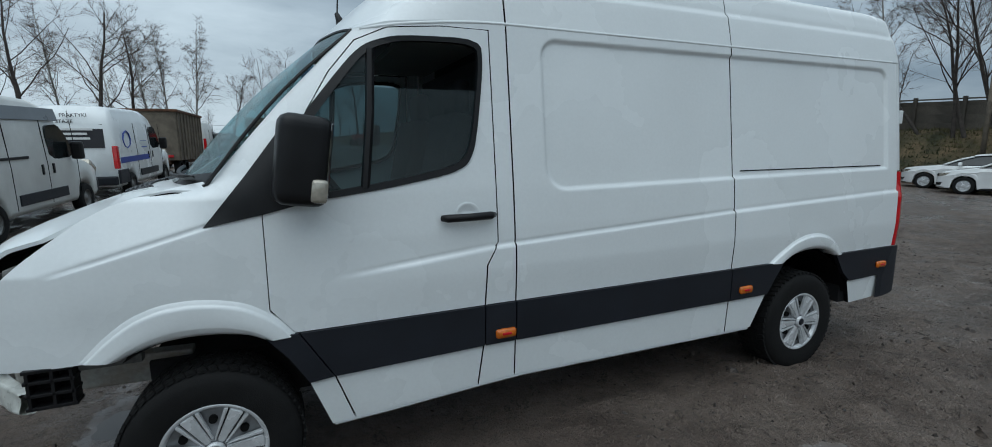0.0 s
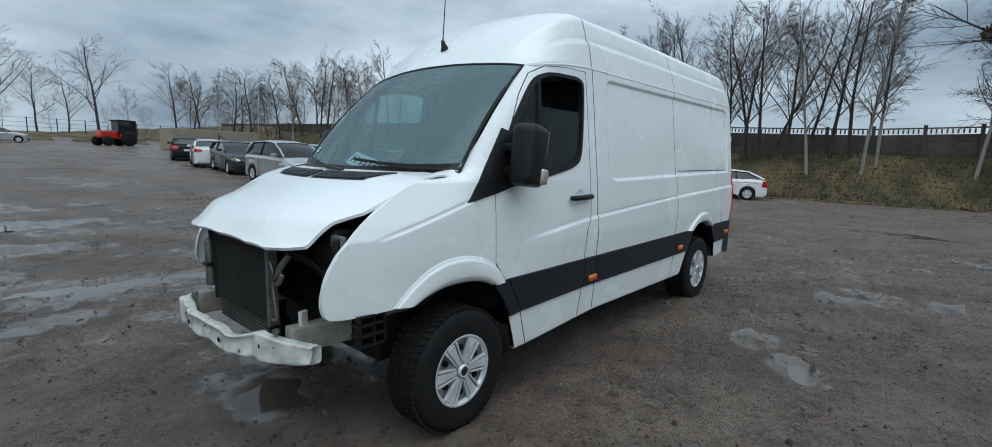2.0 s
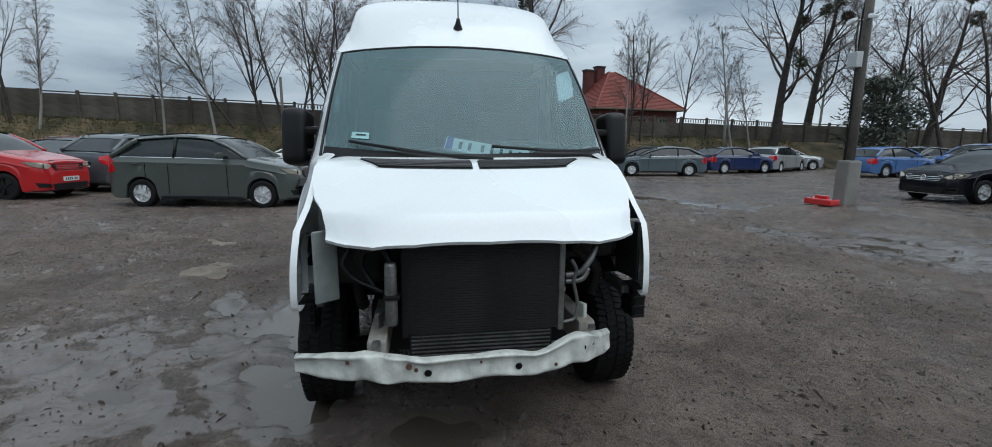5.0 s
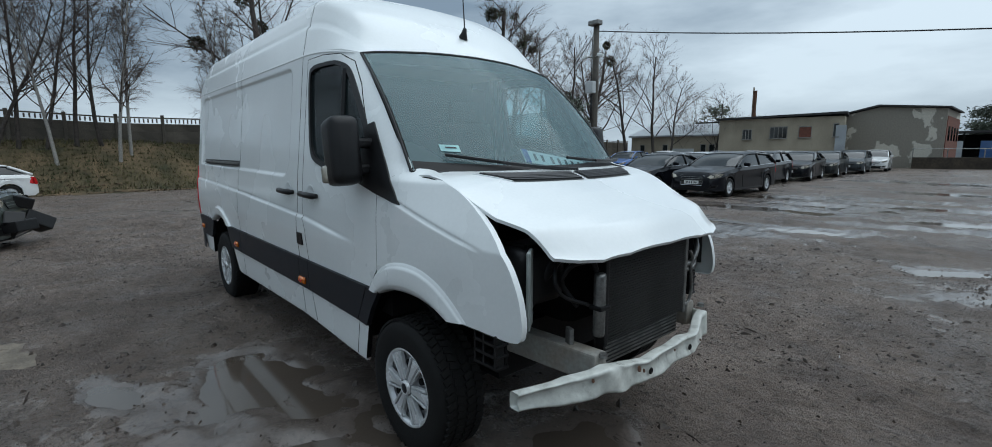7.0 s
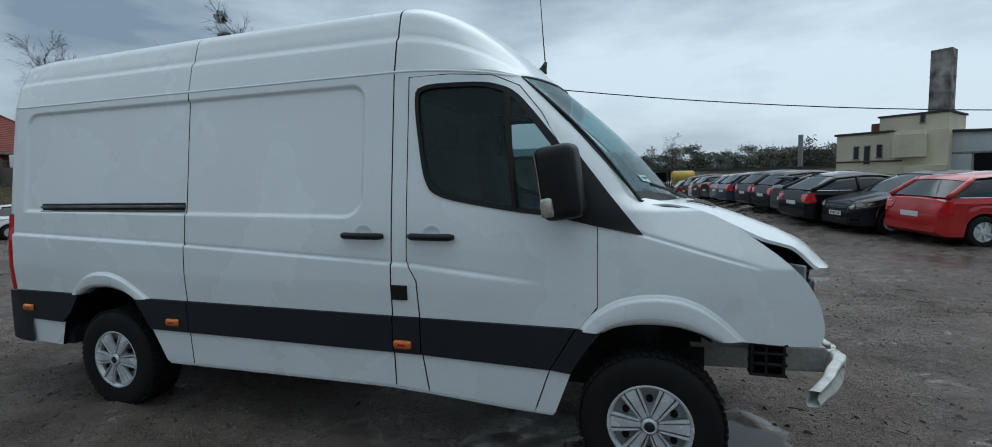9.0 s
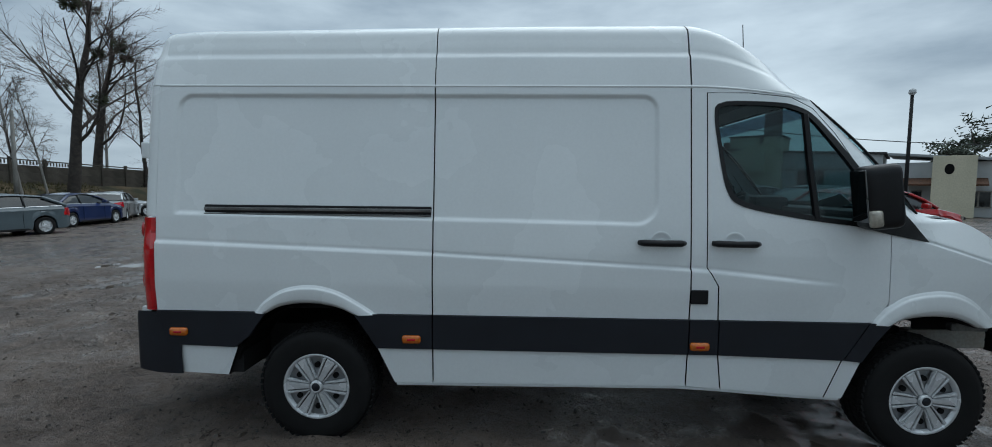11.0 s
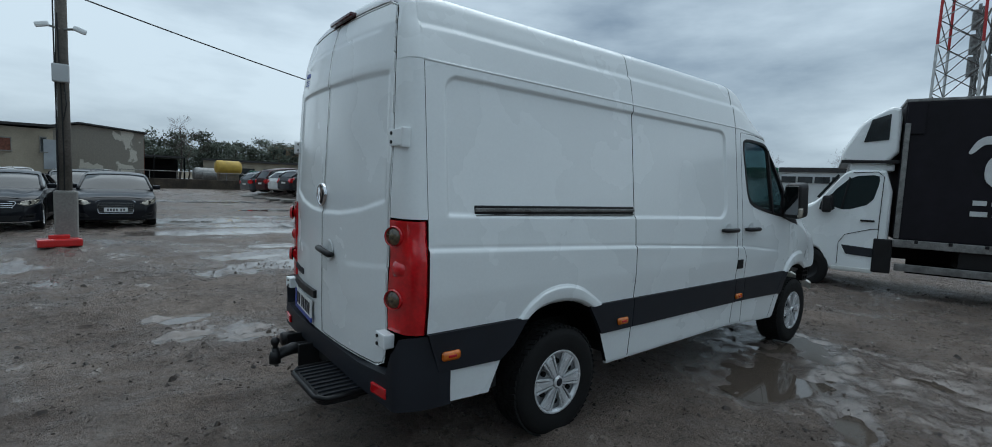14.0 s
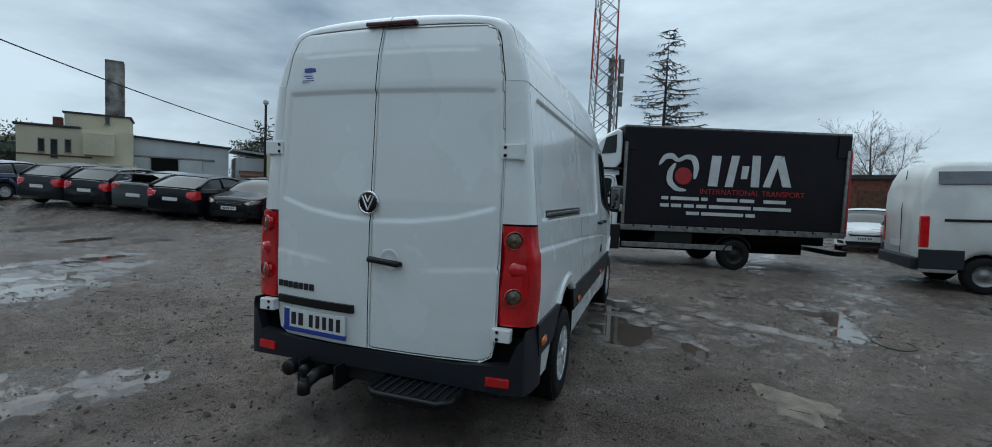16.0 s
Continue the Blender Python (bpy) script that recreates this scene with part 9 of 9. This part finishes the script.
# right building with peeling wall
PEEL = mat("peeling_plaster", (0.36, 0.33, 0.28), 0.9, var=0.18, vscale=0.45, tint=(0.56, 0.53, 0.46), bump=0.4, bscale=9)
for nd in PEEL.node_tree.nodes:
    if nd.bl_idname == "ShaderNodeValToRGB":
        nd.color_ramp.elements[0].position, nd.color_ramp.elements[1].position = 0.55, 0.57
low3 = thing("peeling_workshop", "grey workshop with large patches of peeled plaster", "building", place((-6.9, 48.2), 1) @ Matrix.Diagonal((0.80, 1, 1.10, 1)))
part("wall", prism([(0, 0), (0, 3.9), (3.6, 4.5), (8.8, 4.2), (8.8, 0)], 0, 9, "XZ"), PEEL, low3)
part("roof_edge", prism([(-0.2, 3.92), (3.6, 4.55), (9.1, 4.22), (9.1, 4.32), (3.6, 4.68), (-0.2, 4.02)], -0.3, 9.2, "XZ"), DARKROOF, low3)
part("brick_end", box((0.06, 8.5, 3.4), (8.84, 4.5, 2.0)), BRICK, low3)
for k in range(4):
    part("end_window", box((0.08, 0.9, 1.0), (8.87, 1.5 + 2 * k, 2.5)), DARKGLASS, low3)
wl_ = thing("low_wall", "long low earth-stained wall before the workshops", "wall", place((-1.5, 47.5), 8), kind="structure")
part("wall_run", box((14.0, 0.3, 0.95), (7.0, 0, 0.40), 0.03), mat("earth_stained_wall", (0.085, 0.066, 0.048), 0.95, var=0.4, vscale=1.2, bump=0.6, bscale=7), wl_)
for k in range(8):
    part("rail_post", tube([(k * 2.0, -0.02, 0.8), (k * 2.0, -0.02, 1.55)], 0.035, 6), STEEL, wl_)
part("rail", tube([(0, -0.02, 1.52), (14.0, -0.02, 1.52)], 0.03, 6), STEEL, wl_)

# cream factory with the square chimney
fac = thing("factory", "stepped cream factory building with a tall square brick chimney", "building", place((16.1, 36.6), -38) @ Matrix.Diagonal((0.62, 0.62, 0.9, 1)))
part("wall", box((9.5, 8, 5.3), (4.75, 4, 2.4), 0.02), CREAM, fac)
part("roof", box((5.2, 8.4, 0.16), (2.4, 4, 5.12), 0.02), DARKROOF, fac)
up = part("upper_storey", box((5.6, 6, 1.5), (6.4, 4.0, 5.45), 0.02), CREAM, fac)
part("roof", box((5.9, 6.3, 0.14), (6.4, 4.0, 6.25), 0.02), DARKROOF, up)
part("bay", box((2.6, 0.9, 1.6), (6.6, -0.4, 4.0), 0.02), CREAM, fac)
part("annex", box((3.2, 1.6, 2.6), (8.2, -0.8, 1.3), 0.02), CREAM, fac)
part("vent_stack", box((0.8, 0.8, 0.8), (2.9, 2.5, 5.5), 0.03), BRICK, fac)
ch_ = part("chimney", box((1.75, 1.75, 11.0), (7.6, 5.2, 5.4), 0.05), CHIM, fac, "tall square blotched chimney")
for k in range(4):
    part("chimney_band", box((1.79, 1.79, 0.06), (7.6, 5.2, 6.6 + 1.2 * k), 0.01), CHIM, ch_)
for x, z, w_, h_ in ((1.9, 3.7, 0.45, 0.9), (2.9, 3.5, 0.5, 1.3), (4.0, 3.75, 0.45, 0.9), (1.2, 1.6, 0.5, 1.5), (3.4, 1.5, 0.6, 1.0), (4.8, 1.5, 0.6, 1.0), (7.2, 5.9, 0.35, 0.6)):
    window(fac, x, z, w_, h_, 0, None, 0.98 if z > 5 else 0.0)
part("pipe_run", tube([(0, -0.2, 3.05), (6, -0.2, 3.0)], 0.06, 6), RUST, fac)
hall = thing("hall", "pale sheet-clad hall with a dark open gate", "building", place((20.3, 34.4), -38) @ Matrix.Diagonal((0.95, 0.75, 1.02, 1)))
part("wall", prism([(0, 0), (0, 4.3), (7.5, 3.9), (7.5, 0)], 0, 9, "XZ"), PALESHEET, hall)
part("roof", prism([(-0.2, 4.32), (7.7, 3.92), (7.7, 4.05), (-0.2, 4.45)], -0.3, 9.2, "XZ"), DARKROOF, hall)
# opening drawn as a near-black sheet, the shade inside put into colour
part("gate", box((1.7, 0.1, 2.9), (3.2, -0.04, 1.45)), GAP, hall)
part("gate_leaf", box((1.5, 0.1, 2.9), (1.5, -0.08, 1.45), 0.02), PALESHEET, hall)
part("gate_leaf", box((1.5, 0.1, 2.9), (4.9, -0.08, 1.45), 0.02), PALESHEET, hall)
part("gate_rail", box((6.6, 0.12, 0.12), (3.2, -0.1, 2.98), 0.02), STEEL, hall)
sheds = thing("lean_to_sheds", "row of patched pale sheds with lean-to roofs", "building", place((26.2, 29.6), -40) @ Matrix.Diagonal((0.7, 0.7, 1.0, 1)))
part("wall", box((7, 7, 3.4), (3.5, 3.5, 1.7), 0.02), PALESHEET, sheds)
part("roof", prism([(-0.3, 3.9), (7.4, 3.4), (7.4, 3.55), (-0.3, 4.05)], -0.6, 7.2, "XZ"), ROOFGREY, sheds)
part("lean_to", prism([(-2.2, 1.9), (0.1, 2.3), (0.1, 2.42), (-2.2, 2.02)], 0.3, 6.5, "YZ"), RUST, sheds)
part("tower", box((2.8, 3, 3.7), (4.3, -1.0, 1.85), 0.02), CREAM, sheds)
part("round_window", lathe([(0, 0.03), (0.3, 0.03), (0.32, 0)], 18), GAP, sheds).matrix_basis = pose(4.0, -2.5, 2.9, 0, 0, 180)
for x in (0.8, 1.9, 5.6, 6.4):
    window(sheds, x, 1.1, 0.7, 0.9, 0, None, 0.0 if x < 3 else -0.02)
# flats far behind
flats = thing("apartment_block", "far brown and yellow apartment blocks", "building", place((38, 110), -12))
FLAT = mat("brown_block_render", (0.33, 0.19, 0.11), 0.9, var=0.2, vscale=0.12, tint=(0.37, 0.26, 0.17))
part("wall", box((26, 10, 7.5), (0, 0, 3.7)), FLAT, flats)
part("wall", box((18, 10, 6.5), (24, 4, 3.2)), FLAT, flats)
for i in range(14):
    for j in range(3):
        part("window", box((0.9, 0.1, 1.2), (-12 + 1.85 * i, -5.02, 2.0 + 2.2 * j)), DARKGLASS, flats)
low4 = thing("long_shed", "long low brown shed with glazed doors", "building", place((22, 82), -10))
part("wall", box((26, 8, 3.4), (0, 4, 1.7)), GREYREND, low4)
part("roof", box((26.5, 9, 0.3), (0, 4, 3.5)), DARKROOF, low4)
for k in range(7):
    part("gate", box((2.2, 0.1, 2.2), (-10.5 + 3.5 * k, -0.04, 1.3)), DARKGLASS, low4)
flue = thing("steel_flue", "slim grey steel flue beyond the sheds", "flue", place((26, 84), 0))
part("stack", lathe([(0, 8.6), (0.35, 8.6), (0.35, 0), (0, 0)], 12, "Z"), STEEL, flue)
# tanks and dark sheds in the far corner
tank = thing("storage_tank", "yellow horizontal storage tank on a tall timber cradle", "tank", place((6.9, 50.6), 8) @ Matrix.Diagonal((0.90, 1.15, 1.05, 1)))
part("drum", lathe([(0, -1.25), (0.5, -1.2), (0.64, -1.05), (0.64, 1.05), (0.5, 1.2), (0, 1.25)], 24), mat("yellow_tank_paint", (0.55, 0.36, 0.06), 0.6, var=0.15), tank, smooth=True).matrix_basis = pose(0, 0, 1.98, 0, 0, 90)
part("cradle", box((1.9, 0.7, 1.4), (0, 0, 0.68)), WOOD, tank)
tank2 = thing("storage_tank", "grey horizontal storage tank", "tank", place((10.5, 82), 8))
part("drum", lathe([(0, -3), (0.8, -2.9), (1.0, -2.6), (1.0, 2.6), (0.8, 2.9), (0, 3)], 20), STEEL, tank2, smooth=True).matrix_basis = pose(0, 0, 1.2, 0, 0, 90)
dsh = thing("dark_shed", "open dark shed with blue and grey sheets", "building", place((-1.0, 84), 4))
part("roof", box((16, 7, 0.25), (0, 3.5, 3.6)), DARKROOF, dsh)
part("back_wall", box((16, 0.2, 3.4), (0, 6.5, 1.7)), GAP, dsh)
part("sheet_wall", box((5, 0.12, 2.3), (-3.5, -0.1, 1.3)), ROOFGREY, dsh)
part("sheet_wall", box((2, 0.12, 2.3), (1.6, -0.1, 1.3)), paint((0.03, 0.09, 0.22)), dsh)
for x in (-7.8, -1, 4, 7.8):
    part("post", box((0.2, 0.2, 3.5), (x, 0, 1.75)), GAP, dsh)
grn = thing("green_container", "dark green covered skip", "container", place((15.5, 66), -10))
part("skip_body", box((7.0, 2.4, 1.9), (0, 0, 1.0), 0.3), paint((0.01, 0.09, 0.06)), grn)
part("skip_rim", box((7.2, 2.6, 0.15), (0, 0, 1.9), 0.05), paint((0.01, 0.09, 0.06)), grn)
# green-topped hall across the road
gh = thing("green_hall", "cream hall with a green fascia and white gates", "building", place((58, 21), -78))
part("wall", box((30, 12, 4.6), (3, 6, 2.3)), mat("pale_hall_sheet", (0.66, 0.69, 0.69), 0.6, var=0.12, vscale=0.5), gh)
part("fascia", box((12, 0.3, 1.2), (-6.1, -0.15, 4.3)), GREENP, gh)
part("fascia", box((0.3, 12, 1.2), (-12.1, 6, 4.3)), GREENP, gh)
part("fascia", box((18, 0.25, 0.5), (9, -0.1, 4.7)), DARKROOF, gh)
for k in range(3):
    part("gate", box((3.3, 0.15, 3.4), (-10.0 + 3.6 * k, -0.1, 1.75), 0.02), WHITE_DIRTY, gh)
for k in range(10):
    part("strip_window", box((1.4, 0.15, 0.7), (1.0 + 1.6 * k, -0.05, 3.6)), DARKGLASS, gh)
part("blue_door", box((0.9, 0.15, 2.1), (6.5, -0.06, 1.05)), paint((0.05, 0.16, 0.35)), gh)
part("canopy", box((6, 1.2, 0.12), (8.5, -0.6, 2.7)), ROOFGREY, gh)
bnk = thing("rubble_bank", "low dark heap of rubble and old frames before the hall", "heap", place((41, 15), -70), kind="stuff")
bm = bmesh.new()
rnd = random.Random(4)
for k in range(140):
    add_box(bm, (rnd.uniform(0.2, 1.0), rnd.uniform(0.2, 0.8), rnd.uniform(0.15, 0.7)), (rnd.uniform(-11, 11), rnd.uniform(-1.2, 1.2), rnd.uniform(0.05, 0.7)), 0, Euler((rnd.random(), rnd.random(), rnd.random() * 3)).to_matrix())
part("rubble", bm, RUST, bnk)
# garage beyond the truck
gar = thing("brick_garage", "low red brick garage beyond the vans", "garage", place((30, -14), -110))
part("wall", box((10, 5, 3.1), (0, 2.5, 1.5)), BRICK, gar)
part("roof", box((10.4, 5.4, 0.25), (0, 2.5, 3.15)), DARKROOF, gar)
for k in range(3):
    part("gate", box((2.4, 0.1, 2.3), (-3.2 + 3.2 * k, -0.03, 1.2), 0.02), RUST, gar)
# white coach behind the vans
coach = thing("coach", "white coach with dark windows behind the vans", "coach", place((15.5, -22.0), -88))
part("body", box((9, 2.4, 2.5), (0, 0, 1.7), 0.15), WHITE, coach)
for s in (1, -1):
    part("window_band", box((8.4, 0.04, 0.8), (0, s * 1.19, 2.35), 0.01), DARKGLASS, coach)
part("roof_unit", box((3, 1.6, 0.3), (0.5, 0, 3.05), 0.08), BLACK, coach)
for x in (-2.8, 2.8):
    for s in (1, -1):
        share("wheel", MESHES["van_tyre"], RUBBER, coach, pose(x, s * 1.05, 0.42) @ Matrix.Diagonal((1.25, 1.2, 1.25, 1)))
# far brick house on the rising side
fh = thing("far_house", "far small brick house behind trees", "house", place((6.8, -112), 6))
part("wall", box((5, 5, 2.6), (0, 0, 1.3)), CONCRETE, fh)
part("roof", prism([(-3.2, 2.5), (3.2, 2.5), (0, 4.6)], -2.9, 2.9, "YZ"), RUST, fh)
for x in (-1.5, 1.2):
    part("window", box((0.9, 0.1, 1.0), (x, 2.5, 1.5), 0.02), DARKGLASS, fh)

# ---- masts, poles and wires ----
def lattice(at, h, w0, w1, label, banded):
    m = thing("lattice_mast", label, "mast", pose(at[0], at[1], float(gz(*at)), 0, 0, 25), "masts")
    wh, rd = PRINT, mat("mast_red", (0.5, 0.03, 0.03), 0.5)
    gm = STEEL
    n = int(h / 1.2)
    wz = lambda z: w0 + (w1 - w0) * z / h
    for i in range(3):
        a = 2 * math.pi * i / 3
        for k in range(0, n, 4):
            z0, z1 = h * k / n, h * min(k + 4, n) / n
            part("leg", tube([(wz(z0) * math.cos(a), wz(z0) * math.sin(a), z0), (wz(z1) * math.cos(a), wz(z1) * math.sin(a), z1)], 0.07, 6), (rd if (k // 4) % 2 == 0 else wh) if banded else gm, m)
    br = bmesh.new()
    for k in range(n):
        z0, z1 = h * k / n, h * (k + 1) / n
        for i in range(3):
            a, b = 2 * math.pi * i / 3, 2 * math.pi * (i + 1) / 3
            add_tube(br, [(wz(z0) * math.cos(a), wz(z0) * math.sin(a), z0), (wz(z1) * math.cos(b), wz(z1) * math.sin(b), z1)], 0.03, 3)
            add_tube(br, [(wz(z0) * math.cos(b), wz(z0) * math.sin(b), z0), (wz(z1) * math.cos(a), wz(z1) * math.sin(a), z1)], 0.03, 3)
    part("bracing", br, gm, m)
    return m


lattice((31.5, 2.6), 24, 1.15, 0.8, "red and white lattice mast behind the truck", True)
m2 = lattice((32.2, 1.75), 11.6, 0.35, 0.3, "slim grey antenna mast beside the lattice mast", False)
for z in (8.5, 9.6, 10.8):
    for k in range(3):
        part("antenna", box((0.12, 0.25, 1.0), (0.5 * math.cos(2.1 * k), 0.5 * math.sin(2.1 * k), z), 0.02), STEEL, m2)
m3 = lattice((60, 49), 21.5, 0.55, 0.42, "far grey mast with a round antenna head", False)
for z in (21.5, 19.5):
    rh = 1.0 if z > 20 else 0.85
    part("head_ring", tube([(rh * math.cos(a), rh * math.sin(a), z + 0.6) for a in np.linspace(0, 2 * math.pi, 17)], 0.06, 5), STEEL, m3)
    part("head_ring", tube([(rh * math.cos(a), rh * math.sin(a), z - 0.5) for a in np.linspace(0, 2 * math.pi, 17)], 0.06, 5), STEEL, m3)
    for k in range(8):
        part("antenna", box((0.12, 0.2, 1.5 if z > 20 else 1.0), (rh * math.cos(k * 0.785), rh * math.sin(k * 0.785), z), 0.03), STEEL, m3)
part("head_ring", tube([(0.8 * math.cos(a), 0.8 * math.sin(a), 17.2) for a in np.linspace(0, 2 * math.pi, 13)], 0.07, 5), STEEL, m3)


def pole(at, h, label, r=0.13, mt=WOOD):
    p = thing("pole", label, "pole", place(at, 0), "poles")
    part("shaft", tube([(0, 0, -0.2), (0, 0, h)], [r, r * 0.75], 10), mt, p, smooth=True)
    return p


pz = float(gz(-2.87, 9.12))
p1 = pole((-2.87, 9.12), 5.0 - pz, "weathered concrete pole with cameras and a junction box", 0.105, mat("sooty_pole_concrete", (0.13, 0.115, 0.098), 0.9, var=0.35, vscale=2, bump=0.4, bscale=30))
hh = 4.92 - pz
part("flood_lamp", box((0.34, 0.22, 0.13), (0, -0.06, hh + 0.03), 0.03), STEEL, p1)
part("junction_box", box((0.24, 0.16, 0.32), (-0.02, -0.17, 3.25 - pz), 0.02), PALESHEET, p1)
for s in (1, -1):
    cm_ = part("camera_arm", tube([(0, -0.05, 4.05 - pz), (s * 0.2, -0.12, 4.08 - pz)], 0.02, 6), STEEL, p1)
    part("camera_body", box((0.2, 0.09, 0.09), (s * 0.26, -0.14, 4.07 - pz), 0.03, Matrix.Rotation(radians(s * 18), 3, "Y")), WHITE, cm_)
part("footing", box((0.34, 0.34, 1.05), (0, 0, 0.45), 0.05), CONCRETE, p1)
for k in range(3):
    a_ = 2.6 + 0.9 * k
    part("pole_cable", tube([(0.115 * math.cos(a_ + 0.25 * math.sin(z)), 0.115 * math.sin(a_ + 0.25 * math.sin(z)), z) for z in np.linspace(0.9, hh - 0.1 - 0.25 * k, 14)], 0.012, 5), BLACK, p1)
part("cable", tube([(0.02, -0.14, 3.1 - pz), (0.05, -0.2, 2.7 - pz), (0.0, -0.16, 2.4 - pz)], 0.012, 5), BLACK, p1)
rb = thing("barrier_foot", "red plastic barrier foot at the pole", "barrier", pose(-2.95, 8.62, float(gz(-2.95, 8.62)) + 0.0, 0, 0, 10))
part("block", box((0.62, 0.32, 0.14), (0, 0, 0.08), 0.03), paint((0.6, 0.02, 0.02)), rb)
part("handle", box((0.3, 0.1, 0.08), (0, 0, 0.18), 0.02), paint((0.6, 0.02, 0.02)), rb)
p2 = pole((23.4, 14.4), 5.3, "concrete pole with a lamp across the yard", 0.14, CONCRETE)
part("flood_lamp", box((0.4, 0.25, 0.15), (0, -0.1, 5.3), 0.03), STEEL, p2)
p3 = pole((21.6, 22.4), 6.5, "dark lamp post across the yard", 0.1, INNER)
part("lamp_head", lathe([(0, 0.25), (0.15, 0.15), (0.17, 0), (0.08, -0.12)], 14, "Z"), PALESHEET, p3).matrix_basis = pose(0, 0, 6.6)
p4 = pole((-25.0, -8.2), 4.4, "timber pole on the bank", 0.1)
p5 = pole((-24.6, 20.6), 5.2, "grey lamp pole before the house", 0.1, CONCRETE)
p6 = pole((-18.5, 60), 9.0, "twin timber pole beyond the workshops", 0.12)
part("stay", tube([(0, 0, 8.6), (1.0, 0, 0)], 0.1, 8), WOOD, p6)
p7 = pole((26.2, 33.4), 4.6, "timber pole before the factory", 0.1)
p8 = pole((17.5, 36.6), 3.6, "short timber pole before the factory", 0.09)


def wire(a, b, sag, r=0.014):
    a, b = Vector(a), Vector(b)
    pts = [a.lerp(b, t) - Vector((0, 0, sag * 4 * t * (1 - t))) for t in np.linspace(0, 1, 25)]
    return tagged(part("overhead_wire", tube(pts, r, 5), BLACK, None), "thin black overhead cable hung from the pole", "cable", "overhead cables")


wire((-2.87, 9.12, 4.75), (23.4, 14.4, 3.40), 0.8)
wire((-2.87, 9.12, 4.75), (-30, 33, 6.0), 1.2)
wire((23.4, 14.4, 3.40), (58, 18, 4.6), 0.6)
wire((26.2, 33.4, 4.5), (17.5, 36.6, 3.5), 0.15, 0.015)

# ---- small things on the yard ----
pp = part("paper_scrap", grid_mesh([[(0.07 * i - 0.14 + 0.01 * j, 0.06 * j - 0.06, 0.012 * math.sin(i * 1.7 + j) + 0.02) for i in range(5)] for j in range(3)]), PRINT, None)
pp.matrix_world = pose(4.8, 2.0, 0.0, 0, 0, 30) @ Matrix.Diagonal((0.45, 0.55, 1, 1))
tagged(pp, "crumpled white scrap lying on the mud", "litter")
cb = part("cable_scrap", tube([(0.28 * math.cos(a) * (1 + 0.1 * math.sin(3 * a)), 0.2 * math.sin(a), 0.02) for a in np.linspace(0, 5.2, 24)], 0.008, 5), BLACK, None)
cb.matrix_world = pose(3.0, -4.3, 0.0)
tagged(cb, "loose black cable loop on the mud", "cable")
log = part("log", tube([(-1.4, 0, 0.12), (0, 0.08, 0.14), (1.5, 0, 0.10)], [0.12, 0.11, 0.09], 8), BARK, None)
log.matrix_world = pose(-22.6, 9.2, float(gz(-22.6, 9.2)), 0, 0, 88)
tagged(log, "fallen log at the foot of the bank", "log")


def debris():
    """Clods, stones and short twigs strewn over the near mud."""
    rg = np.random.default_rng(8)
    n = 42000
    x, y = rg.uniform(-6.5, 9.0, n), rg.uniform(-7.5, 6.5, n)
    patchy = 0.6 * vnoise(x * 0.9, y * 0.9, 41) + 0.5 * vnoise(x * 2.6, y * 2.6, 42) + 0.5 * vnoise(x * 7, y * 7, 43)
    keep = patchy > rg.uniform(-0.55, 1.0, n)
    x, y = x[keep], y[keep]
    n = len(x)
    z = gz(x, y) + relief(x, y)
    sz = rg.uniform(0.004, 0.013, n) * np.where(rg.random(n) < 0.10, 2.1, 1.0)
    twig = rg.random(n) < 0.06
    turn = rg.uniform(0, math.pi, n)
    lx = np.where(twig, sz * 5.5, sz * rg.uniform(0.9, 2.0, n))
    ly = np.where(twig, sz * 0.4, sz * rg.uniform(0.6, 1.1, n))
    h = ly * rg.uniform(0.6, 1.2, n)
    ct, st_ = np.cos(turn), np.sin(turn)
    V = np.zeros((n, 8, 3))
    for q in range(6):
        t = 2 * math.pi * q / 6
        u, v = lx * math.cos(t) * rg.uniform(0.65, 1.25, n), ly * math.sin(t) * rg.uniform(0.65, 1.25, n)
        V[:, q] = np.stack([x + u * ct - v * st_, y + u * st_ + v * ct, z - 0.004], 1)
    for q, e in ((6, -0.4), (7, 0.4)):
        V[:, q] = np.stack([x + e * lx * ct, y + e * lx * st_, z + h * rg.uniform(0.7, 1.2, n)], 1)
    quad = np.array([(0, 1, 7, 7), (1, 2, 6, 7), (2, 3, 6, 6), (3, 4, 6, 6), (4, 5, 7, 6), (5, 0, 7, 7)])
    F = []
    for k in range(n):
        for f in quad + 8 * k:
            F.append(tuple(f[:3]) if f[2] == f[3] else tuple(f))
    return raw_mesh("grit", V.reshape(-1, 3).tolist(), F, mat("wet_clods", (0.050, 0.034, 0.026), 0.55, var=0.5, vscale=25, tint=(0.12, 0.085, 0.065)), False)


tagged(new("grit", debris()), "small wet stones and clods scattered on the mud", "gravel", kind="stuff")
